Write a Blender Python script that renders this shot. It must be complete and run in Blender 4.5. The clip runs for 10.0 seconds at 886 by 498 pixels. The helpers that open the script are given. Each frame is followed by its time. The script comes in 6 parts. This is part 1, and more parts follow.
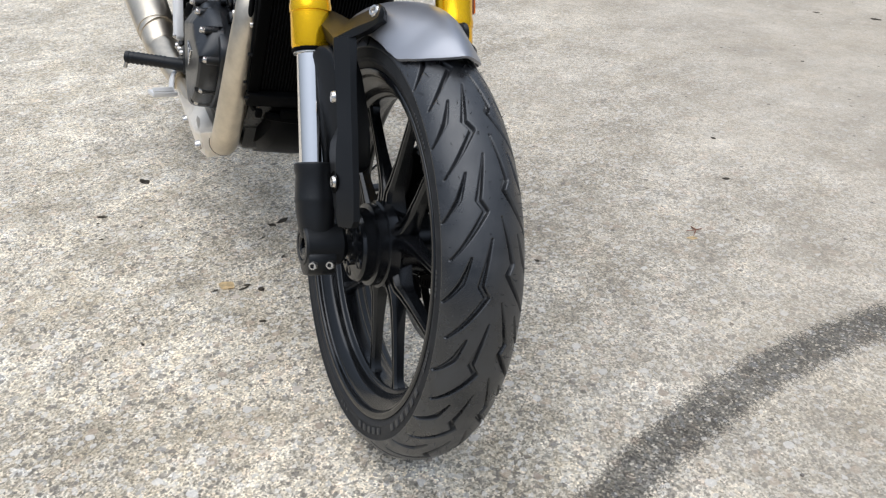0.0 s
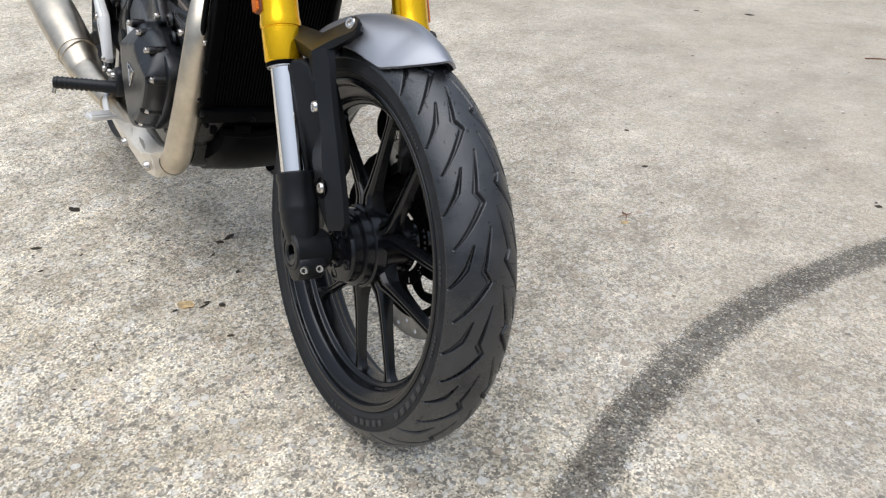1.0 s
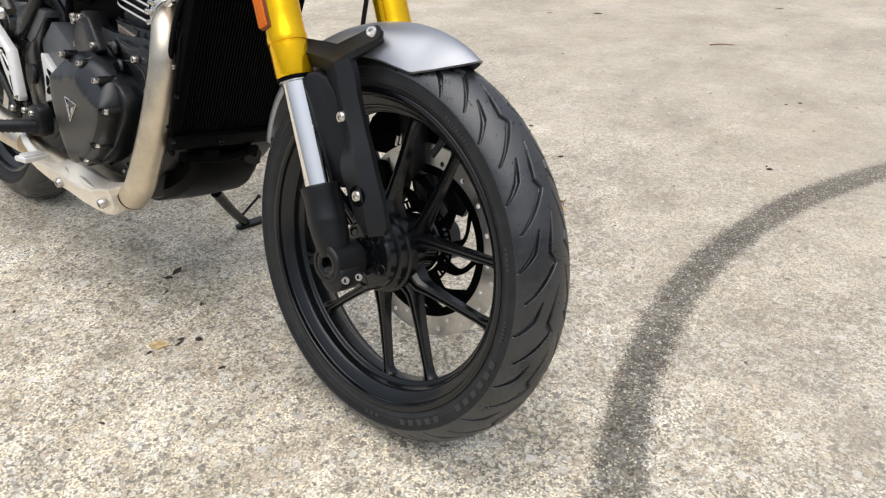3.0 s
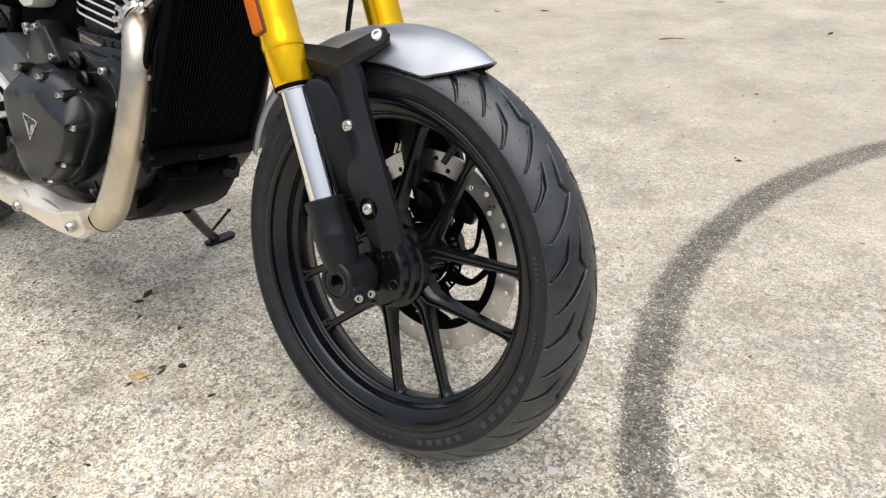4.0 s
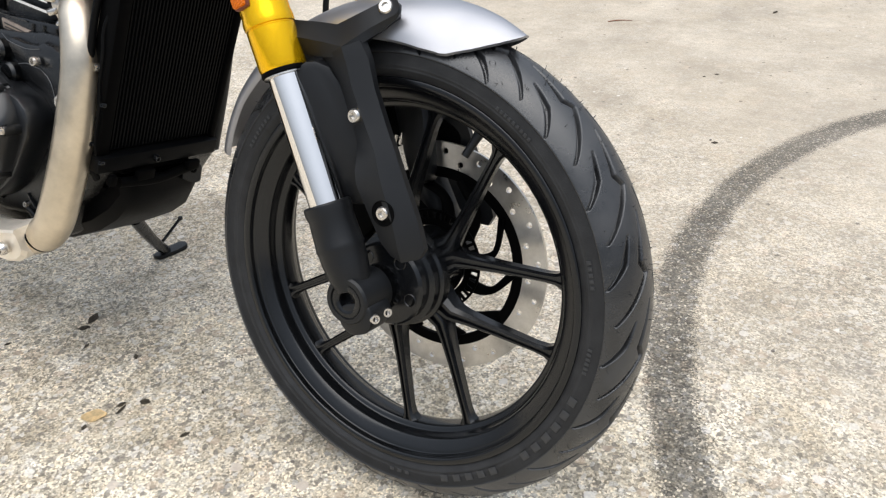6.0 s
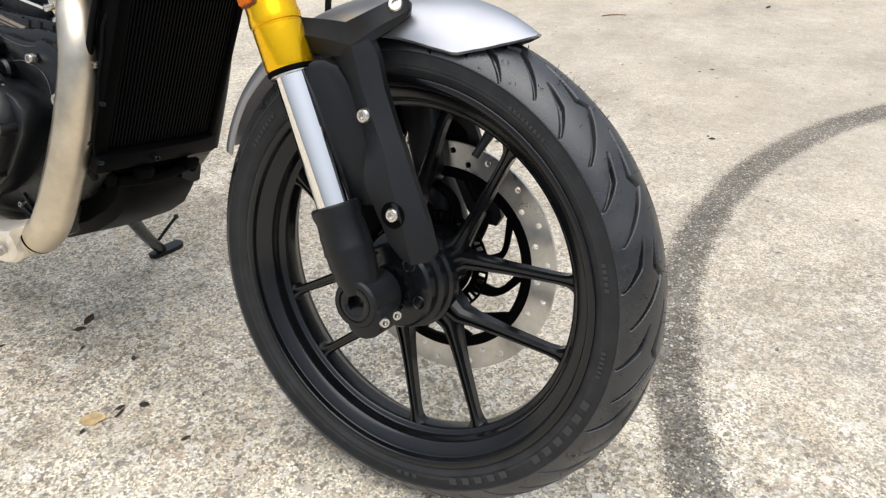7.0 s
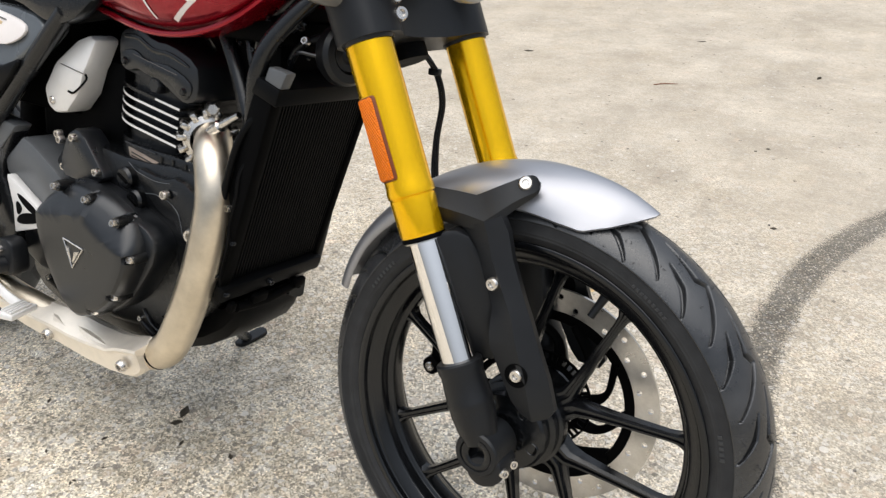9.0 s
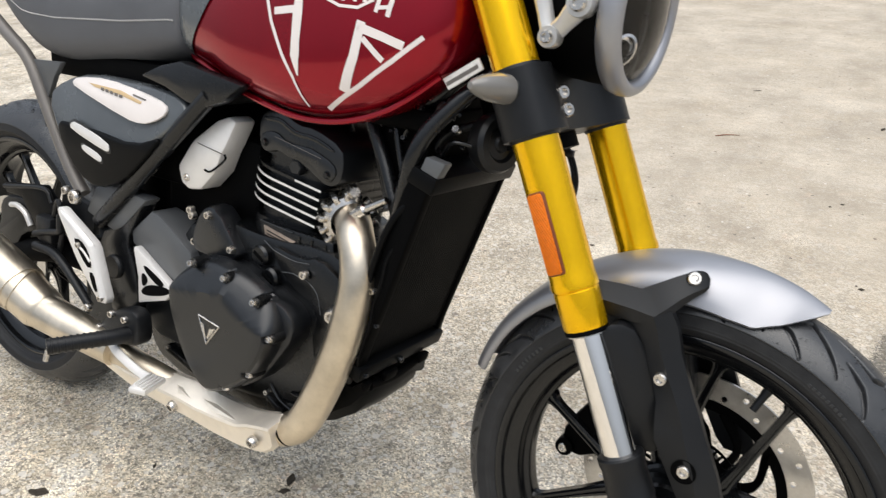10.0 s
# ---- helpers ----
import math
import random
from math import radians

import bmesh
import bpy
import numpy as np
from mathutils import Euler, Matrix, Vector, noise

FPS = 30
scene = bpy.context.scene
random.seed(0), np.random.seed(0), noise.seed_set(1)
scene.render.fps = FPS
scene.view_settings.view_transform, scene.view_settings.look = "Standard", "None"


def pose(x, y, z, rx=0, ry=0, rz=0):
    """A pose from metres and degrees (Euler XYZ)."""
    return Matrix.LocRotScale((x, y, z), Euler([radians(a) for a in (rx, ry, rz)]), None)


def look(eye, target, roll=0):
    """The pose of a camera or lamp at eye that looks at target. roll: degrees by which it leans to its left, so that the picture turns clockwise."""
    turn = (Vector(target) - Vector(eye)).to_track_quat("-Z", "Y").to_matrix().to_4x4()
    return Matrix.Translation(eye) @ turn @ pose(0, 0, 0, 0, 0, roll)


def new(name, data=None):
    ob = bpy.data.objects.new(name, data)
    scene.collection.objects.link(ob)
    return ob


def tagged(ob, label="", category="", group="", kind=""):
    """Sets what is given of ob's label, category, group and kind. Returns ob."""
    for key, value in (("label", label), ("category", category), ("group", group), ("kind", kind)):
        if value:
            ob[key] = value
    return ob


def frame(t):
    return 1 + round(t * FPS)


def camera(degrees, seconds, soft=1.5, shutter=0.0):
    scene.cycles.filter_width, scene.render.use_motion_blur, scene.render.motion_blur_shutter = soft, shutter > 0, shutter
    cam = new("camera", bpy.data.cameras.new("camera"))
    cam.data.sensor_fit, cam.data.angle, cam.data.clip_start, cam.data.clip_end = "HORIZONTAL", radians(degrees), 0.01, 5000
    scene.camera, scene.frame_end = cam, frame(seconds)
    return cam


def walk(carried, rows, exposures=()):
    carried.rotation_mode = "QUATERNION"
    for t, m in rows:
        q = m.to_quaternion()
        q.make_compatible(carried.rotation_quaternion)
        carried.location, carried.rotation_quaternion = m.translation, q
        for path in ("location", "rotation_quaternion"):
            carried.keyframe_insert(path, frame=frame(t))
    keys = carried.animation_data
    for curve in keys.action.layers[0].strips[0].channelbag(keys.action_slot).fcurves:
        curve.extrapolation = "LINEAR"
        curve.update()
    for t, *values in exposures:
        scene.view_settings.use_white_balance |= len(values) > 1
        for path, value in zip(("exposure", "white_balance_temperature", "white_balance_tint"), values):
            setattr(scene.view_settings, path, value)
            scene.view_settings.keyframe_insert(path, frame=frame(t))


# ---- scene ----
# ---------------------------------------------------------------- camera
cam = camera(60.6, 10.0, soft=1.25, shutter=0.2)
METRES, EYE, TILT, LEAN, TURN = 1.11, 0.8068, -30.66, 2.258, 66.3
START_X, START_Y = 0.8667, -0.2792
ROWS = [
    (0.0, 0.0, 0.0, 0.0, 0.0, 0.0, 0.0),
    (0.1, -0.0094, -0.006, -0.0019, -0.719, 0.058, 0.423),
    (0.5, -0.0499, -0.027, -0.0086, -3.71, 0.26, 2.23),
    (1.0, -0.107, -0.0468, -0.0148, -7.71, 0.45, 4.75),
    (1.5, -0.1653, -0.0511, -0.0156, -11.01, 0.5, 6.81),
    (2.0, -0.2373, -0.0504, -0.0164, -14.47, 0.38, 8.96),
    (2.5, -0.2992, -0.0414, -0.0136, -17.3, 0.18, 10.63),
    (4.0, -0.4143, 0.0521, 0.0303, -25.05, -1.38, 14.95),
    (4.5, -0.426, 0.109, 0.0439, -26.93, -1.94, 15.87),
    (5.0, -0.4394, 0.1628, 0.0534, -28.87, -2.59, 16.69),
    (5.5, -0.4391, 0.1922, 0.0613, -30.16, -3.12, 17.19),
    (7.0, -0.4536, 0.2272, 0.0838, -32.09, -4.46, 17.57),
    (7.5, -0.462, 0.2251, 0.1054, -32.07, -4.55, 17.36),
    (8.0, -0.4757, 0.2199, 0.1421, -31.74, -4.26, 17.02),
    (8.5, -0.493, 0.2112, 0.1913, -31.13, -3.54, 16.69),
    (9.0, -0.5215, 0.2196, 0.2456, -30.24, -2.29, 16.28),
    (9.5, -0.5686, 0.2433, 0.2925, -29.47, -0.94, 16.07),
    (9.75, -0.5972, 0.2585, 0.3174, -29.03, -0.18, 16.0),
    (9.9, -0.6155, 0.2675, 0.3322, -28.75, 0.3, 15.99),
    (10.0, -0.6295, 0.277, 0.3436, -28.63, 0.63, 15.97),
]
EXPOSURES = [(0.0, 0.09, 5990, 10), (1.0, 0.10, 6060, 10), (1.7, 0.13, 6380, 10), (2.5, 0.18, 6430, 10), (4.5, 0.37, 6400, 10), (7.0, 0.43, 6380, 10), (8.5, 0.41, 6440, 10), (10.0, 0.33, 6500, 10)]
walk(cam, [(t, pose(START_X, START_Y, EYE, TILT, LEAN, TURN) @ pose(METRES * x, METRES * y, METRES * z, 90 + pitch, roll, yaw)) for t, x, y, z, yaw, pitch, roll in ROWS], EXPOSURES)

# ---------------------------------------------------------------- world and sun (bright overcast)
SUN_ELEVATION, SUN_TURN = 78.0, 147.0
world = bpy.data.worlds.new("overcast_sky")
scene.world = world
world.use_nodes = True
wn = world.node_tree.nodes
sky = wn.new("ShaderNodeTexSky")
sky.sky_type, sky.sun_disc = "NISHITA", False
sky.sun_elevation, sky.sun_rotation = radians(SUN_ELEVATION), radians(SUN_TURN)
sky.dust_density, sky.air_density, sky.ozone_density = 6.0, 1.0, 1.0
haze = wn.new("ShaderNodeMixRGB")
haze.inputs["Fac"].default_value = 0.75
haze.inputs["Color2"].default_value = (6.05, 6.5, 7.15, 1)
world.node_tree.links.new(sky.outputs["Color"], haze.inputs["Color1"])
up = wn.new("ShaderNodeSeparateXYZ")
way = wn.new("ShaderNodeTexCoord")
world.node_tree.links.new(way.outputs["Generated"], up.inputs["Vector"])
overcast = wn.new("ShaderNodeMapRange")
for key, value in (("From Min", 0.0), ("From Max", 1.0), ("To Min", 0.42), ("To Max", 1.60)):
    overcast.inputs[key].default_value = value
world.node_tree.links.new(up.outputs["Z"], overcast.inputs["Value"])
cloud = wn.new("ShaderNodeMixRGB")
cloud.blend_type = "MULTIPLY"
cloud.inputs["Fac"].default_value = 1.0
world.node_tree.links.new(haze.outputs["Color"], cloud.inputs["Color1"])
world.node_tree.links.new(overcast.outputs["Result"], cloud.inputs["Color2"])
world.node_tree.links.new(cloud.outputs["Color"], wn["Background"].inputs["Color"])
wn["Background"].inputs["Strength"].default_value = 0.105
sun = new("sun", bpy.data.lights.new("sun", "SUN"))
sun.data.energy, sun.data.angle, sun.data.color = 1.55, radians(72), (1.0, 0.95, 0.87)
sun.matrix_world = look((0.36, -0.55, 3.2), (0, 0, 0))


# ---------------------------------------------------------------- materials
def material(name, color, rough=0.5, metal=0.0, coat=0.0, grain=0.0, grain_scale=400.0, stain=0.0, stain_scale=12.0, rough_var=0.0, spec=0.5, sheen=(1.0, 1.0, 1.0)):
    """A surface with fine relief (grain) and broad colour change (stain)."""
    m = bpy.data.materials.new(name)
    m.use_nodes = True
    n, l = m.node_tree.nodes, m.node_tree.links
    b = n["Principled BSDF"]
    b.inputs["Base Color"].default_value = (*color, 1)
    b.inputs["Roughness"].default_value, b.inputs["Metallic"].default_value = rough, metal
    b.inputs["Coat Weight"].default_value, b.inputs["Coat Roughness"].default_value = coat, 0.04
    b.inputs["Specular IOR Level"].default_value = spec
    b.inputs["Specular Tint"].default_value = (*sheen, 1)
    co = n.new("ShaderNodeTexCoord")
    if stain or rough_var:
        t = n.new("ShaderNodeTexNoise")
        t.inputs["Scale"].default_value, t.inputs["Detail"].default_value, t.inputs["Roughness"].default_value = stain_scale, 8, 0.65
        l.new(co.outputs["Object"], t.inputs["Vector"])
        if stain:
            r = n.new("ShaderNodeMapRange")
            r.inputs["From Min"].default_value, r.inputs["From Max"].default_value = 0.3, 0.7
            r.inputs["To Min"].default_value, r.inputs["To Max"].default_value = 1 - stain, 1 + stain
            l.new(t.outputs["Fac"], r.inputs["Value"])
            x = n.new("ShaderNodeMixRGB")
            x.blend_type = "MULTIPLY"
            x.inputs["Fac"].default_value = 1
            x.inputs["Color1"].default_value = (*color, 1)
            l.new(r.outputs["Result"], x.inputs["Color2"])
            l.new(x.outputs["Color"], b.inputs["Base Color"])
        if rough_var:
            r2 = n.new("ShaderNodeMapRange")
            r2.inputs["From Min"].default_value, r2.inputs["From Max"].default_value = 0.3, 0.7
            r2.inputs["To Min"].default_value, r2.inputs["To Max"].default_value = max(rough - rough_var, 0.02), min(rough + rough_var, 1)
            l.new(t.outputs["Fac"], r2.inputs["Value"])
            l.new(r2.outputs["Result"], b.inputs["Roughness"])
    if grain:
        g = n.new("ShaderNodeTexNoise")
        g.inputs["Scale"].default_value, g.inputs["Detail"].default_value = grain_scale, 4
        l.new(co.outputs["Object"], g.inputs["Vector"])
        bump = n.new("ShaderNodeBump")
        bump.inputs["Strength"].default_value, bump.inputs["Distance"].default_value = grain, 0.001
        l.new(g.outputs["Fac"], bump.inputs["Height"])
        l.new(bump.outputs["Normal"], b.inputs["Normal"])
    return m


def stretched(m, axis, factor):
    """Draws the grain of m out along one axis (brushed metal)."""
    n, l = m.node_tree.nodes, m.node_tree.links
    mp = n.new("ShaderNodeMapping")
    s = [1.0, 1.0, 1.0]
    s[axis] = factor
    mp.inputs["Scale"].default_value = s
    l.new(n["Texture Coordinate"].outputs["Object"], mp.inputs["Vector"])
    for t in n:
        if t.type == "TEX_NOISE":
            l.new(mp.outputs["Vector"], t.inputs["Vector"])
    return m


COOL = (0.94, 0.97, 1.0)
RUBBER = material("tyre_rubber", (0.0235, 0.0242, 0.0262), 0.35, grain=0.25, grain_scale=900, stain=0.65, stain_scale=14, rough_var=0.28, spec=0.76, sheen=COOL)
SIDEWALL = material("ribbed_sidewall_rubber", (0.0255, 0.0261, 0.0274), 0.60, grain=0.35, grain_scale=700, stain=0.35, stain_scale=40, rough_var=0.1, spec=0.28, sheen=COOL)
WHEEL_BLACK = material("satin_black_wheel_paint", (0.0048, 0.0053, 0.0062), 0.20, grain=0.03, grain_scale=1500, stain=0.2, rough_var=0.05, spec=0.47, sheen=COOL)
PLASTIC = material("matt_black_plastic", (0.0070, 0.0076, 0.0088), 0.40, grain=0.15, grain_scale=2200, stain=0.15, rough_var=0.06, spec=0.34, sheen=COOL)
DARK = material("black_metal", (0.0013, 0.0014, 0.0016), 0.62, grain=0.1, stain=0.3, rough_var=0.1, spec=0.05)
DARK_SATIN = material("satin_black_paint", (0.0045, 0.0050, 0.0060), 0.26, grain=0.06, grain_scale=1500, stain=0.2, rough_var=0.08, spec=0.45, sheen=COOL)
RADIATOR = material("radiator_black", (0.0028, 0.0031, 0.0036), 0.40, grain=0.1, grain_scale=1500, stain=0.2, rough_var=0.08, spec=0.08)
ENGINE = material("charcoal_engine_paint", (0.0066, 0.0074, 0.0088), 0.30, grain=0.08, grain_scale=1800, stain=0.15, rough_var=0.05, spec=0.58, sheen=COOL)
ENGINE_BLACK = material("black_engine_casting", (0.0026, 0.0029, 0.0034), 0.24, grain=0.3, grain_scale=900, stain=0.3, rough_var=0.1, spec=0.50, sheen=COOL)
CHROME = material("polished_chrome", (0.90, 0.885, 0.87), 0.06, 1.0, rough_var=0.03, stain=0.04)
YELLOW = stretched(material("yellow_anodised_tube", (0.95, 0.55, 0.003), 0.21, 0.78, coat=0.12, grain=0.03, grain_scale=500, stain=0.03, stain_scale=60), 2, 0.02)
SILVER = material("silver_metallic_paint", (0.34, 0.35, 0.38), 0.42, 0.75, coat=0.10, grain=0.03, grain_scale=4000, stain=0.05, rough_var=0.05)
STEEL = material("bright_steel", (0.62, 0.60, 0.57), 0.25, 1.0, stain=0.15, rough_var=0.1, stain_scale=60)
DISC = stretched(material("brushed_disc_steel", (0.62, 0.605, 0.58), 0.34, 1.0, grain=0.1, stain=0.2, rough_var=0.1, stain_scale=40), 1, 3)
PIPE = material("brushed_stainless_pipe", (0.67, 0.60, 0.49), 0.36, 1.0, grain=0.03, grain_scale=1500, stain=0.20, rough_var=0.06, stain_scale=16)
SHIELD_STEEL = material("pressed_stainless_sheet", (0.93, 0.87, 0.77), 0.48, 0.75, grain=0.08, grain_scale=500, stain=0.08, rough_var=0.10, stain_scale=20)
ALLOY = material("cast_alloy", (0.78, 0.77, 0.75), 0.40, 0.3, grain=0.12, grain_scale=1400, stain=0.08, rough_var=0.08)
BRONZE = material("bronze_silver_plate", (0.40, 0.33, 0.28), 0.35, 0.6, stain=0.25, stain_scale=60)
BRACKET_ALLOY = material("satin_bracket_alloy", (0.58, 0.58, 0.57), 0.36, 0.6, grain=0.1, grain_scale=1400, stain=0.1, rough_var=0.08)
RED = material("deep_red_tank_paint", (0.28, 0.002, 0.013), 0.17, 0.65, coat=0.32, stain=0.06, rough_var=0.03, spec=0.4)
WHITE = material("white_decal", (0.78, 0.74, 0.72), 0.4, stain=0.04)
GREY = material("graphite_panel_paint", (0.098, 0.110, 0.120), 0.26, 0.2, coat=0.35, stain=0.08, rough_var=0.06)
CAST_GREY = material("grey_cast_frame_paint", (0.105, 0.111, 0.117), 0.40, 0.2, grain=0.1, stain=0.12, rough_var=0.06, sheen=COOL)
GREY_TUBE = material("grey_frame_paint", (0.16, 0.15, 0.14), 0.45, 0.3, stain=0.1)
VINYL = material("charcoal_seat_vinyl", (0.092, 0.097, 0.108), 0.52, grain=0.4, grain_scale=1300, stain=0.12, rough_var=0.06, spec=0.35)
THREAD = material("pale_thread", (0.45, 0.45, 0.44), 0.8)
ORANGE = material("orange_reflector", (0.72, 0.16, 0.004), 0.30, grain=0.5, grain_scale=700, stain=0.15, stain_scale=300, spec=0.25)
def prisms(m, size):
    """Crossed fine waves as relief, like the prisms of a reflector."""
    n, l = m.node_tree.nodes, m.node_tree.links
    sep = n.new("ShaderNodeSeparateXYZ")
    l.new(n["Texture Coordinate"].outputs["Object"], sep.inputs["Vector"])
    waves = []
    for axis in ("X", "Z"):
        a, b = n.new("ShaderNodeMath"), n.new("ShaderNodeMath")
        a.operation, b.operation = "MULTIPLY", "SINE"
        a.inputs[1].default_value = 2 * math.pi / size
        l.new(sep.outputs[axis], a.inputs[0])
        l.new(a.outputs["Value"], b.inputs[0])
        waves.append(b.outputs["Value"])
    both = n.new("ShaderNodeMath")
    both.operation = "MULTIPLY"
    l.new(waves[0], both.inputs[0])
    l.new(waves[1], both.inputs[1])
    bump = n.new("ShaderNodeBump")
    bump.inputs["Strength"].default_value, bump.inputs["Distance"].default_value = 0.8, 0.0006
    l.new(both.outputs["Value"], bump.inputs["Height"])
    l.new(bump.outputs["Normal"], n["Principled BSDF"].inputs["Normal"])
    return m


ORANGE = prisms(ORANGE, 0.0036)
ORANGE_BACK = material("reflector_surround", (0.16, 0.04, 0.015), 0.4)
LENS = material("clear_lamp_lens", (0.86, 0.86, 0.86), 0.03, 0.0)
LENS.node_tree.nodes["Principled BSDF"].inputs["Transmission Weight"].default_value = 1.0
LENS.node_tree.nodes["Principled BSDF"].inputs["IOR"].default_value = 1.25
REFLECTOR = material("smoky_reflector", (0.30, 0.295, 0.29), 0.16, 1.0, stain=0.25, stain_scale=40, rough_var=0.08)
SMOKE = material("grey_indicator_lens", (0.16, 0.155, 0.145), 0.18, coat=0.5, stain=0.1)
LABEL = material("label_sticker", (0.74, 0.74, 0.73), 0.4, stain=0.2, stain_scale=120)
GOLD_INK = material("tan_decal", (0.62, 0.46, 0.26), 0.4)
BLACK_INK = material("black_decal", (0.02, 0.02, 0.02), 0.4)
EMBOSS = material("moulded_rubber", (0.030, 0.031, 0.033), 0.5, grain=0.2, grain_scale=900, sheen=COOL)


def concrete():
    """Weathered exposed-aggregate concrete with a curved tyre scuff."""
    m = bpy.data.materials.new("weathered_concrete")
    m.use_nodes = True
    n, l = m.node_tree.nodes, m.node_tree.links
    b = n["Principled BSDF"]
    geo = n.new("ShaderNodeNewGeometry")

    def noise_at(scale, detail=6, rough=0.6):
        t = n.new("ShaderNodeTexNoise")
        t.inputs["Scale"].default_value, t.inputs["Detail"].default_value, t.inputs["Roughness"].default_value = scale, detail, rough
        l.new(geo.outputs["Position"], t.inputs["Vector"])
        return t.outputs["Fac"]

    def ranged(value, a, c, lo=0.0, hi=1.0):
        r = n.new("ShaderNodeMapRange")
        for k, v in (("From Min", a), ("From Max", c), ("To Min", lo), ("To Max", hi)):
            r.inputs[k].default_value = v
        l.new(value, r.inputs["Value"])
        return r.outputs["Result"]

    def mixed(fac, c1, c2, mode="MIX"):
        x = n.new("ShaderNodeMixRGB")
        x.blend_type = mode
        for k, v in (("Fac", fac), ("Color1", c1), ("Color2", c2)):
            if isinstance(v, (tuple, float, int)):
                x.inputs[k].default_value = v
            else:
                l.new(v, x.inputs[k])
        return x.outputs["Color"]

    def calc(op, a, c=0.0):
        x = n.new("ShaderNodeMath")
        x.operation = op
        for i, v in enumerate((a, c)):
            if isinstance(v, (float, int)):
                x.inputs[i].default_value = v
            else:
                l.new(v, x.inputs[i])
        return x.outputs["Value"]

    cells = n.new("ShaderNodeTexVoronoi")
    cells.inputs["Scale"].default_value = 150
    l.new(geo.outputs["Position"], cells.inputs["Vector"])
    small = n.new("ShaderNodeTexVoronoi")
    small.inputs["Scale"].default_value = 310
    l.new(geo.outputs["Position"], small.inputs["Vector"])
    hue = n.new("ShaderNodeSeparateColor")
    l.new(cells.outputs["Color"], hue.inputs["Color"])
    hue2 = n.new("ShaderNodeSeparateColor")
    l.new(small.outputs["Color"], hue2.inputs["Color"])
    base = mixed(ranged(noise_at(3.2, 7, 0.62), 0.36, 0.66), (0.36, 0.338, 0.30, 1), (0.60, 0.573, 0.53, 1))
    base = mixed(ranged(noise_at(8.5, 6, 0.65), 0.56, 0.70, 0, 0.55), base, (0.66, 0.64, 0.60, 1))
    base = mixed(ranged(noise_at(24.0, 6, 0.7), 0.50, 0.74, 0, 0.5), base, (0.25, 0.235, 0.21, 1))
    base = mixed(ranged(noise_at(1.1, 4), 0.45, 0.72, 0, 0.40), base, (0.47, 0.42, 0.34, 1))
    base = mixed(ranged(noise_at(14.0, 6), 0.52, 0.72, 0, 0.35), base, (0.30, 0.285, 0.26, 1))
    # cement-grey, ochre and pinkish blooms
    base = mixed(ranged(noise_at(5.0, 5, 0.6), 0.52, 0.68, 0, 0.28), base, (0.49, 0.43, 0.33, 1))
    base = mixed(ranged(noise_at(11.0, 5, 0.6), 0.55, 0.70, 0, 0.35), base, (0.47, 0.48, 0.49, 1))
    base = mixed(ranged(noise_at(17.0, 4, 0.6), 0.58, 0.70, 0, 0.30), base, (0.56, 0.44, 0.37, 1))
    base = mixed(1.0, base, mixed(ranged(noise_at(2.3, 6, 0.6), 0.36, 0.64), (0.84, 0.83, 0.81, 1), (1.10, 1.10, 1.10, 1)), "MULTIPLY")
    base = mixed(1.0, base, (1.195, 1.158, 1.075, 1), "MULTIPLY")
    # sand and stones, half hidden under the cement skin on the smoother part of the yard
    place = n.new("ShaderNodeSeparateXYZ")
    l.new(geo.outputs["Position"], place.inputs["Vector"])
    skin = ranged(calc("ADD", calc("ADD", place.outputs["Y"], calc("MULTIPLY", place.outputs["X"], 0.35)), ranged(noise_at(2.0, 4), 0.3, 0.7, -0.30, 0.30)), 0.10, 1.5, 0.0, 0.78)
    plain = mixed(0.45, mixed(1.0, base, (0.80, 0.765, 0.715, 1), "MULTIPLY"), (0.440, 0.392, 0.330, 1))
    base = mixed(1.0, base, mixed(ranged(noise_at(9.5, 7, 0.65), 0.36, 0.64), (0.78, 0.765, 0.74, 1), (1.15, 1.155, 1.16, 1)), "MULTIPLY")
    base = mixed(1.0, base, mixed(ranged(noise_at(42, 6, 0.65), 0.36, 0.64), (0.86, 0.855, 0.84, 1), (1.10, 1.10, 1.10, 1)), "MULTIPLY")
    base = mixed(ranged(noise_at(3.6, 7, 0.7), 0.54, 0.66, 0.0, 0.30), base, (0.27, 0.255, 0.225, 1))
    worn = ranged(calc("ADD", place.outputs["Y"], ranged(noise_at(1.6, 5), 0.3, 0.7, -0.35, 0.35)), 0.35, -0.15)
    # the worn part is also painted brighter, for stronger light falling there
    base = mixed(worn, base, mixed(1.0, base, (1.21, 1.205, 1.18, 1), "MULTIPLY"))
    base = mixed(calc("MULTIPLY", worn, ranged(noise_at(13.0, 6, 0.7), 0.50, 0.62, 0.0, 0.16)), base, (0.25, 0.230, 0.200, 1))
    base = mixed(calc("MULTIPLY", worn, ranged(noise_at(7.0, 6, 0.7), 0.53, 0.66, 0.0, 0.30)), base, (0.43, 0.385, 0.31, 1))
    base = mixed(calc("MULTIPLY", worn, ranged(noise_at(19.0, 6, 0.7), 0.56, 0.68, 0.0, 0.6)), base, (0.72, 0.70, 0.66, 1))
    tint = mixed(hue.outputs["Red"], (1.03, 0.995, 0.95, 1), (0.985, 1.0, 1.03, 1))
    base = mixed(1.0, base, tint, "MULTIPLY")
    open_grain = ranged(noise_at(6.5, 5, 0.65), 0.40, 0.60, 0.72, 1.0)
    base = mixed(open_grain, base, mixed(1.0, base, mixed(hue2.outputs["Red"], (0.34, 0.34, 0.335, 1), (1.54, 1.535, 1.52, 1)), "MULTIPLY"))
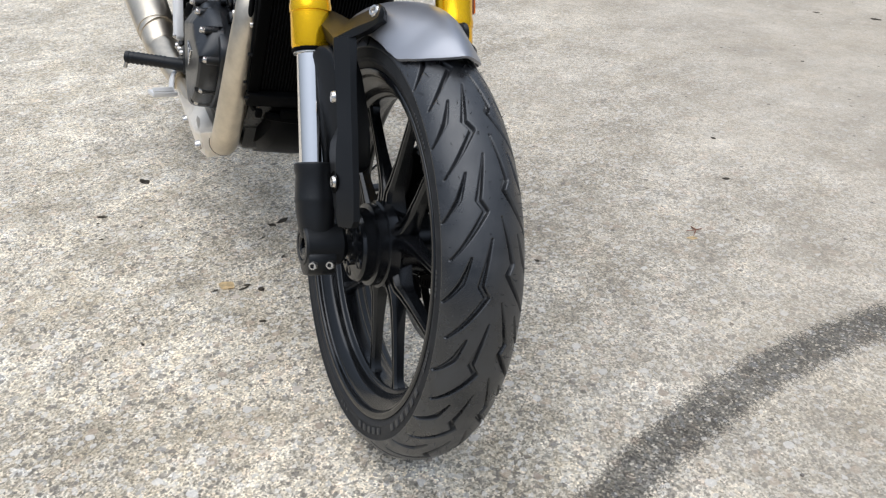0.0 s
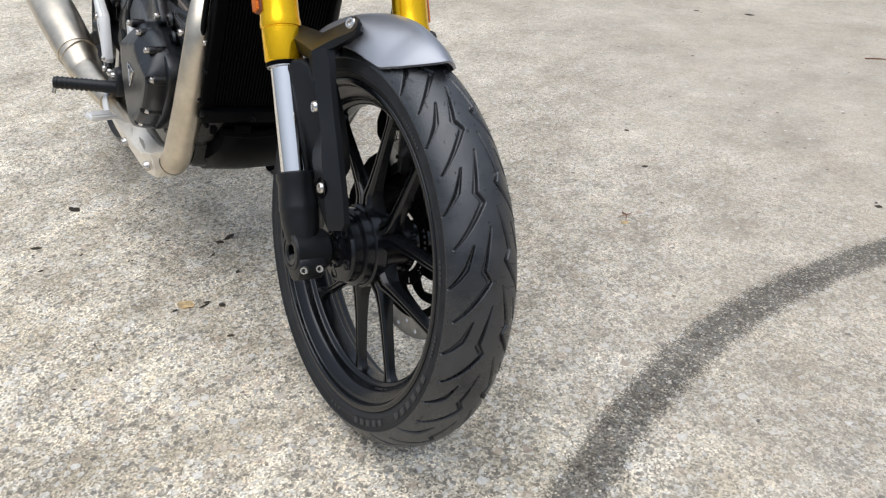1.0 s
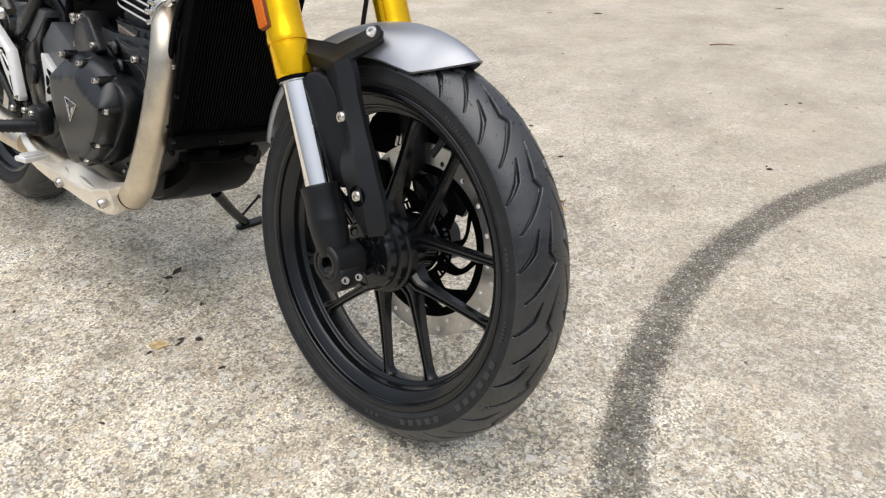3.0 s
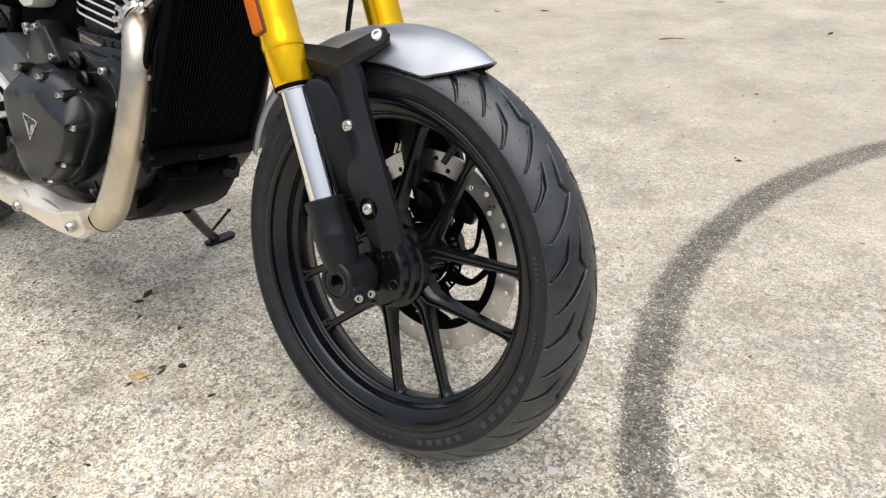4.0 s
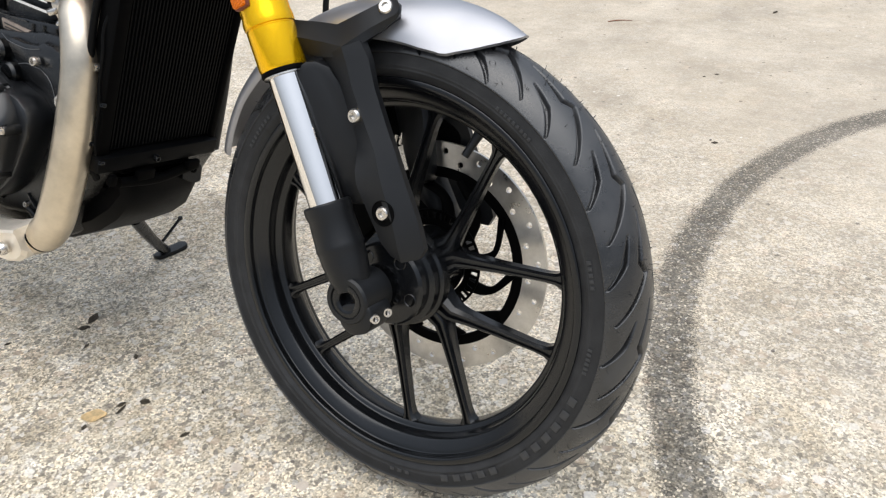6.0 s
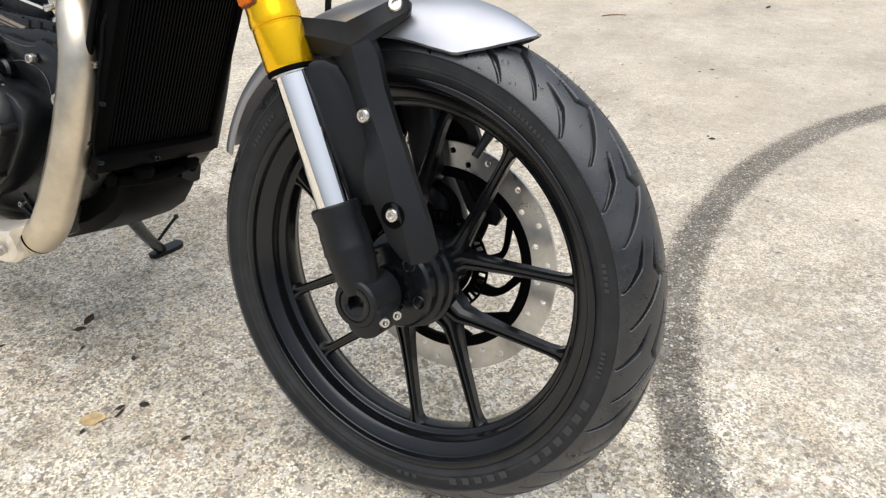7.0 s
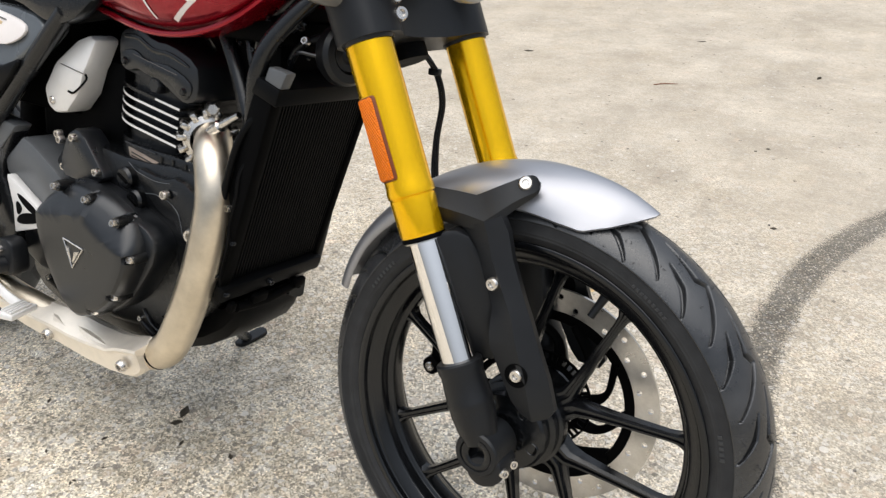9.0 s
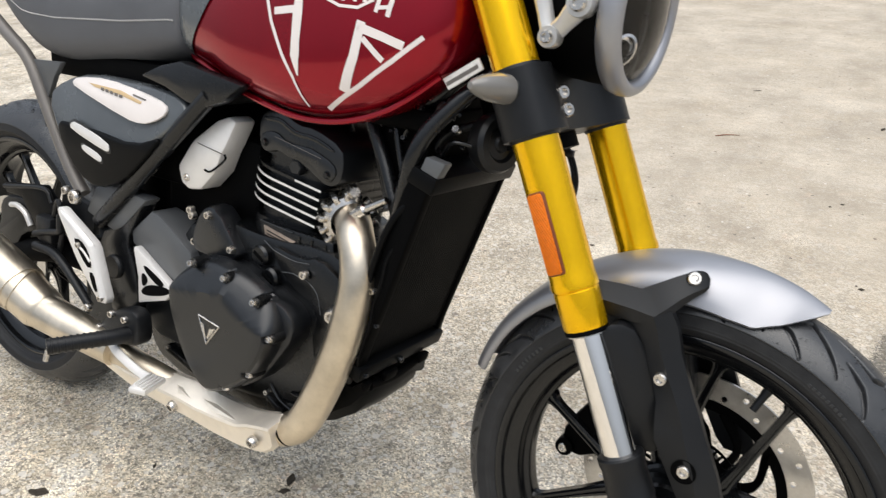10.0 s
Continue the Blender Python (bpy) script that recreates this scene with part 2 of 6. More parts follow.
    base = mixed(ranged(hue.outputs["Green"], 0.90, 0.93, 0, 0.6), base, (0.19, 0.175, 0.155, 1))
    base = mixed(ranged(hue.outputs["Blue"], 0.88, 0.92, 0, 0.6), base, (0.66, 0.63, 0.58, 1))
    base = mixed(1.0, base, mixed(ranged(noise_at(260, 4, 0.7), 0.3, 0.7), (0.62, 0.62, 0.62, 1), (1.33, 1.33, 1.33, 1)), "MULTIPLY")
    base = mixed(calc("MULTIPLY", worn, ranged(hue.outputs["Green"], 0.84, 0.87, 0, 0.40)), base, (0.14, 0.128, 0.110, 1))
    # flat stones set in the cement
    stones = n.new("ShaderNodeTexVoronoi")
    stones.inputs["Scale"].default_value = 48
    l.new(geo.outputs["Position"], stones.inputs["Vector"])
    hue3 = n.new("ShaderNodeSeparateColor")
    l.new(stones.outputs["Color"], hue3.inputs["Color"])
    body = ranged(calc("ADD", stones.outputs["Distance"], ranged(noise_at(120, 4), 0.2, 0.8, -0.14, 0.14)), 0.40, 0.33)
    base = mixed(calc("MULTIPLY", body, ranged(hue3.outputs["Red"], 0.950, 0.96, 0, 0.62)), base, (0.15, 0.135, 0.12, 1))
    base = mixed(calc("MULTIPLY", body, ranged(hue3.outputs["Green"], 0.925, 0.935, 0, 0.75)), base, (0.70, 0.67, 0.62, 1))
    base = mixed(calc("MULTIPLY", body, ranged(hue3.outputs["Blue"], 0.93, 0.94, 0, 0.5)), base, (0.46, 0.36, 0.27, 1))
    base = mixed(skin, base, plain)
    # scattered dark specks of dirt
    dirt = n.new("ShaderNodeTexVoronoi")
    dirt.inputs["Scale"].default_value = 10
    l.new(geo.outputs["Position"], dirt.inputs["Vector"])
    hue4 = n.new("ShaderNodeSeparateColor")
    l.new(dirt.outputs["Color"], hue4.inputs["Color"])
    spot = ranged(calc("ADD", dirt.outputs["Distance"], ranged(noise_at(170, 3), 0.2, 0.8, -0.03, 0.03)), 0.055, 0.042)
    base = mixed(calc("MULTIPLY", spot, ranged(hue4.outputs["Red"], 0.70, 0.72, 0, 0.8)), base, (0.13, 0.105, 0.08, 1))
    # small pits, all over the yard
    pits = n.new("ShaderNodeTexVoronoi")
    pits.inputs["Scale"].default_value = 24
    l.new(geo.outputs["Position"], pits.inputs["Vector"])
    hue5 = n.new("ShaderNodeSeparateColor")
    l.new(pits.outputs["Color"], hue5.inputs["Color"])
    pit = ranged(calc("ADD", pits.outputs["Distance"], ranged(noise_at(210, 3), 0.2, 0.8, -0.09, 0.09)), 0.13, 0.09)
    base = mixed(calc("MULTIPLY", pit, ranged(hue5.outputs["Red"], 0.60, 0.64, 0, 0.85)), base, (0.16, 0.145, 0.12, 1))
    base = mixed(calc("MULTIPLY", pit, ranged(hue5.outputs["Green"], 0.80, 0.84, 0, 0.7)), base, (0.70, 0.67, 0.61, 1))
    # the curved scuff of a tyre: distance from an arc, with a frayed edge
    sep = n.new("ShaderNodeSeparateXYZ")
    l.new(geo.outputs["Position"], sep.inputs["Vector"])
    dx, dy = calc("SUBTRACT", sep.outputs["X"], SCUFF_X), calc("SUBTRACT", sep.outputs["Y"], SCUFF_Y)
    ring = calc("SQRT", calc("ADD", calc("MULTIPLY", dx, dx), calc("MULTIPLY", dy, dy)))
    off = calc("ABSOLUTE", calc("SUBTRACT", ring, SCUFF_R))
    edge = calc("ADD", off, calc("ADD", ranged(noise_at(30, 8, 0.8), 0.2, 0.8, -0.014, 0.014), ranged(noise_at(240, 3, 0.75), 0.28, 0.72, -0.018, 0.018)))
    scuff = ranged(edge, SCUFF_W + 0.003, SCUFF_W - 0.006)
    scuff = calc("MULTIPLY", scuff, ranged(noise_at(9, 4), 0.25, 0.75, 1.0, 0.80))
    scuff = calc("MULTIPLY", scuff, ranged(hue2.outputs["Green"], 0.80, 0.90, 1.0, 0.25))
    scuff = calc("MULTIPLY", scuff, ranged(noise_at(330, 3, 0.6), 0.35, 0.8, 1.0, 0.72))
    scuff = calc("MULTIPLY", scuff, ranged(sep.outputs["X"], 1.95, 1.5))
    base = mixed(scuff, base, mixed(1.0, base, (0.215, 0.225, 0.240, 1), "MULTIPLY"))
    l.new(base, b.inputs["Base Color"])
    b.inputs["Roughness"].default_value = 0.88
    b.inputs["Specular IOR Level"].default_value = 0.3
    height = calc("ADD", calc("MULTIPLY", cells.outputs["Distance"], 0.6), calc("ADD", noise_at(260, 4, 0.7), calc("MULTIPLY", noise_at(30, 6), 2.0)))
    bump = n.new("ShaderNodeBump")
    bump.inputs["Strength"].default_value, bump.inputs["Distance"].default_value = 0.45, 0.002
    l.new(height, bump.inputs["Height"])
    l.new(bump.outputs["Normal"], b.inputs["Normal"])
    return m


SCUFF_X, SCUFF_Y, SCUFF_R, SCUFF_W = 1.62, 0.76, 1.437, 0.039
CONCRETE = concrete()
LEAF = material("dry_leaf", (0.085, 0.07, 0.05), 0.8, stain=0.4, stain_scale=90, grain=0.4, grain_scale=300)
LEAF_TAN = material("tan_leaf", (0.78, 0.62, 0.36), 0.8, stain=0.3, stain_scale=90)
TWIG = material("red_brown_stalk", (0.20, 0.085, 0.05), 0.75, stain=0.3, stain_scale=90)
PEBBLE = material("pebble", (0.20, 0.18, 0.16), 0.85, stain=0.4, stain_scale=60)


# ---------------------------------------------------------------- mesh helpers
def part(name, bm, mat, parent=None, label="", sharp=32.0, fold=None):
    """Links a bmesh as one mesh object, smooth but for edges sharper than the angle. fold: (slope, height, lean) of a crease above which the part leans in."""
    me = bpy.data.meshes.new(name)
    if fold:
        slope, high, lean = fold
        bmesh.ops.bisect_plane(bm, geom=bm.verts[:] + bm.edges[:] + bm.faces[:], plane_co=(-0.74, 0, high), plane_no=(-slope, 0, 1))
        for v in bm.verts:
            v.co.y += lean * max(0.0, v.co.z - high - slope * (v.co.x + 0.74))
    bmesh.ops.recalc_face_normals(bm, faces=bm.faces)
    lim = radians(sharp)
    for e in bm.edges:
        if len(e.link_faces) == 2 and e.calc_face_angle(0) > lim:
            e.smooth = False
    for f in bm.faces:
        f.smooth = True
    bm.to_mesh(me)
    bm.free()
    me.materials.append(mat)
    ob = new(name, me)
    if parent is not None:
        ob.parent = parent
    if label:
        tagged(ob, label)
    return ob


def bevelled(bm, width, segments=2, angle=30.0):
    if width:
        es = [e for e in bm.edges if len(e.link_faces) == 2 and e.calc_face_angle(0) > radians(angle)]
        bmesh.ops.bevel(bm, geom=es, offset=width, segments=segments, profile=0.5, affect="EDGES", clamp_overlap=True)
    return bm


def rounded(pts, cut=0.25, times=2):
    """A closed outline with its corners cut off again and again."""
    for _ in range(times):
        out = []
        for i, p in enumerate(pts):
            q = pts[(i + 1) % len(pts)]
            out += [tuple(a + (b - a) * cut for a, b in zip(p, q)), tuple(a + (b - a) * (1 - cut) for a, b in zip(p, q))]
        pts = out
    return pts


def plate(outline, y0, y1, bevel=0.003, round_by=0, segments=2):
    """A slab whose outline lies in the bike's side view (x, z), from y0 to y1."""
    bm = bmesh.new()
    pts = rounded(outline, 0.25, round_by) if round_by else outline
    a = [bm.verts.new((x, y0, z)) for x, z in pts]
    b = [bm.verts.new((x, y1, z)) for x, z in pts]
    bm.faces.new(a)
    bm.faces.new(b[::-1])
    for i in range(len(a)):
        j = (i + 1) % len(a)
        bm.faces.new((a[i], b[i], b[j], a[j]))
    bmesh.ops.recalc_face_normals(bm, faces=bm.faces)
    return bevelled(bm, bevel, segments)


def box(cx, cy, cz, sx, sy, sz, bevel=0.003, turn=None):
    bm = bmesh.new()
    bmesh.ops.create_cube(bm, size=1.0, matrix=Matrix.Diagonal((sx, sy, sz, 1)))
    bevelled(bm, bevel)
    m = Matrix.Translation((cx, cy, cz)) @ (turn if turn else Matrix.Identity(4))
    bmesh.ops.transform(bm, matrix=m, verts=bm.verts)
    return bm


def smooth_line(pts, steps):
    """Points along a Catmull-Rom curve through pts."""
    p = [Vector(q) for q in pts]
    p = [2 * p[0] - p[1]] + p + [2 * p[-1] - p[-2]]
    out = []
    for i in range(1, len(p) - 2):
        for k in range(steps):
            t = k / steps
            a, b, c, d = p[i - 1], p[i], p[i + 1], p[i + 2]
            out.append(0.5 * ((2 * b) + (c - a) * t + (2 * a - 5 * b + 4 * c - d) * t * t + (3 * b - a - 3 * c + d) * t ** 3))
    out.append(p[-2])
    return out


def tube(pts, r, n=18, steps=8, bm=None, flat=1.0, hollow=False):
    """A round bar along a smooth line; r is one radius or one for each point."""
    bm = bm or bmesh.new()
    line = smooth_line(pts, steps) if steps else [Vector(p) for p in pts]
    rs = [r] * len(pts) if isinstance(r, (int, float)) else list(r)
    up, rings = None, []
    for i, p in enumerate(line):
        d = (line[min(i + 1, len(line) - 1)] - line[max(i - 1, 0)]).normalized()
        if up is None:
            up = d.orthogonal().normalized()
        up = (up - d * up.dot(d)).normalized()
        side = d.cross(up)
        u = i / (len(line) - 1) * (len(rs) - 1)
        k = min(int(u), len(rs) - 2)
        rad = rs[k] + (rs[k + 1] - rs[k]) * (u - k)
        rings.append([bm.verts.new(p + rad * (math.cos(a) * up + flat * math.sin(a) * side)) for a in (2 * math.pi * j / n for j in range(n))])
    for a, b in zip(rings, rings[1:]):
        for j in range(n):
            bm.faces.new((a[j], a[(j + 1) % n], b[(j + 1) % n], b[j]))
    if not hollow:
        bm.faces.new(rings[0][::-1])
        bm.faces.new(rings[-1])
    return bm


def revolve(profile, n=64, centre=(0, 0, 0), turn=None, closed=False, bm=None):
    """Turns a profile of (radius, along) round the y axis, then places it."""
    bm = bm or bmesh.new()
    m = Matrix.Translation(centre) @ (turn if turn else Matrix.Identity(4))
    rings = []
    for r, y in profile:
        if r < 1e-6:
            rings.append([bm.verts.new(m @ Vector((0, y, 0)))])
        else:
            rings.append([bm.verts.new(m @ Vector((r * math.cos(2 * math.pi * j / n), y, r * math.sin(2 * math.pi * j / n)))) for j in range(n)])
    pairs = list(zip(rings, rings[1:])) + ([(rings[-1], rings[0])] if closed else [])
    for a, b in pairs:
        for j in range(n):
            k = (j + 1) % n
            if len(a) == 1 and len(b) == 1:
                continue
            if len(a) == 1:
                bm.faces.new((a[0], b[k], b[j]))
            elif len(b) == 1:
                bm.faces.new((a[j], a[k], b[0]))
            else:
                bm.faces.new((a[j], a[k], b[k], b[j]))
    return bm


def loft(rings, caps=True, closed=True):
    """A skin over rings of equal length."""
    bm = bmesh.new()
    vs = [[bm.verts.new(p) for p in ring] for ring in rings]
    for a, b in zip(vs, vs[1:]):
        m = len(a)
        for j in range(m if closed else m - 1):
            k = (j + 1) % m
            bm.faces.new((a[j], a[k], b[k], b[j]))
    if caps:
        bm.faces.new(vs[0][::-1])
        bm.faces.new(vs[-1])
    return bm


def aim(direction):
    """A turn that takes the y axis to the direction."""
    return Vector((0, 1, 0)).rotation_difference(Vector(direction)).to_matrix().to_4x4()


def bolt(name, at, direction, r, parent, mat=None, depth=0.006, socket=True):
    """A round-headed socket bolt; direction points out of the surface."""
    s = r * 0.5
    prof = [(0, -0.002), (r, -0.002), (r, depth * 0.55), (r * 0.82, depth), (s, depth), (s * 0.9, depth * 0.35), (0, depth * 0.35)] if socket else [(0, -0.002), (r, -0.002), (r, depth * 0.5), (r * 0.7, depth), (0, depth * 1.1)]
    return part(name, revolve(prof, 20, at, aim(direction)), mat or STEEL, parent)


def smooth_rows(rows, steps=12):
    """Rows of any length, drawn out finely along a smooth curve, as an array in rising order of the first number."""
    cols = [[p[0] for p in smooth_line([(r[k], 0, 0) for r in rows], steps)] for k in range(len(rows[0]))]
    a = np.array(cols).T
    return a[np.argsort(a[:, 0])]


# ---------------------------------------------------------------- the ground
gb = bmesh.new()
steps = [-300, -60, -15, -5, 0, 5, 15, 60, 300]
grid = [[gb.verts.new((x, y, 0)) for y in steps] for x in steps]
for i in range(len(steps) - 1):
    for j in range(len(steps) - 1):
        gb.faces.new((grid[i][j], grid[i + 1][j], grid[i + 1][j + 1], grid[i][j + 1]))
ground = part("ground", gb, CONCRETE)
tagged(ground, "weathered grey-beige concrete with a dark curved tyre scuff", "ground", kind="structure")

# ---------------------------------------------------------------- the motorcycle: its axes start at the front axle, x ahead, y to its left
AXLE_Z, BIKE_LEAN = 0.2820, 13.0
bike = new("motorcycle")
bike.empty_display_size = 0.1
bike.matrix_world = pose(0, 0, AXLE_Z, -BIKE_LEAN, 0, 0)
tagged(bike, "red, black and yellow roadster motorcycle leaning on its side stand", "motorcycle")

# ---- front wheel
WHEEL_Y = 0.003
TREAD = ([(0.0, -6.5, 0.5), (-9.9, -18.5, 1.5), (-12.2, -11.5, 1.5), (-16.3, -25, 1.15), (-22.4, -45, 0.5)], [(-3.8, -27.5, 0.5), (-9.4, -36.3, 1.25), (-14.1, -49.5, 0.5)])  # degrees round, mm across, relative width


def tyre(outer, half, rho, bead_r, bead_half, pitches, depth, n_round, n_across, groove_half):
    """A tyre with cut grooves: a fine sheet for the tread, joined to plain side walls."""
    rc = outer - rho
    reach = math.asin(min(half / rho, 0.9999))
    arc = reach * rho
    th = np.arange(n_round) * 2 * np.pi / n_round
    s = np.linspace(-arc, arc, n_across)
    T, S = np.meshgrid(th, s, indexing="ij")
    cut = np.zeros_like(T)
    pitch = 360.0 / pitches
    deg = np.degrees(T)
    lat = np.sin(S / rho) * rho * 1000
    for side, base in ((1, 63.5), (-1, 68.0)):
        for line in TREAD:
            for (a0, l0, g0), (a1, l1, g1) in zip(line, line[1:]):
                mid = base + (a0 + a1) / 2
                d = (deg - mid + pitch / 2) % pitch - pitch / 2
                for wrap in (-1, 0, 1):
                    # metres round the tyre and across it
                    u = np.radians(d + wrap * pitch) * outer
                    u0, u1 = np.radians(a0 - (a0 + a1) / 2) * outer, np.radians(a1 - (a0 + a1) / 2) * outer
                    v = lat / 1000 * side
                    v0, v1 = l0 / 1000, l1 / 1000
                    ex, ey = u1 - u0, v1 - v0
                    k = np.clip(((u - u0) * ex + (v - v0) * ey) / (ex * ex + ey * ey), 0, 1)
                    dist = np.hypot(u - u0 - k * ex, v - v0 - k * ey)
                    gh = groove_half * (g0 + (g1 - g0) * k)
                    ramp = np.clip((gh * 1.35 - dist) / (gh * 0.8), 0, 1)
                    cut = np.maximum(cut, ramp * ramp * (3 - 2 * ramp) * np.clip(gh / groove_half, 0.55, 1.0))
    R = rc + (rho - depth * cut) * np.cos(S / rho)
    Y = (rho - depth * cut) * np.sin(S / rho)
    # side walls from the tread's edge to the bead, and on inwards
    e_r, e_y = rc + rho * math.cos(reach), rho * math.sin(reach)
    ribs = []
    for k in range(9):
        f = k / 9
        ribs += [(e_r - 0.0030 - f * 0.011, e_y - 0.0012 + 0.0006 * f), (e_r - 0.0036 - f * 0.011, e_y - 0.0006 + 0.0006 * f)]
    wall = [(e_r - 0.0012, e_y + 0.0005), (e_r - 0.0018, e_y - 0.0012)] + ribs + [(e_r - (e_r - bead_r) * 0.55, e_y - (e_y - bead_half) * 0.15), (e_r - (e_r - bead_r) * 0.64, e_y - (e_y - bead_half) * 0.28), (bead_r + 0.010, bead_half + 0.005), (bead_r + 0.0085, bead_half + 0.0035), (bead_r, bead_half + 0.001), (bead_r - 0.002, bead_half - 0.004), (bead_r - 0.008, bead_half - 0.010)]
    radii = [np.full(n_round, r) for r, y in wall[::-1]] + [R[:, i] for i in range(n_across)] + [np.full(n_round, r) for r, y in wall]
    ys = [np.full(n_round, -y) for r, y in wall[::-1]] + [Y[:, i] for i in range(n_across)] + [np.full(n_round, y) for r, y in wall]
    radii, ys = np.array(radii).T, np.array(ys).T
    m = radii.shape[1]
    co = np.stack([radii * np.cos(th)[:, None], ys, radii * np.sin(th)[:, None]], -1).reshape(-1, 3)
    i, j = np.meshgrid(np.arange(n_round), np.arange(m - 1), indexing="ij")
    i2 = (i + 1) % n_round
    faces = np.stack([i * m + j, i * m + j + 1, i2 * m + j + 1, i2 * m + j], -1).reshape(-1, 4)
    me = bpy.data.meshes.new("tyre")
    me.from_pydata(co.tolist(), [], faces.tolist())
    me.polygons.foreach_set("use_smooth", np.ones(len(me.polygons), dtype=bool))
    me.materials.append(RUBBER)
    me.materials.append(SIDEWALL)
    w = len(wall)
    side_faces = (j < w - 1) | (j >= m - w)
    me.polygons.foreach_set("material_index", side_faces.reshape(-1).astype(np.int32))
    return me


RIM_PROFILE = [(0.2325, -0.0475), (0.2340, -0.0470), (0.2348, -0.0455), (0.2345, -0.042), (0.226, -0.036), (0.224, -0.028), (0.224, 0.028), (0.226, 0.038), (0.2345, 0.042), (0.2345, 0.044), (0.2335, 0.046),
               (0.2275, 0.0455), (0.2265, 0.042), (0.2195, 0.040), (0.2185, 0.030), (0.209, 0.024), (0.2045, 0.012), (0.1985, 0.010), (0.1980, -0.012), (0.2010, -0.0150), (0.2055, -0.0170),
               (0.2075, -0.0285), (0.2120, -0.0325), (0.2200, -0.0375), (0.2238, -0.0385), (0.2252, -0.0462), (0.2290, -0.0476)]


def spoke_pair(angle, y_mid, hub_r, rim_r, spread):
    """One V of two ribs that leave the hub together and part towards the rim."""
    bm = bmesh.new()
    c = Vector((math.cos(angle), 0, math.sin(angle)))
    root = c * hub_r
    for sgn in (-1, 1):
        a = angle + sgn * spread
        e = Vector((math.cos(a), 0, math.sin(a)))
        side = Vector((-math.sin(angle), 0, math.cos(angle))) * sgn
        start, end = root + side * 0.010, e * rim_r
        stations = [(c * 0.045 + side * 0.008, 0.015, 0.030), (start, 0.0105, 0.024), (start.lerp(end, 0.14), 0.0080, 0.019), (start.lerp(end, 0.40), 0.0064, 0.0155), (start.lerp(end, 0.84), 0.0056, 0.0135), (start.lerp(end, 0.93), 0.0068, 0.0140), (start.lerp(end, 0.98), 0.0105, 0.0155), (start.lerp(end, 1.03), 0.0160, 0.0175)]
        rings = []
        for k, (p, w, h) in enumerate(stations):
            q0, q1 = stations[max(k - 1, 0)][0], stations[min(k + 1, len(stations) - 1)][0]
            d = (q1 - q0).normalized()
            across = Vector((-d.z, 0, d.x))
            y = y_mid
            # a ribbed section: flat back, two bevels and a shallow channel on the near face
            sec = [(-w, 0.5 * h), (w, 0.5 * h), (w, -0.25 * h), (w * 0.62, -0.5 * h), (w * 0.28, -0.5 * h), (w * 0.18, -0.30 * h), (-w * 0.18, -0.30 * h), (-w * 0.28, -0.5 * h), (-w * 0.62, -0.5 * h), (-w, -0.25 * h)]
            rings.append([p + across * a0 + Vector((0, y + b0, 0)) for a0, b0 in sec])
        part_bm = loft(rings)
        me = bpy.data.meshes.new("tmp")
        part_bm.to_mesh(me)
        part_bm.free()
        bm.from_mesh(me)
        bpy.data.meshes.remove(me)
    return bm


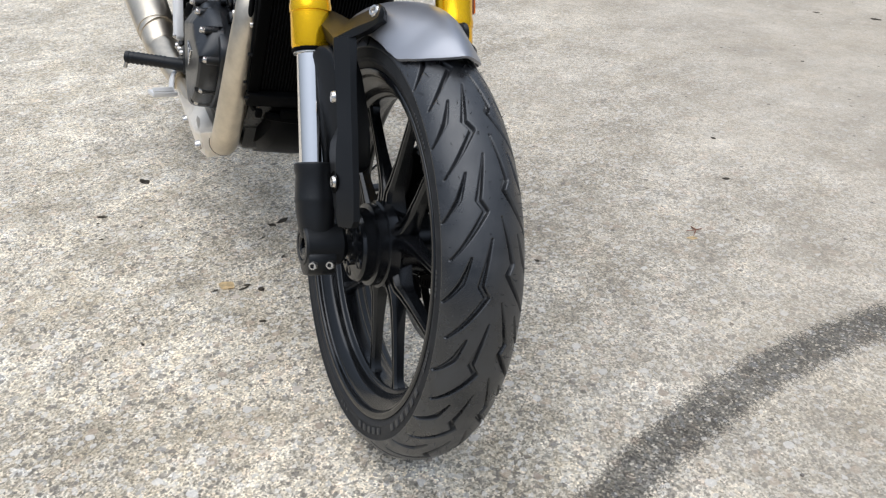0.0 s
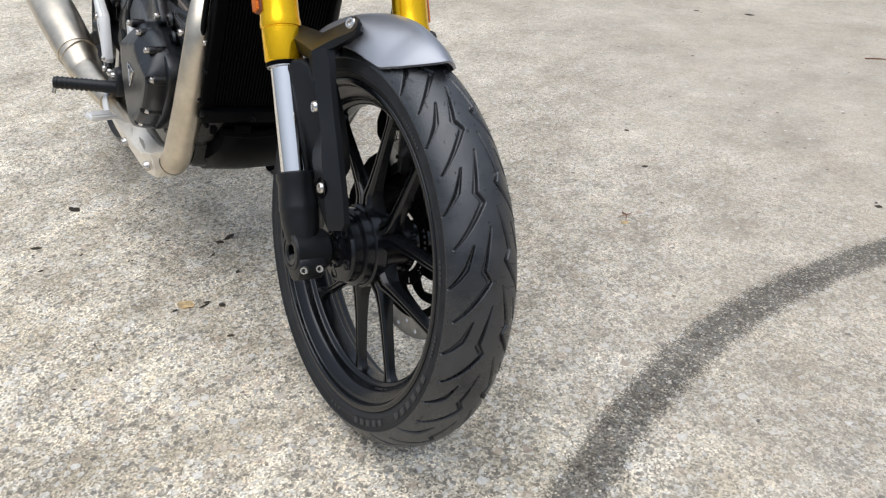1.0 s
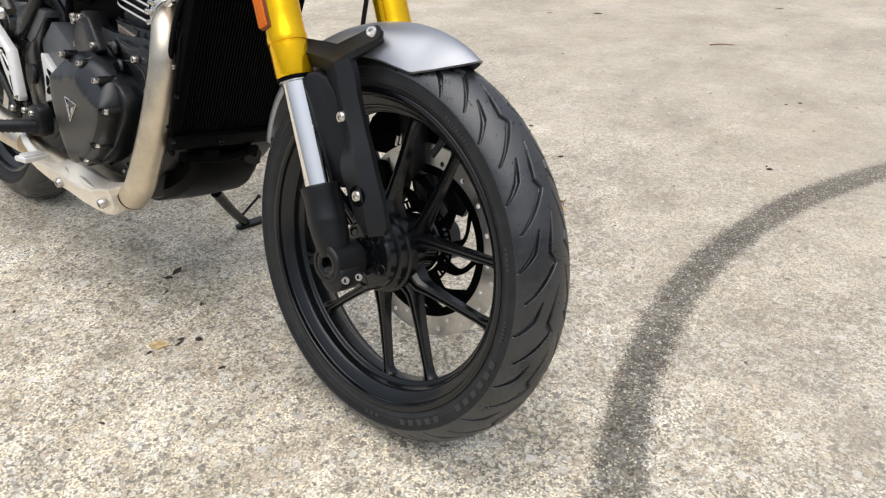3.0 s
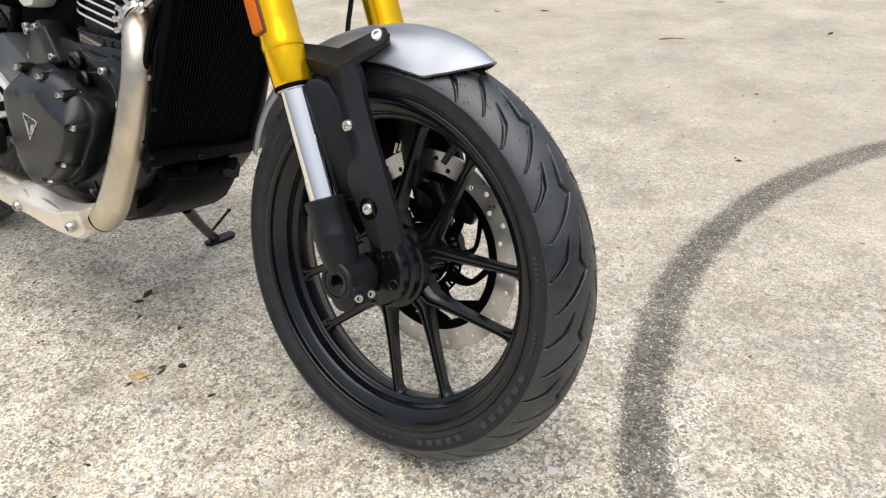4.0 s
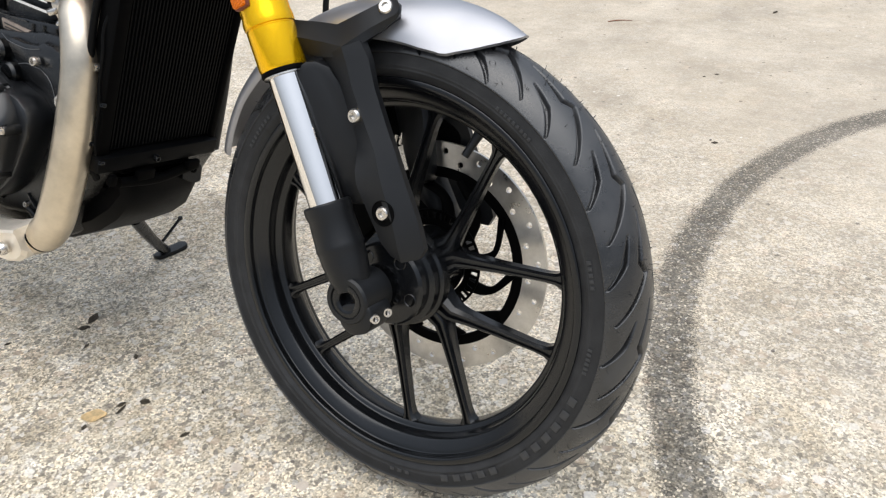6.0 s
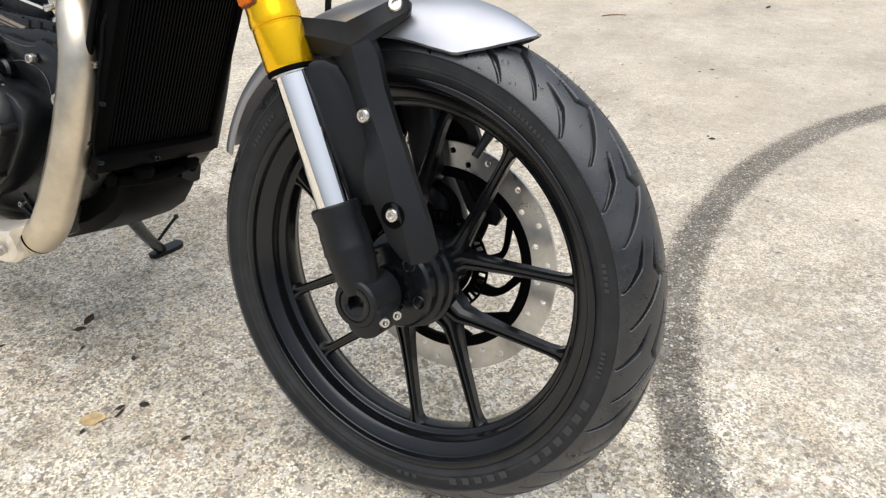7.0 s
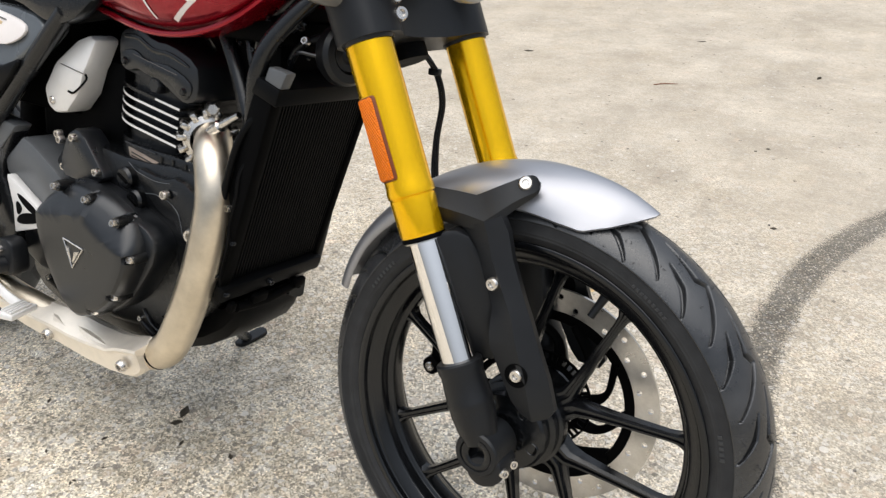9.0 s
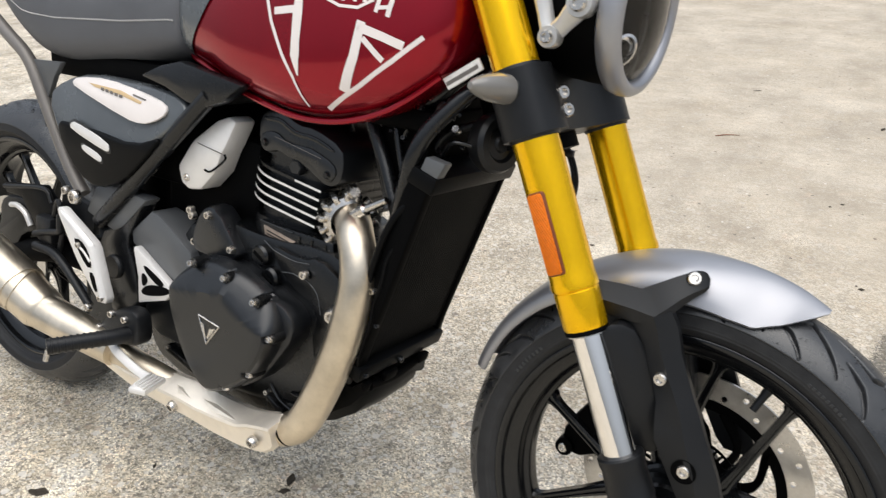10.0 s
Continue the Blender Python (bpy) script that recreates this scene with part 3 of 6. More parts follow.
def front_wheel():
    rim = part("front_wheel", revolve(rounded(RIM_PROFILE, 0.22, 2), 160, (0, WHEEL_Y, 0), closed=True), WHEEL_BLACK, bike, "satin black cast alloy front wheel", sharp=60)
    t = new("tyre", tyre(0.2922, 0.0506, 0.0570, 0.2330, 0.0440, 20, 0.0062, 2600, 144, 0.00185))
    t.parent, t.location = rim, (0, WHEEL_Y, 0)
    tagged(t, "black rubber front tyre with lightning-shaped grooves")
    for k in range(5):
        part("spoke", spoke_pair(radians(-108.7 + 72 * k), -0.002, 0.072, 0.2005, radians(23.2)), WHEEL_BLACK, rim)
    # hub with its stepped near drum
    hub = [(0, -0.078), (0.014, -0.078), (0.014, -0.066), (0.026, -0.066), (0.026, -0.062), (0.047, -0.060), (0.050, -0.056), (0.050, -0.042), (0.056, -0.040), (0.056, -0.028), (0.060, -0.026), (0.060, -0.012), (0.054, -0.006), (0.046, 0.02), (0.046, 0.045), (0.030, 0.05), (0.030, 0.085), (0, 0.085)]
    part("hub", revolve(hub, 72, (0, WHEEL_Y, 0)), WHEEL_BLACK, rim, sharp=25)
    for k in range(5):
        a = radians(-14 + 72 * k)
        at = (0.0375 * math.cos(a), WHEEL_Y - 0.0612, 0.0375 * math.sin(a))
        # no hole is cut: a black disc gives the shade inside
        part("hub_recess", revolve([(0, 0.0006), (0.0068, 0.0006), (0.0068, 0.004), (0, 0.004)], 20, at), DARK, rim)
        part("recess_lip", revolve([(0.0066, 0.004), (0.0066, 0.0), (0.0074, -0.0007), (0.0082, 0.0), (0.0086, 0.004)], 20, at, closed=True), WHEEL_BLACK, rim)
    # notched ring round the axle spacer
    for k in range(12):
        a = 2 * math.pi * k / 12
        part("spacer_tooth", box(0.0245 * math.cos(a), WHEEL_Y - 0.0655, 0.0245 * math.sin(a), 0.006, 0.006, 0.0052, 0.001, Matrix.Rotation(-a, 4, "Y")), WHEEL_BLACK, rim)
    # moulded marks on the near side wall, as plain bars: two rows of large ones and some small print
    for a0, count, gap, wide, tall in ((-16.5, 6, 4.45, 0.0105, 0.0088), (-50.5, 5, 4.2, 0.0100, 0.0085), (-1.5, 6, 1.25, 0.0032, 0.0050), (-80.0, 3, 2.6, 0.0060, 0.0045), (20.0, 5, 1.5, 0.0040, 0.0048), (62.0, 9, 1.3, 0.0032, 0.0040), (150.0, 8, 1.6, 0.0040, 0.0045)):
        for k in range(count):
            a = radians(a0 - gap * k)
            bm = box(0, 0, 0, tall, 0.0010, wide, 0.0004)
            bmesh.ops.transform(bm, matrix=Matrix.Translation((0.2485 * math.cos(a), -0.0508, 0.2485 * math.sin(a))) @ Matrix.Rotation(-a, 4, "Y") @ Matrix.Rotation(radians(-5), 4, "Z"), verts=bm.verts)
            part("sidewall_mark", bm, EMBOSS, t)
    # fine moulding hairs on the tread
    hb = bmesh.new()
    rng = random.Random(7)
    for k in range(420):
        a, s0 = rng.uniform(0, 2 * math.pi), rng.choice((-0.046, -0.036, -0.022, -0.008, 0.008, 0.022, 0.036, 0.046)) + rng.uniform(-0.003, 0.003)
        lat = math.asin(max(-1, min(1, s0 / 0.0570)))
        rr = 0.2352 + 0.0570 * math.cos(lat)
        p = Vector((rr * math.cos(a), s0, rr * math.sin(a)))
        d = Vector((math.cos(a) * math.cos(lat), math.sin(lat), math.sin(a) * math.cos(lat))) + Vector((rng.uniform(-0.5, 0.5), rng.uniform(-0.4, 0.4), rng.uniform(-0.5, 0.5)))
        tube([p, p + d.normalized() * rng.uniform(0.0025, 0.0055)], [0.00045, 0.0002], 4, 1, bm=hb)
    tagged(part("tread_hair", hb, RUBBER, t), kind="stuff")
    part("valve", tube([(0.205 * math.cos(1.18), WHEEL_Y, 0.205 * math.sin(1.18)), (0.185 * math.cos(1.18), WHEEL_Y - 0.006, 0.185 * math.sin(1.18)), (0.168 * math.cos(1.18), WHEEL_Y - 0.012, 0.168 * math.sin(1.18))], [0.007, 0.005, 0.0045], 12, 4), PLASTIC, rim)
    return rim


def brake_disc(parent, y, r_out, r_in, angle0):
    """A disc ring with its holes cut through, on a black swept-arm carrier."""
    bm = bmesh.new()
    cells, t, rh, m = 36, 0.0045, 0.0038, 16
    step = 2 * math.pi / cells
    verts = {}

    def vert(r, a, yy):
        key = (round(r, 6), round(a % (2 * math.pi), 5) % round(2 * math.pi, 5), yy)
        if key not in verts:
            verts[key] = bm.verts.new((r * math.cos(a), y + yy, r * math.sin(a)))
        return verts[key]

    for c in range(cells):
        a0 = angle0 + c * step
        rc = r_in + (r_out - r_in) * (0.27 if c % 2 else 0.66)
        ac = a0 + step / 2
        rim_pts = [(r_out, a0 + step * k / 4) for k in range(4)] + [(r_out - (r_out - r_in) * k / 4, a0 + step) for k in range(4)] + [(r_in, a0 + step - step * k / 4) for k in range(4)] + [(r_in + (r_out - r_in) * k / 4, a0) for k in range(4)]
        walls = []
        for yy in (-t / 2, t / 2):
            outer = [vert(r, a, yy) for r, a in rim_pts]
            inner = []
            for r, a in rim_pts:
                du, dv = r - rc, (a - ac) * rc
                d = math.hypot(du, dv)
                inner.append(bm.verts.new(((rc + rh * du / d) * math.cos(ac + rh * dv / d / rc), y + yy, (rc + rh * du / d) * math.sin(ac + rh * dv / d / rc))))
            for k in range(m):
                bm.faces.new((outer[k], outer[(k + 1) % m], inner[(k + 1) % m], inner[k]))
            walls.append(inner)
        for k in range(m):
            bm.faces.new((walls[0][k], walls[0][(k + 1) % m], walls[1][(k + 1) % m], walls[1][k]))
        for r in (r_out, r_in):
            for k in range(4):
                a, b = a0 + step * k / 4, a0 + step * (k + 1) / 4
                bm.faces.new((vert(r, a, -t / 2), vert(r, b, -t / 2), vert(r, b, t / 2), vert(r, a, t / 2)))
    part("brake_disc", bm, DISC, parent, "drilled steel brake disc")
    # carrier
    cb = revolve([(r_in + 0.001, -0.003), (r_in + 0.001, 0.003), (r_in - 0.012, 0.003), (r_in - 0.012, -0.003)], 120, (0, y, 0), closed=True)
    part("disc_carrier", cb, DARK, parent)
    for k in range(10):
        a = angle0 + 2 * math.pi * k / 10
        b = a + 0.62
        p0 = Vector((0.050 * math.cos(a), y, 0.050 * math.sin(a)))
        pm = Vector((0.082 * math.cos(a + 0.22), y, 0.082 * math.sin(a + 0.22)))
        p1 = Vector(((r_in - 0.008) * math.cos(b), y, (r_in - 0.008) * math.sin(b)))
        part("carrier_arm", tube([p0, pm, p1], [0.010, 0.006, 0.009], 8, 6, flat=0.4), DARK, parent)
    tone = revolve([(0.066, -0.0012), (0.066, 0.0012), (0.063, 0.0012), (0.063, -0.0012)], 80, (0, y - 0.012, 0), closed=True)
    revolve([(0.054, -0.0012), (0.054, 0.0012), (0.046, 0.0012), (0.046, -0.0012)], 80, (0, y - 0.012, 0), closed=True, bm=tone)
    for k in range(44):
        a = 2 * math.pi * k / 44
        bmesh.ops.create_cube(tone, size=1.0, matrix=Matrix.Translation((0.0585 * math.cos(a), y - 0.012, 0.0585 * math.sin(a))) @ Matrix.Rotation(-a, 4, "Y") @ Matrix.Diagonal((0.010, 0.0022, 0.0036, 1)))
    part("tone_ring", tone, DARK, parent)


fw = front_wheel()
brake_disc(fw, 0.066, 0.150, 0.118, 0.1)

# ---- fork
RAKE = Vector((-0.420, 0, 0.9075))


def leg_at(s, y, ahead=0.0):
    """A point on a fork leg, s metres up from the axle."""
    return Vector((-0.004, y, 0)) + RAKE * s + Vector((0.9075, 0, 0.420)) * ahead


def along_leg(profile, y, n=40):
    """A turned part whose axis is the fork leg; profile of (radius, s)."""
    return revolve(profile, n, leg_at(0, y), aim(RAKE))


BRACKET_LEG = [  # rear edge, ridge, front edge in side view, and how far out the three stand
    ((-0.084, 0.264), (-0.0404, 0.2636), (-0.0262, 0.2715), 0.0925, 0.0996, 0.0882), ((-0.074, 0.250), (-0.0345, 0.250), (-0.0165, 0.2545), 0.089, 0.0992, 0.0850), ((-0.057, 0.228), (-0.027, 0.226), (-0.008, 0.226), 0.086, 0.098, 0.084), ((-0.034, 0.186), (-0.004, 0.180), (0.013, 0.181), 0.085, 0.097, 0.084),
    ((-0.026, 0.164), (0.005, 0.163), (0.022, 0.164), 0.084, 0.097, 0.084), ((-0.020, 0.138), (0.013, 0.141), (0.034, 0.138), 0.096, 0.099, 0.084), ((-0.017, 0.124), (0.019, 0.126), (0.041, 0.124), 0.097, 0.0995, 0.084),
    ((-0.002, 0.098), (0.031, 0.098), (0.054, 0.098), 0.096, 0.099, 0.084), ((0.017, 0.066), (0.042, 0.063), (0.066, 0.066), 0.095, 0.098, 0.084), ((0.030, 0.053), (0.046, 0.050), (0.060, 0.054), 0.093, 0.096, 0.084)]
BRACKET_ARM = [  # stations from the lobe behind the tube to the eye: upper inner edge, crease, lower edge
    ((-0.1300, 0.082, 0.2830), (-0.1150, 0.098, 0.2680), (-0.1150, 0.092, 0.2500)), ((-0.0888, 0.076, 0.2838), (-0.0638, 0.0985, 0.2661), (-0.0663, 0.094, 0.2501)), ((-0.0662, 0.074, 0.2834), (-0.0404, 0.0995, 0.2641), (-0.0396, 0.097, 0.2540)),
    ((-0.0503, 0.068, 0.2930), (-0.0298, 0.090, 0.2744), (-0.0240, 0.087, 0.2690)), ((-0.0374, 0.062, 0.3011), (-0.0207, 0.077, 0.2850), (-0.0190, 0.074, 0.2760)), ((-0.0246, 0.058, 0.3085), (-0.0089, 0.067, 0.2938), (-0.0076, 0.064, 0.2877)),
    ((-0.0140, 0.057, 0.3145), (-0.0015, 0.0640, 0.2985), (-0.0010, 0.061, 0.2940)), ((-0.0070, 0.0575, 0.3152), (0.0010, 0.0622, 0.3015), (0.0015, 0.0600, 0.2980)), ((-0.0030, 0.0590, 0.3140), (0.0018, 0.0612, 0.3048), (0.0020, 0.0600, 0.3025)), ((-0.0005, 0.0598, 0.3115), (0.0012, 0.0604, 0.3080), (0.0014, 0.0598, 0.3070))]


def bracket_leg(side):
    rings = []
    for rear, ridge, front, yr, ym, yf in BRACKET_LEG:
        pts = [(rear, yr), (ridge, ym), (front, yf), (front, 0.076), (rear, 0.078)]
        rings.append([(x, side * y, z) for (x, z), y in pts])
    return bevelled(loft(rings), 0.0022, 2, 20)


def bracket_arm(side):
    """The swept top of the moulding: an upper face, a crease and a front face."""
    rings = []
    for n, (up, crease, low) in enumerate(BRACKET_ARM):
        drop = 0.011 * min(max((n - 2) / 3, 0), 1) if side > 0 else 0.0
        deep = 1.0 if n < 7 else 0.35
        ring = [up, crease, low, (low[0] - 0.004 * deep, low[1] - 0.016 * deep, low[2] + 0.001), (up[0] - 0.004 * deep, up[1] - 0.012 * deep, up[2] - 0.006 * deep)]
        rings.append([Vector((x, side * y, z - drop)) for x, y, z in ring])
    fine = []
    for p, q in zip(rings, rings[1:]):
        fine += [p, [a.lerp(b, 0.5) for a, b in zip(p, q)]]
    fine.append(rings[-1])
    fine = fine[:6] + [[(a + 2 * b + c) / 4 for a, b, c in zip(p, q, r)] for p, q, r in zip(fine[5:], fine[6:], fine[7:])] + [fine[-1]]
    return bevelled(loft(fine), 0.0018, 3, 24)


def fork_leg(side):
    y = 0.105 * side
    gold = [(0, 0.256), (0.0245, 0.256), (0.0258, 0.260), (0.0262, 0.300), (0.0256, 0.3008), (0.0256, 0.3020), (0.0272, 0.3030), (0.0276, 0.309), (0.0264, 0.316), (0.0266, 0.34), (0.0268, 0.86), (0, 0.86)]
    leg = part("fork_leg", along_leg(gold, y), YELLOW, bike, "yellow anodised upside-down fork leg")
    part("stanchion", along_leg([(0, 0.09), (0.0195, 0.09), (0.0195, 0.262), (0, 0.262)], y), CHROME, leg, "polished chrome inner tube")
    part("dust_seal", along_leg([(0.0198, 0.2505), (0.0250, 0.2515), (0.0254, 0.2535), (0.0246, 0.2565), (0.0198, 0.2565)], y), DARK, leg)
    part("seal_ring", along_leg([(0.0198, 0.2490), (0.0236, 0.2492), (0.0236, 0.2506), (0.0198, 0.2506)], y), STEEL, leg)
    cast = along_leg([(0, 0.006), (0.020, 0.010), (0.0235, 0.024), (0.0262, 0.044), (0.0262, 0.054), (0.0275, 0.058), (0.0268, 0.062), (0.0252, 0.092), (0.0268, 0.098), (0.0268, 0.106), (0.0245, 0.108), (0, 0.108)], y)
    part("leg_casting", cast, PLASTIC, leg)
    boss = revolve([(0.0185, 0.014 * side), (0.0205, 0.020 * side), (0.0255, 0.020 * side), (0.0275, 0.017 * side), (0.0275, -0.030 * side), (0.022, -0.036 * side), (0, -0.036 * side)], 40, (-0.004, y, 0))
    part("axle_boss", boss, PLASTIC, leg)
    part("axle_clamp", plate([(-0.010, -0.004), (0.022, 0.004), (0.032, -0.010), (0.026, -0.030), (0.006, -0.040), (-0.010, -0.034), (-0.016, -0.020)], y - 0.018, y + 0.020, 0.003, 1), PLASTIC, leg)
    end = y + side * 0.0205
    part("axle_end", revolve([(0.0195, -side * 0.006), (0.0185, -side * 0.0015), (0.0150, -side * 0.0010), (0.0125, -side * 0.002), (0.0105, -side * 0.003), (0.0100, -side * 0.014), (0, -side * 0.014)], 32, (-0.004, end, 0)), DARK_SATIN, leg)
    part("axle_nut", revolve([(0.0190, -side * 0.012), (0.0190, -side * 0.0030), (0.0165, -side * 0.0012), (0.0140, -side * 0.0016), (0.0138, -side * 0.012)], 40, (-0.004, end, 0)), PLASTIC, leg)
    if side < 0:
        for yy in (-0.116, -0.093):
            bolt("pinch_bolt", (0.028, yy, -0.013), (0.8, -0.55, 0.15), 0.0060, leg)
    # shield before the bright tube, and the guard that carries the fender
    shield = plate([(-0.103, 0.206), (-0.098, 0.232), (-0.080, 0.250), (-0.052, 0.240), (-0.020, 0.164), (-0.008, 0.096), (-0.044, 0.094), (-0.060, 0.118)], side * 0.060, side * 0.096, 0.007, 1)
    for v in shield.verts:
        v.co.y -= side * 0.45 * (v.co.x + 0.060)
    part("tube_shield", shield, PLASTIC, leg)
    part("fender_bracket", bracket_leg(side), PLASTIC, leg, "matt black moulded fender bracket")
    part("bracket_arm", bracket_arm(side), PLASTIC, leg)
    part("bracket_eye", revolve([(0, -0.012), (0.0085, -0.012), (0.0095, -0.008), (0.0095, -0.002), (0.0085, 0.0002), (0, 0.0002)], 32, (-0.0140, side * 0.0610, 0.3050 if side < 0 else 0.2940), aim((0.25, side, 0.45))), PLASTIC, leg)
    # flush black ring: the shade of a recess round the bolt, put in as colour
    part("bolt_recess", revolve([(0.0080, -0.001), (0.0135, -0.001), (0.0142, 0.0009), (0.0136, 0.0013), (0.0128, 0.0003), (0.0080, 0.0002)], 32, (0.021, side * 0.0985, 0.100), aim((0, side, 0)), closed=True), DARK, leg)
    bolt("bracket_bolt", (0.021, side * 0.0975, 0.100), (0, side, 0), 0.0078, leg, depth=0.005)
    bolt("bracket_bolt", (-0.022, side * 0.0955, 0.196), (-0.1, side, 0), 0.0078, leg, depth=0.005)
    bolt("bracket_bolt", (-0.0150, side * 0.0600, 0.3050 if side < 0 else 0.2940), (0.25, side, 0.45), 0.0080, leg, depth=0.004)
    # reflector on the outer face
    a, b = leg_at(0.326, y, -0.004) + Vector((0, side * 0.0268, 0)), leg_at(0.414, y, -0.004) + Vector((0, side * 0.0265, 0))
    mid = (a + b) / 2
    turn = Matrix.Rotation(-math.atan2(0.420, 0.9075), 4, "Y")
    part("reflector_base", box(mid.x, mid.y, mid.z, 0.0215, 0.008, 0.095, 0.004, turn), ORANGE_BACK, leg)
    part("reflector", box(mid.x, mid.y + side * 0.004, mid.z, 0.0180, 0.006, 0.091, 0.0045, turn), ORANGE, leg, "orange side reflector")
    return leg


for s in (-1, 1):
    fork_leg(s)

# ---- front fender: an arched blade round the tyre
FENDER = [(68.0, 0.008, 0.3105, 0.312), (70.0, 0.022, 0.300, 0.3135), (74.0, 0.042, 0.284, 0.3165), (79.0, 0.055, 0.270, 0.3185), (85.0, 0.058, 0.270, 0.3195), (95.0, 0.060, 0.275, 0.3200), (108.0, 0.060, 0.281, 0.3200),
          (120.0, 0.056, 0.287, 0.3190), (132.0, 0.051, 0.292, 0.3170), (144.0, 0.045, 0.294, 0.3150), (154.0, 0.038, 0.293, 0.3130), (159.0, 0.034, 0.292, 0.3120), (160.5, 0.031, 0.2935, 0.3118)]


def fender():
    st = np.array(FENDER)
    rings = []
    for phi in np.linspace(68.0, 160.5, 72):
        hw, re, rt = (float(np.interp(phi, st[:, 0], st[:, k])) for k in (1, 2, 3))
        ring = []
        for thick in (0.0, -0.0028):
            us = np.linspace(-1, 1, 29)
            for u in (us if thick == 0.0 else us[::-1]):
                a = u * math.pi / 2
                flare = min(max((96.0 - phi) / 16.0, 0.0), 1.0)
                r = re + (rt - re) * ((1 - flare) * abs(math.cos(a)) ** 0.75 + flare * (1 - abs(u) ** 1.7)) + thick
                y = (hw + thick * abs(math.sin(a))) * ((1 - flare) * math.sin(a) + flare * u)
                ring.append((r * math.cos(radians(phi)), WHEEL_Y + y, r * math.sin(radians(phi))))
        rings.append(ring)
    return part("front_fender", loft(rings), SILVER, bike, "silver metallic front fender", sharp=50)


fender()

# ---- yokes, headlight, indicator
def yoke(name, s0, s1):
    c0, c1 = leg_at(s0, 0), leg_at(s1, 0)
    prof = rounded([(-0.026, -0.136), (0.020, -0.136), (0.033, -0.115), (0.036, -0.085), (0.016, -0.06), (0.012, 0.0), (0.016, 0.06), (0.036, 0.085), (0.033, 0.115), (0.020, 0.136), (-0.026, 0.136), (-0.040, 0.10), (-0.048, 0.0), (-0.040, -0.10)], 0.25, 2)
    ahead = Vector((0.9075, 0, 0.420))
    rings = [[c + ahead * a + Vector((0, y, 0)) for a, y in prof] for c in (c0, c1)]
    return part(name, bevelled(loft(rings), 0.004), PLASTIC, bike)


lower = yoke("lower_yoke", 0.478, 0.552)
for ob_s in (0.497, 0.517):
    p = leg_at(ob_s, -0.080, 0.033)
    bolt("yoke_bolt", p, (0.85, -0.45, 0.25), 0.0085, lower)
for side in (-1, 1):
    part("yoke_collar", revolve([(0.028, 0.474), (0.0300, 0.478), (0.0305, 0.545), (0.028, 0.556)], 40, leg_at(0, 0.105 * side), aim(RAKE)), PLASTIC, lower)
part("steering_stem", tube([leg_at(0.46, 0, -0.03), leg_at(0.80, 0, -0.03)], 0.03, 24, 1), DARK, lower)
yoke("upper_yoke", 0.735, 0.765)

HL = Vector((-0.163, 0.0, 0.578))
hl_turn = aim((1, 0, -0.05))
headlight = part("headlight", revolve([(0, -0.13), (0.04, -0.125), (0.072, -0.09), (0.084, -0.05), (0.086, -0.02), (0.086, 0.002), (0, 0.002)], 64, HL, hl_turn), DARK, bike, "round headlight with a silver rim")
part("headlight_rim", revolve([(0.0765, 0.006), (0.088, 0.004), (0.0935, 0.008), (0.0955, 0.016), (0.0950, 0.025), (0.0915, 0.031), (0.0860, 0.034), (0.0805, 0.032), (0.0770, 0.024)], 72, HL, hl_turn, closed=True), SILVER, headlight, sharp=80)
lens_ob = part("headlight_lens", revolve([(0.078, 0.020), (0.074, 0.027), (0.05, 0.037), (0.02, 0.043), (0, 0.044), (0, 0.0425), (0.02, 0.0415), (0.05, 0.0355), (0.0735, 0.0255), (0.0775, 0.019)], 64, HL, hl_turn), LENS, headlight, "clear curved headlight lens")
lens_ob.visible_shadow = False
part("reflector_bowl", revolve([(0.0765, 0.018), (0.062, 0.004), (0.045, -0.014), (0.030, -0.024), (0, -0.026)], 64, HL, hl_turn), REFLECTOR, headlight)
for dy, dz, w, h in ((0, 0.0, 0.006, 0.130), (-0.030, 0.020, 0.040, 0.005), (0.030, 0.020, 0.040, 0.005)):
    part("lamp_divider", box(HL.x - 0.002, HL.y + dy, HL.z + dz, 0.020, w, h, 0.002), DARK_SATIN, headlight)
part("lamp_unit", revolve([(0.009, 0.0), (0.017, 0.001), (0.018, 0.004), (0.015, 0.005), (0.010, 0.001)], 32, HL + Vector((0.008, -0.034, -0.040)), aim((1, -0.5, -0.3)), closed=True), CHROME, headlight)
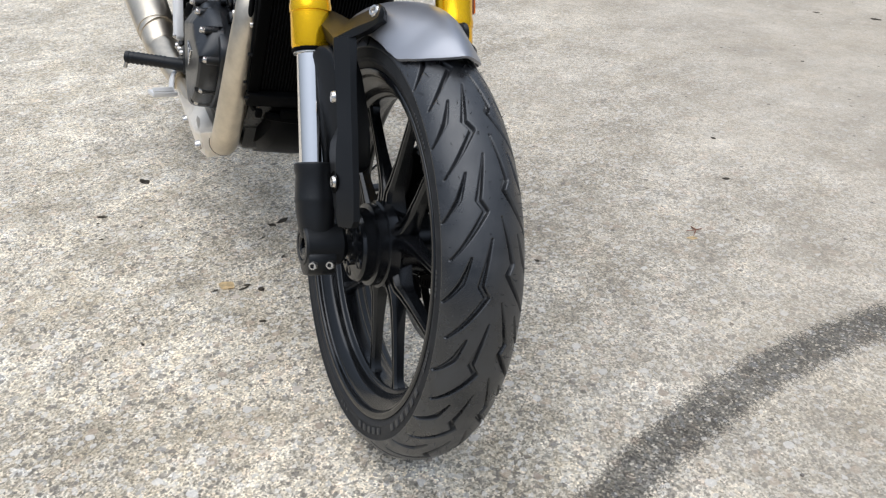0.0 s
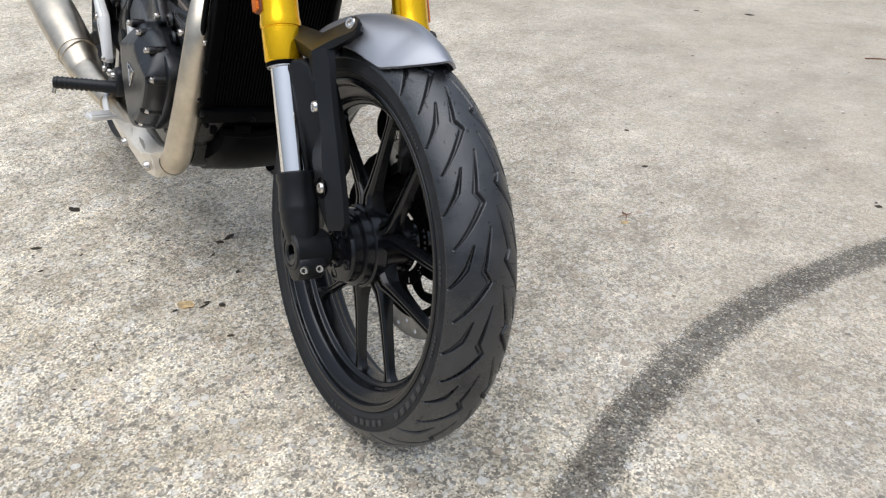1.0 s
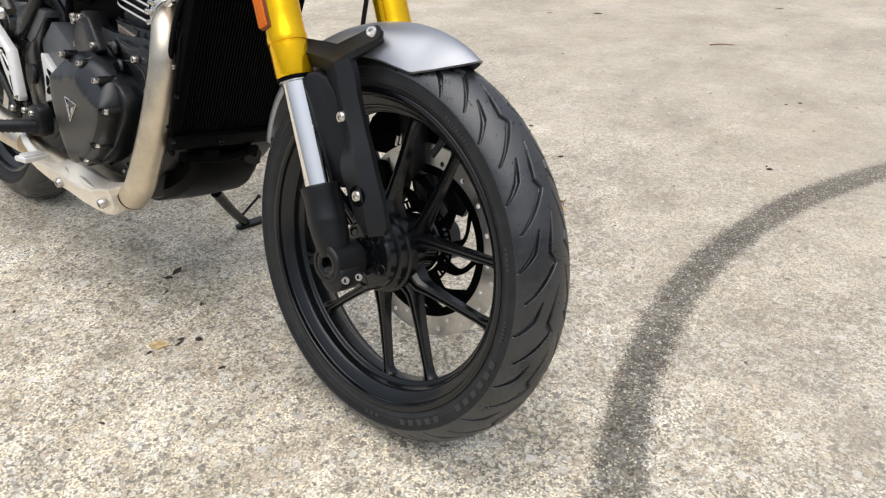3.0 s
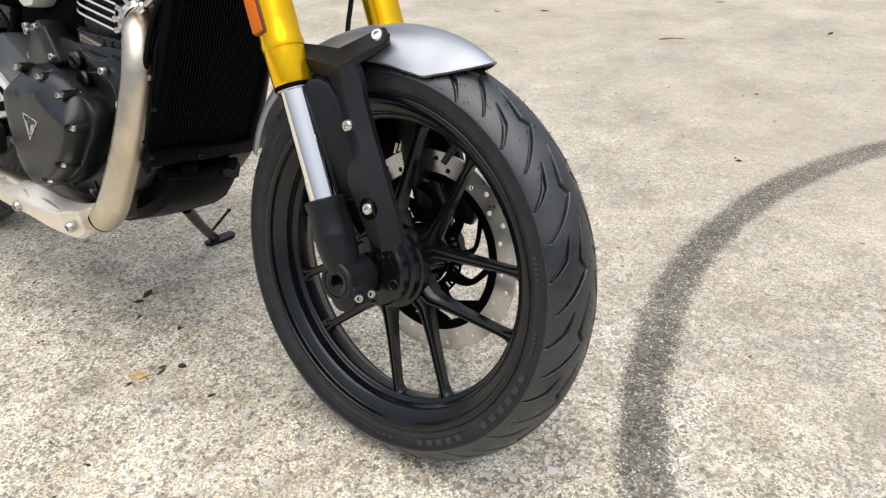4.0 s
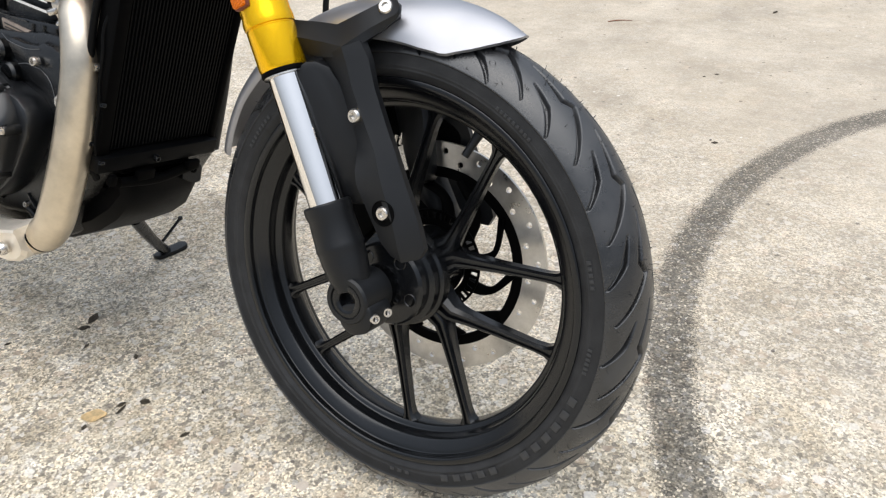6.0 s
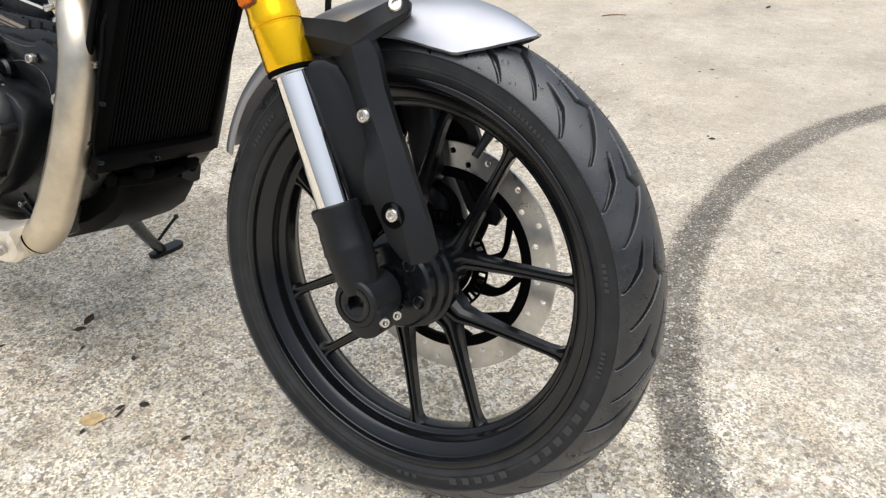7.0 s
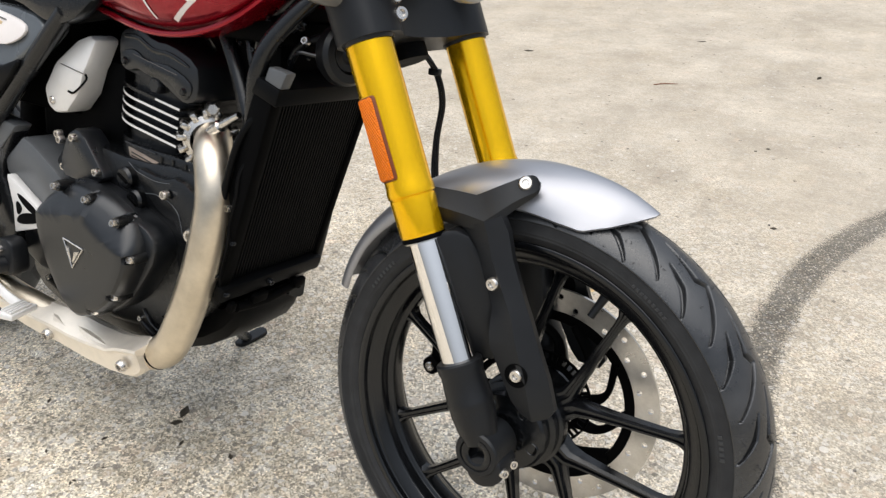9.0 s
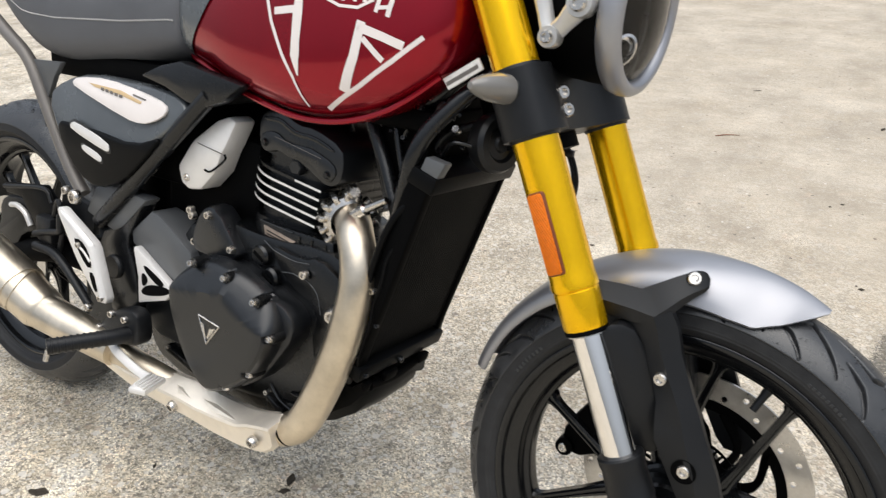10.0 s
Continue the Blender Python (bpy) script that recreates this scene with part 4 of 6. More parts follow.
for side in (-1, 1):
    y = 0.092 * side
    arm = part("headlight_bracket", tube([(-0.230, y, 0.605), (-0.216, y, 0.564), (-0.207, y, 0.541)], [0.011, 0.0095, 0.011], 12, 4, flat=0.5), BRACKET_ALLOY, bike, "silver cast headlight bracket")
    part("bracket_arm", tube([(-0.207, y, 0.541), (-0.192, y, 0.557), (-0.175, y, 0.578), (-0.160, y * 0.98, 0.597)], [0.010, 0.0105, 0.015, 0.017], 14, 4, flat=0.5), BRACKET_ALLOY, arm)
    part("bracket_eye", revolve([(0, -0.010), (0.0145, -0.010), (0.0155, -0.007), (0.0155, 0.007), (0.0145, 0.010), (0, 0.010)], 32, (-0.175, y, 0.578)), BRACKET_ALLOY, arm)
    bolt("bracket_bolt", (-0.175, y + side * 0.010, 0.578), (0, side, 0), 0.0095, arm)
    part("bracket_eye", revolve([(0, -0.009), (0.0115, -0.009), (0.0125, -0.006), (0.0125, 0.006), (0.0115, 0.009), (0, 0.009)], 32, (-0.207, y, 0.541)), BRACKET_ALLOY, arm)
    bolt("bracket_bolt", (-0.207, y + side * 0.009, 0.541), (0, side, 0), 0.0075, arm)
    out = Vector((-0.30, side, 0.06)).normalized()
    ind = part("indicator", revolve([(0, 0.0), (0.0165, 0.0), (0.0172, 0.006), (0.0165, 0.020), (0.0135, 0.038), (0.0085, 0.052), (0.004, 0.058), (0, 0.059)], 28, (-0.231, 0.128 * side, 0.482), aim(out)), SMOKE, bike, "smoke-grey front indicator lens")
    part("indicator_rim", revolve([(0.0168, -0.004), (0.0180, -0.003), (0.0180, 0.003), (0.0170, 0.004)], 28, (-0.231, 0.128 * side, 0.482), aim(out), closed=True), PLASTIC, ind)
    part("indicator_stalk", tube([(-0.222, 0.096 * side, 0.481), (-0.230, 0.128 * side, 0.482)], [0.012, 0.016], 16, 2), PLASTIC, ind)
# brake hose that runs down behind the left leg to the caliper, and its sensor wire
part("brake_hose", tube([(-0.290, 0.060, 0.452), (-0.285, 0.110, 0.420), (-0.270, 0.138, 0.390), (-0.253, 0.141, 0.345), (-0.257, 0.141, 0.285), (-0.250, 0.138, 0.220), (-0.205, 0.122, 0.130), (-0.150, 0.105, 0.075)], 0.0042, 10, 8), PLASTIC, bike)
part("sensor_wire", tube([(-0.286, 0.060, 0.447), (-0.280, 0.110, 0.414), (-0.264, 0.136, 0.388), (-0.247, 0.137, 0.345), (-0.251, 0.137, 0.285), (-0.240, 0.134, 0.210), (-0.195, 0.116, 0.110)], 0.0026, 10, 8), PLASTIC, bike)
part("cable_clip", box(-0.267, 0.138, 0.384, 0.018, 0.010, 0.010, 0.002), PLASTIC, bike)
part("hose_block", box(-0.250, 0.020, 0.440, 0.050, 0.09, 0.030, 0.006), DARK, bike)

# brake caliper behind the left leg
caliper = part("brake_caliper", plate([(-0.165, -0.03), (-0.105, 0.0), (-0.075, 0.06), (-0.085, 0.105), (-0.12, 0.10), (-0.16, 0.05), (-0.185, 0.0)], 0.050, 0.112, 0.008, 1), DARK, bike)
part("caliper_bridge", plate([(-0.150, 0.105), (-0.160, 0.150), (-0.115, 0.192), (-0.045, 0.184), (-0.006, 0.172), (0.012, 0.160), (0.010, 0.138), (-0.030, 0.140), (-0.085, 0.112)], 0.074, 0.108, 0.005, 1), DARK, caliper)
for x, z in ((-0.0790, 0.1365), (-0.0700, 0.1410), (-0.0615, 0.1450)):
    part("pad_pin", tube([(x, 0.066, z - 0.006), (x + 0.003, 0.066, z + 0.010)], 0.0030, 12, 1), CHROME, caliper)
part("caliper_lug", revolve([(0, -0.012), (0.013, -0.012), (0.014, 0.01), (0, 0.01)], 24, (-0.172, 0.056, -0.012)), DARK, caliper)
bolt("caliper_bolt", (-0.172, 0.044, -0.012), (0, -1, 0), 0.007, caliper)

# ---- radiator
RT, RB = Vector((-0.338, 0, 0.352)), Vector((-0.428, 0, 0.080))
rdir = (RT - RB).normalized()
rout = Vector((rdir.z, 0, -rdir.x))
rlen = (RT - RB).length
rturn = Matrix((( rout.x, 0, rdir.x, 0), (0, 1, 0, 0), (rout.z, 0, rdir.z, 0), (0, 0, 0, 1)))
rmid = (RT + RB) / 2
rad = part("radiator", box(rmid.x - 0.016 * rout.x, -0.012, rmid.z - 0.016 * rout.z, 0.030, 0.172, rlen, 0.002, rturn), DARK, bike, "black radiator with fine upright fins")
for side in (-1, 1):
    part("side_tank", box(rmid.x - 0.01 * rout.x, -0.109 if side < 0 else 0.080, rmid.z - 0.01 * rout.z, 0.034, 0.020 if side < 0 else 0.012, rlen + 0.02, 0.004, rturn), DARK, rad)
for end, k in ((RT, 1), (RB, -1)):
    c = end + rdir * 0.006 * k
    part("radiator_rail", box(c.x - 0.008 * rout.x, -0.018, c.z - 0.008 * rout.z, 0.046, 0.206, 0.024, 0.004, rturn), RADIATOR, rad)
fb = bmesh.new()
for i in range(31):
    y = -0.0945 + 0.166 * i / 30
    bmesh.ops.create_cube(fb, size=1.0, matrix=Matrix.Translation(rmid + rout * -0.0005) @ rturn @ Matrix.Translation((0, y, 0)) @ Matrix.Diagonal((0.006, 0.0022, rlen - 0.02, 1)))
tagged(part("radiator_core", fb, RADIATOR, rad), kind="stuff")
part("radiator_bracket", plate([(-0.3400, 0.3895), (-0.3100, 0.3845), (-0.3255, 0.3550), (-0.3505, 0.3630)], -0.118, -0.100, 0.003), CAST_GREY, rad)
for z, x in ((0.20, -0.402), (0.11, -0.428)):
    bolt("radiator_bolt", (x, -0.120, z), (0, -1, 0), 0.005, rad)
part("radiator_wire", tube([(-0.368, -0.112, 0.282), (-0.384, -0.119, 0.250), (-0.390, -0.120, 0.217), (-0.402, -0.119, 0.180), (-0.405, -0.120, 0.150), (-0.420, -0.119, 0.104), (-0.424, -0.114, 0.074)], 0.0028, 10, 8), RADIATOR, rad)
part("overflow_hose", tube([(-0.352, -0.108, 0.340), (-0.380, -0.121, 0.300), (-0.402, -0.124, 0.240), (-0.416, -0.124, 0.170), (-0.436, -0.120, 0.080), (-0.450, -0.100, 0.045)], 0.0048, 12, 8), RADIATOR, rad)
for x, z in ((-0.4216, 0.101), (-0.4020, 0.0790), (-0.3905, 0.1550)):
    bolt("clip_bolt", (x, -0.124, z), (0.2, -1, 0.2), 0.0030, rad, mat=DARK_SATIN, depth=0.004)
low = RB - rdir * 0.006 + rout * 0.016
bolt("rail_bolt", (low.x, -0.030, low.z), rout, 0.005, rad, mat=DARK_SATIN)
for y, w in ((-0.098, 0.012), (-0.045, 0.030), (0.040, 0.022)):
    part("rail_lug", box(low.x - 0.006, y, low.z - 0.022, 0.010, w, 0.016, 0.003, rturn), DARK, rad)
part("coolant_hose", tube([(low.x - 0.01, -0.085, low.z - 0.028), (low.x - 0.012, -0.02, low.z - 0.034), (low.x - 0.014, 0.05, low.z - 0.026)], 0.007, 12, 6), DARK, rad)
# horn behind the right leg
part("horn", revolve([(0, 0.016), (0.010, 0.016), (0.012, 0.012), (0.020, 0.010), (0.024, 0.014), (0.034, 0.014), (0.038, 0.008), (0.038, -0.006), (0.034, -0.014), (0, -0.016)], 40, (-0.292, -0.036, 0.407), aim((1.0, -0.28, 0.1))), PLASTIC, bike)

# ---- belly pan
PAN = [  # x, half width, bottom, top
    (-0.436, 0.056, 0.012, 0.034), (-0.444, 0.070, -0.006, 0.036), (-0.464, 0.076, -0.030, 0.022), (-0.50, 0.080, -0.054, 0.028), (-0.56, 0.086, -0.078, 0.010), (-0.62, 0.088, -0.086, -0.010)]
rings = []
for x, hw, z0, z1 in PAN:
    rings.append([(x, -hw, z1), (x, -hw, z0 + 0.022), (x, -hw * 0.82, z0 + 0.004), (x, 0.0, z0), (x, hw * 0.82, z0 + 0.004), (x, hw, z0 + 0.022), (x, hw, z1)])
pan_ob = part("belly_pan", bevelled(loft(rings), 0.003), RADIATOR, bike, "black plastic belly pan")
part("pan_tab", bevelled(loft([[(-0.438, y, z), (-0.431, y, z), (-0.431, y - 0.004, z - h), (-0.440, y - 0.004, z - h)] for y, z, h in ((0.034, 0.047, 0.022), (0.046, 0.052, 0.034), (0.060, 0.048, 0.034), (0.068, 0.036, 0.020))]), 0.0015), PLASTIC, pan_ob)
# black ring on the unpierced tab, for the shade in its hole
part("tab_hole", revolve([(0.0030, -0.0012), (0.0058, -0.0012), (0.0058, 0.0012), (0.0030, 0.0012)], 20, (-0.4305, 0.051, 0.036), aim((1, 0, 0)), closed=True), DARK, pan_ob)
part("pan_lip", box(-0.437, -0.014, 0.036, 0.010, 0.080, 0.008, 0.002), PLASTIC, pan_ob)
part("oil_cooler", box(-0.452, -0.01, 0.062, 0.03, 0.12, 0.03, 0.004), DARK, bike)

# ---- exhaust
exhaust = part("exhaust_header", tube([(-0.516, -0.046, 0.272), (-0.478, -0.078, 0.271), (-0.453, -0.102, 0.261), (-0.434, -0.116, 0.233), (-0.428, -0.123, 0.195), (-0.436, -0.129, 0.140), (-0.453, -0.133, 0.080), (-0.479, -0.136, 0.015), (-0.502, -0.137, -0.026), (-0.530, -0.136, -0.047), (-0.580, -0.134, -0.064), (-0.70, -0.138, -0.068), (-0.86, -0.152, -0.048), (-1.00, -0.175, -0.010), (-1.08, -0.195, 0.010)], [0.0255] * 10 + [0.0215, 0.0215, 0.022, 0.0245, 0.0255], 32, 8), PIPE, bike, "brushed stainless exhaust header pipe")
part("joint_ring", revolve([(0.0250, -0.0015), (0.0262, -0.0015), (0.0262, 0.0015), (0.0250, 0.0015)], 40, (-0.527, -0.1362, -0.0450), aim((0.86, 0, 0.50)), closed=True), DARK, exhaust)
SHIELD = [  # along, top edge, ridge, bottom edge
    (-0.529, -0.023, -0.030, -0.0650), (-0.534, -0.021, -0.031, -0.0740), (-0.550, -0.026, -0.034, -0.0850), (-0.575, -0.033, -0.040, -0.0910), (-0.598, -0.037, -0.049, -0.0920), (-0.650, -0.038, -0.0535, -0.0930), (-0.690, -0.036, -0.0550, -0.0910),
    (-0.725, -0.035, -0.0530, -0.0890), (-0.765, -0.038, -0.0535, -0.0900), (-0.815, -0.040, -0.053, -0.0880), (-0.870, -0.038, -0.050, -0.0820), (-0.925, -0.032, -0.044, -0.0710)]
rings = []
for x, zt, zr, zb in SHIELD:
    dent = 0.005 * max(0.0, 1 - abs(x + 0.562) / 0.034)
    rings.append([(x, -0.122, zt - 0.010), (x, -0.133, zt - 0.002), (x, -0.144, zt), (x, -0.153, zt - 0.003), (x, -0.1765, zr), (x, -0.1775, zr - 0.004), (x, -0.1745 + dent, zr - 0.010), (x, -0.169 + dent, zb + 0.005), (x, -0.160, zb), (x, -0.140, zb + 0.004)])
part("heat_shield", bevelled(loft(rings), 0.0015, 2, 15), SHIELD_STEEL, exhaust, "pressed stainless heat shield", sharp=20)
# pressed creases on its upper face
for pts, up in ((((-0.690, -0.1600), (-0.655, -0.1640), (-0.606, -0.1700)), 0.0032), (((-0.755, -0.1580), (-0.735, -0.1630), (-0.700, -0.1690)), 0.0026)):
    crease = []
    for k, (x, y) in enumerate(pts):
        z = float(np.interp(-x, [-p[0] for p in SHIELD], [p[1] + (p[2] - p[1]) * (-y - 0.144) / 0.0325 for p in SHIELD]))
        w, h = (0.001, 0.0) if k != 1 else (0.0075, up)
        crease.append([(x, y + w, z + w * 0.35), (x, y - w * 0.5, z + h), (x, y - w, z - w * 0.4), (x, y, z - 0.006)])
    part("shield_rib", loft(crease), SHIELD_STEEL, exhaust)
for x, z in ((-0.562, -0.064), (-0.743, -0.073)):
    bolt("shield_bolt", (x, -0.174, z), (0.05, -1, -0.25), 0.0092, exhaust, depth=0.008)
FLANGE, FLANGE_TURN = Vector((-0.491, -0.074, 0.270)), aim((0.8, -0.6, -0.05))
part("exhaust_flange", revolve([(0.024, -0.010), (0.034, -0.010), (0.035, -0.004), (0.035, 0.006), (0.026, 0.010)], 36, FLANGE, FLANGE_TURN, closed=True), STEEL, exhaust)
for k in range(14):
    off = FLANGE_TURN @ Matrix.Rotation(2 * math.pi * k / 14, 4, "Y")
    part("flange_fin", box(0, 0, 0, 0.013, 0.022, 0.0085, 0.0022, Matrix.Translation(FLANGE) @ off @ Matrix.Translation((0.0365, -0.001, 0))), STEEL, exhaust)
part("flange_nut", revolve([(0, 0.020), (0.007, 0.020), (0.0105, 0.013), (0.0105, 0.0), (0, 0.0)], 6, (-0.488, -0.072, 0.313), aim((0.8, -0.6, 0.1))), STEEL, exhaust)
part("flange_nut", revolve([(0, 0.014), (0.006, 0.014), (0.008, 0.009), (0.008, 0.0), (0, 0.0)], 6, (-0.505, -0.092, 0.226), aim((0.8, -0.6, 0.1))), STEEL, exhaust)
part("oxygen_sensor", tube([(-0.462, -0.098, 0.286), (-0.440, -0.100, 0.300), (-0.438, -0.100, 0.3012), (-0.406, -0.100, 0.319)], [0.0075, 0.0085, 0.0055, 0.0050], 14, 2), STEEL, exhaust)
part("shield_sleeve", tube([(-0.90, -0.166, -0.030), (-0.98, -0.178, -0.018), (-1.075, -0.190, -0.002)], [0.028, 0.030, 0.034], 32, 6), PIPE, exhaust)
part("joint_ring", revolve([(0.031, -0.004), (0.0358, -0.004), (0.0358, 0.003), (0.031, 0.003)], 48, (-1.072, -0.190, -0.003), aim((-0.95, -0.12, 0.28)), closed=True), DARK, exhaust)
muffler = part("muffler", tube([(-1.073, -0.190, -0.002), (-1.078, -0.191, 0.001), (-1.128, -0.198, 0.026), (-1.132, -0.198, 0.028), (-1.25, -0.214, 0.078), (-1.45, -0.236, 0.150)], [0.035, 0.0385, 0.041, 0.0455, 0.049, 0.049], 40, 6), PIPE, exhaust, "brushed stainless muffler")

# ---- engine
case_pts = [(-0.83, 0.10), (-0.80, 0.20), (-0.72, 0.235), (-0.60, 0.225), (-0.50, 0.235), (-0.44, 0.215), (-0.425, 0.15), (-0.44, 0.06), (-0.49, 0.00), (-0.56, -0.035), (-0.70, -0.05), (-0.80, -0.02)]
engine = part("engine", plate(case_pts, -0.112, 0.115, 0.012, 1), ENGINE_BLACK, bike, "black single-cylinder engine with silver-edged fins")
part("sump", plate([(-0.500, 0.020), (-0.520, -0.048), (-0.545, -0.066), (-0.700, -0.078), (-0.860, -0.062), (-0.905, -0.010), (-0.880, 0.060), (-0.800, 0.060)], -0.104, 0.095, 0.010, 1), ENGINE_BLACK, engine)
for k, (x, z, sx, sz, turn) in enumerate(((-0.770, -0.010, 0.070, 0.018, 0.35), (-0.800, -0.035, 0.090, 0.014, 0.25), (-0.585, -0.036, 0.050, 0.012, 0.55), (-0.545, -0.030, 0.030, 0.020, -0.2))):
    part("sump_rib", box(x, -0.106, z, sx, 0.016, sz, 0.004, Matrix.Rotation(turn, 4, "Y")), ENGINE_BLACK, engine)
for x, z in ((-0.745, 0.015), (-0.835, -0.020), (-0.600, -0.022)):
    bolt("sump_bolt", (x, -0.112, z), (0, -1, 0.2), 0.0045, engine, depth=0.004)
# clutch cover: a base plate and a raised dome
cover_pts = [(-0.742, 0.160), (-0.700, 0.182), (-0.680, 0.183), (-0.625, 0.176), (-0.568, 0.156), (-0.522, 0.140), (-0.512, 0.108), (-0.545, 0.060), (-0.575, 0.022), (-0.622, -0.010), (-0.664, -0.022), (-0.700, 0.012), (-0.735, 0.075), (-0.750, 0.125)]
cover = part("clutch_cover", plate(cover_pts, -0.150, -0.105, 0.006, 1), ENGINE, engine, "charcoal clutch cover")
COVER_BOLTS = ((-0.536, 0.105), (-0.574, 0.039), (-0.622, 0.002), (-0.566, 0.151), (-0.626, 0.171), (-0.697, 0.176))


def domed(outline, bolts, c, y0, y1, clear):
    """A domed cover with a bay round each bolt and a facet along its top."""
    pts = [Vector(p) for p in rounded(outline, 0.25, 4)]

    def bay(p):
        for b in bolts:
            b = Vector(b)
            d = p - b
            near = clear if b.y > 0.12 else clear * 0.85
            if d.length < near:
                inward = (c - b).normalized()
                k = d.dot(inward)
                if k < 0:
                    d -= 2 * k * inward
                p = b + d.normalized() * near
        return p

    rings = []
    for f, h in ((1.0, 0.0), (1.0, 0.50), (0.985, 0.74), (0.955, 0.90), (0.91, 0.98), (0.85, 1.0), (0.75, 1.0), (0.65, 1.0), (0.55, 1.0), (0.45, 1.0), (0.34, 1.0), (0.22, 1.0), (0.1, 1.0)):
        ring = []
        for p in pts:
            x, z = bay(c + (p - c) * f)
            crease = float(np.interp(x, [-0.75, -0.695, -0.627, -0.580, -0.511], [0.128, 0.137, 0.150, 0.124, 0.100]))
            ring.append((x, y0 + (y1 - y0) * h + (0.62 * max(0.0, z - crease) if h > 0.4 else 0.0), z))
        rings.append(ring)
    return loft(rings)


DOME = [(-0.740, 0.150), (-0.712, 0.174), (-0.678, 0.188), (-0.614, 0.183), (-0.560, 0.160), (-0.540, 0.138), (-0.530, 0.112), (-0.540, 0.078), (-0.572, 0.030), (-0.622, -0.006), (-0.664, -0.022), (-0.702, 0.010), (-0.738, 0.075), (-0.750, 0.125)]
part("cover_dome", domed(DOME, COVER_BOLTS, Vector((-0.640, 0.092)), -0.140, -0.184, 0.0080), ENGINE, cover, sharp=24)
for x, z in COVER_BOLTS:
    bolt("cover_bolt", (x, -0.1735 if z > 0.12 else -0.1715, z), (0, -1, 0.25), 0.0058, cover, depth=0.006)
    part("bolt_boss", revolve([(0, -0.004), (0.0076, -0.004), (0.0084, 0.0), (0.0084, 0.02), (0, 0.02)], 24, (x, -0.1675, z)), ENGINE_BLACK, cover)
for x, z in ((-0.735, 0.09), (-0.720, 0.035)):
    bolt("cover_bolt", (x, -0.150, z), (0, -1, 0), 0.004, cover, depth=0.004)
# small outlined triangle badge on the dome
BADGE_Y = -0.1850
tri = [(-0.669, 0.107), (-0.625, 0.100), (-0.652, 0.066)]
for i in range(3):
    (x0, z0), (x1, z1) = tri[i], tri[(i + 1) % 3]
    part("badge_line", tube([(x0, BADGE_Y, z0), ((x0 + x1) / 2, BADGE_Y, (z0 + z1) / 2), (x1, BADGE_Y, z1)], 0.0012, 6, 1), STEEL, cover)
for pts in ([(0.004, -0.010), (0.013, -0.014), (0.0180, -0.036), (0.0150, -0.036)], [(0.026, -0.017), (0.040, -0.013), (0.0225, -0.036), (0.0200, -0.034)]):
    part("badge_bar", plate([(-0.669 + x * 0.9, 0.107 + z * 0.92) for x, z in pts], BADGE_Y - 0.0006, BADGE_Y + 0.003, 0.0003), STEEL, cover)
# added glossy bar that draws a highlight of the sump, not a separate part
part("sump_edge", tube([(-0.548, -0.112, -0.004), (-0.530, -0.114, -0.002), (-0.505, -0.114, 0.012), (-0.488, -0.110, 0.020)], [0.0030, 0.0046, 0.0042, 0.0028], 12, 5), WHEEL_BLACK, engine)
part("sump_rib", tube([(-0.592, -0.112, -0.004), (-0.572, -0.114, -0.022), (-0.545, -0.114, -0.032)], 0.0026, 10, 5), WHEEL_BLACK, engine)
# upper triangular cover
upper = part("sprocket_cover", plate([(-0.760, 0.175), (-0.745, 0.225), (-0.722, 0.252), (-0.698, 0.252), (-0.660, 0.205), (-0.645, 0.185), (-0.700, 0.172)], -0.130, -0.09, 0.007, 1), ENGINE, engine)
for x, z in ((-0.710, 0.240), (-0.660, 0.198), (-0.758, 0.228), (-0.752, 0.188), (-0.762, 0.236)):
    bolt("cover_bolt", (x, -0.131 if x > -0.74 else -0.121, z), (0, -1, 0), 0.0065, upper, depth=0.007)
for x, z, r in ((-0.612, 0.198, 0.016), (-0.592, 0.169, 0.016)):
    plug = part("filler_cap", revolve([(0, -0.012), (r * 0.8, -0.012), (r, -0.008), (r, 0.03), (0, 0.03)], 32, (x, -0.113, z)), ENGINE_BLACK, engine)
    # black bar on the uncut cap, painting the shade of a slot
    part("cap_slot", box(x, -0.1255, z, 0.022, 0.003, 0.004, 0.001, Matrix.Rotation(0.5, 4, "Y")), DARK, plug)
part("case_rib", plate([(-0.600, 0.222), (-0.530, 0.212), (-0.500, 0.222), (-0.455, 0.198), (-0.436, 0.150), (-0.446, 0.080), (-0.480, 0.030), (-0.510, 0.090), (-0.495, 0.145), (-0.560, 0.170)], -0.122, -0.10, 0.006, 1), ENGINE_BLACK, engine)
bolt("case_bolt", (-0.518, -0.127, 0.194), (0, -1, 0), 0.007, engine)
bolt("case_bolt", (-0.462, -0.128, 0.150), (0.2, -1, 0), 0.0105, engine, depth=0.010)
part("case_boss", revolve([(0, -0.006), (0.012, -0.006), (0.014, 0.0), (0.014, 0.03), (0, 0.03)], 24, (-0.462, -0.122, 0.150)), ENGINE, engine)
# cylinder, leaning forward a little, with its fins
CYL = Matrix.Translation((-0.598, 0, 0.261)) @ Matrix.Rotation(radians(9), 4, "Y")


def slab(hx, hy, z0, z1, bevel=0.0, corner=0.035):
    """A rounded slab on the cylinder's axis."""
    pts = []
    for cxs, cys, a0 in ((1, 1, 0), (-1, 1, 90), (-1, -1, 180), (1, -1, 270)):
        for k in range(7):
            a = radians(a0 + 15 * k)
            pts.append((cxs * (hx - corner) + corner * math.cos(a), cys * (hy - corner) + corner * math.sin(a)))
    return bevelled(loft([[CYL @ Vector((x, y, z)) for x, y in pts] for z in (z0, z1)]), bevel)


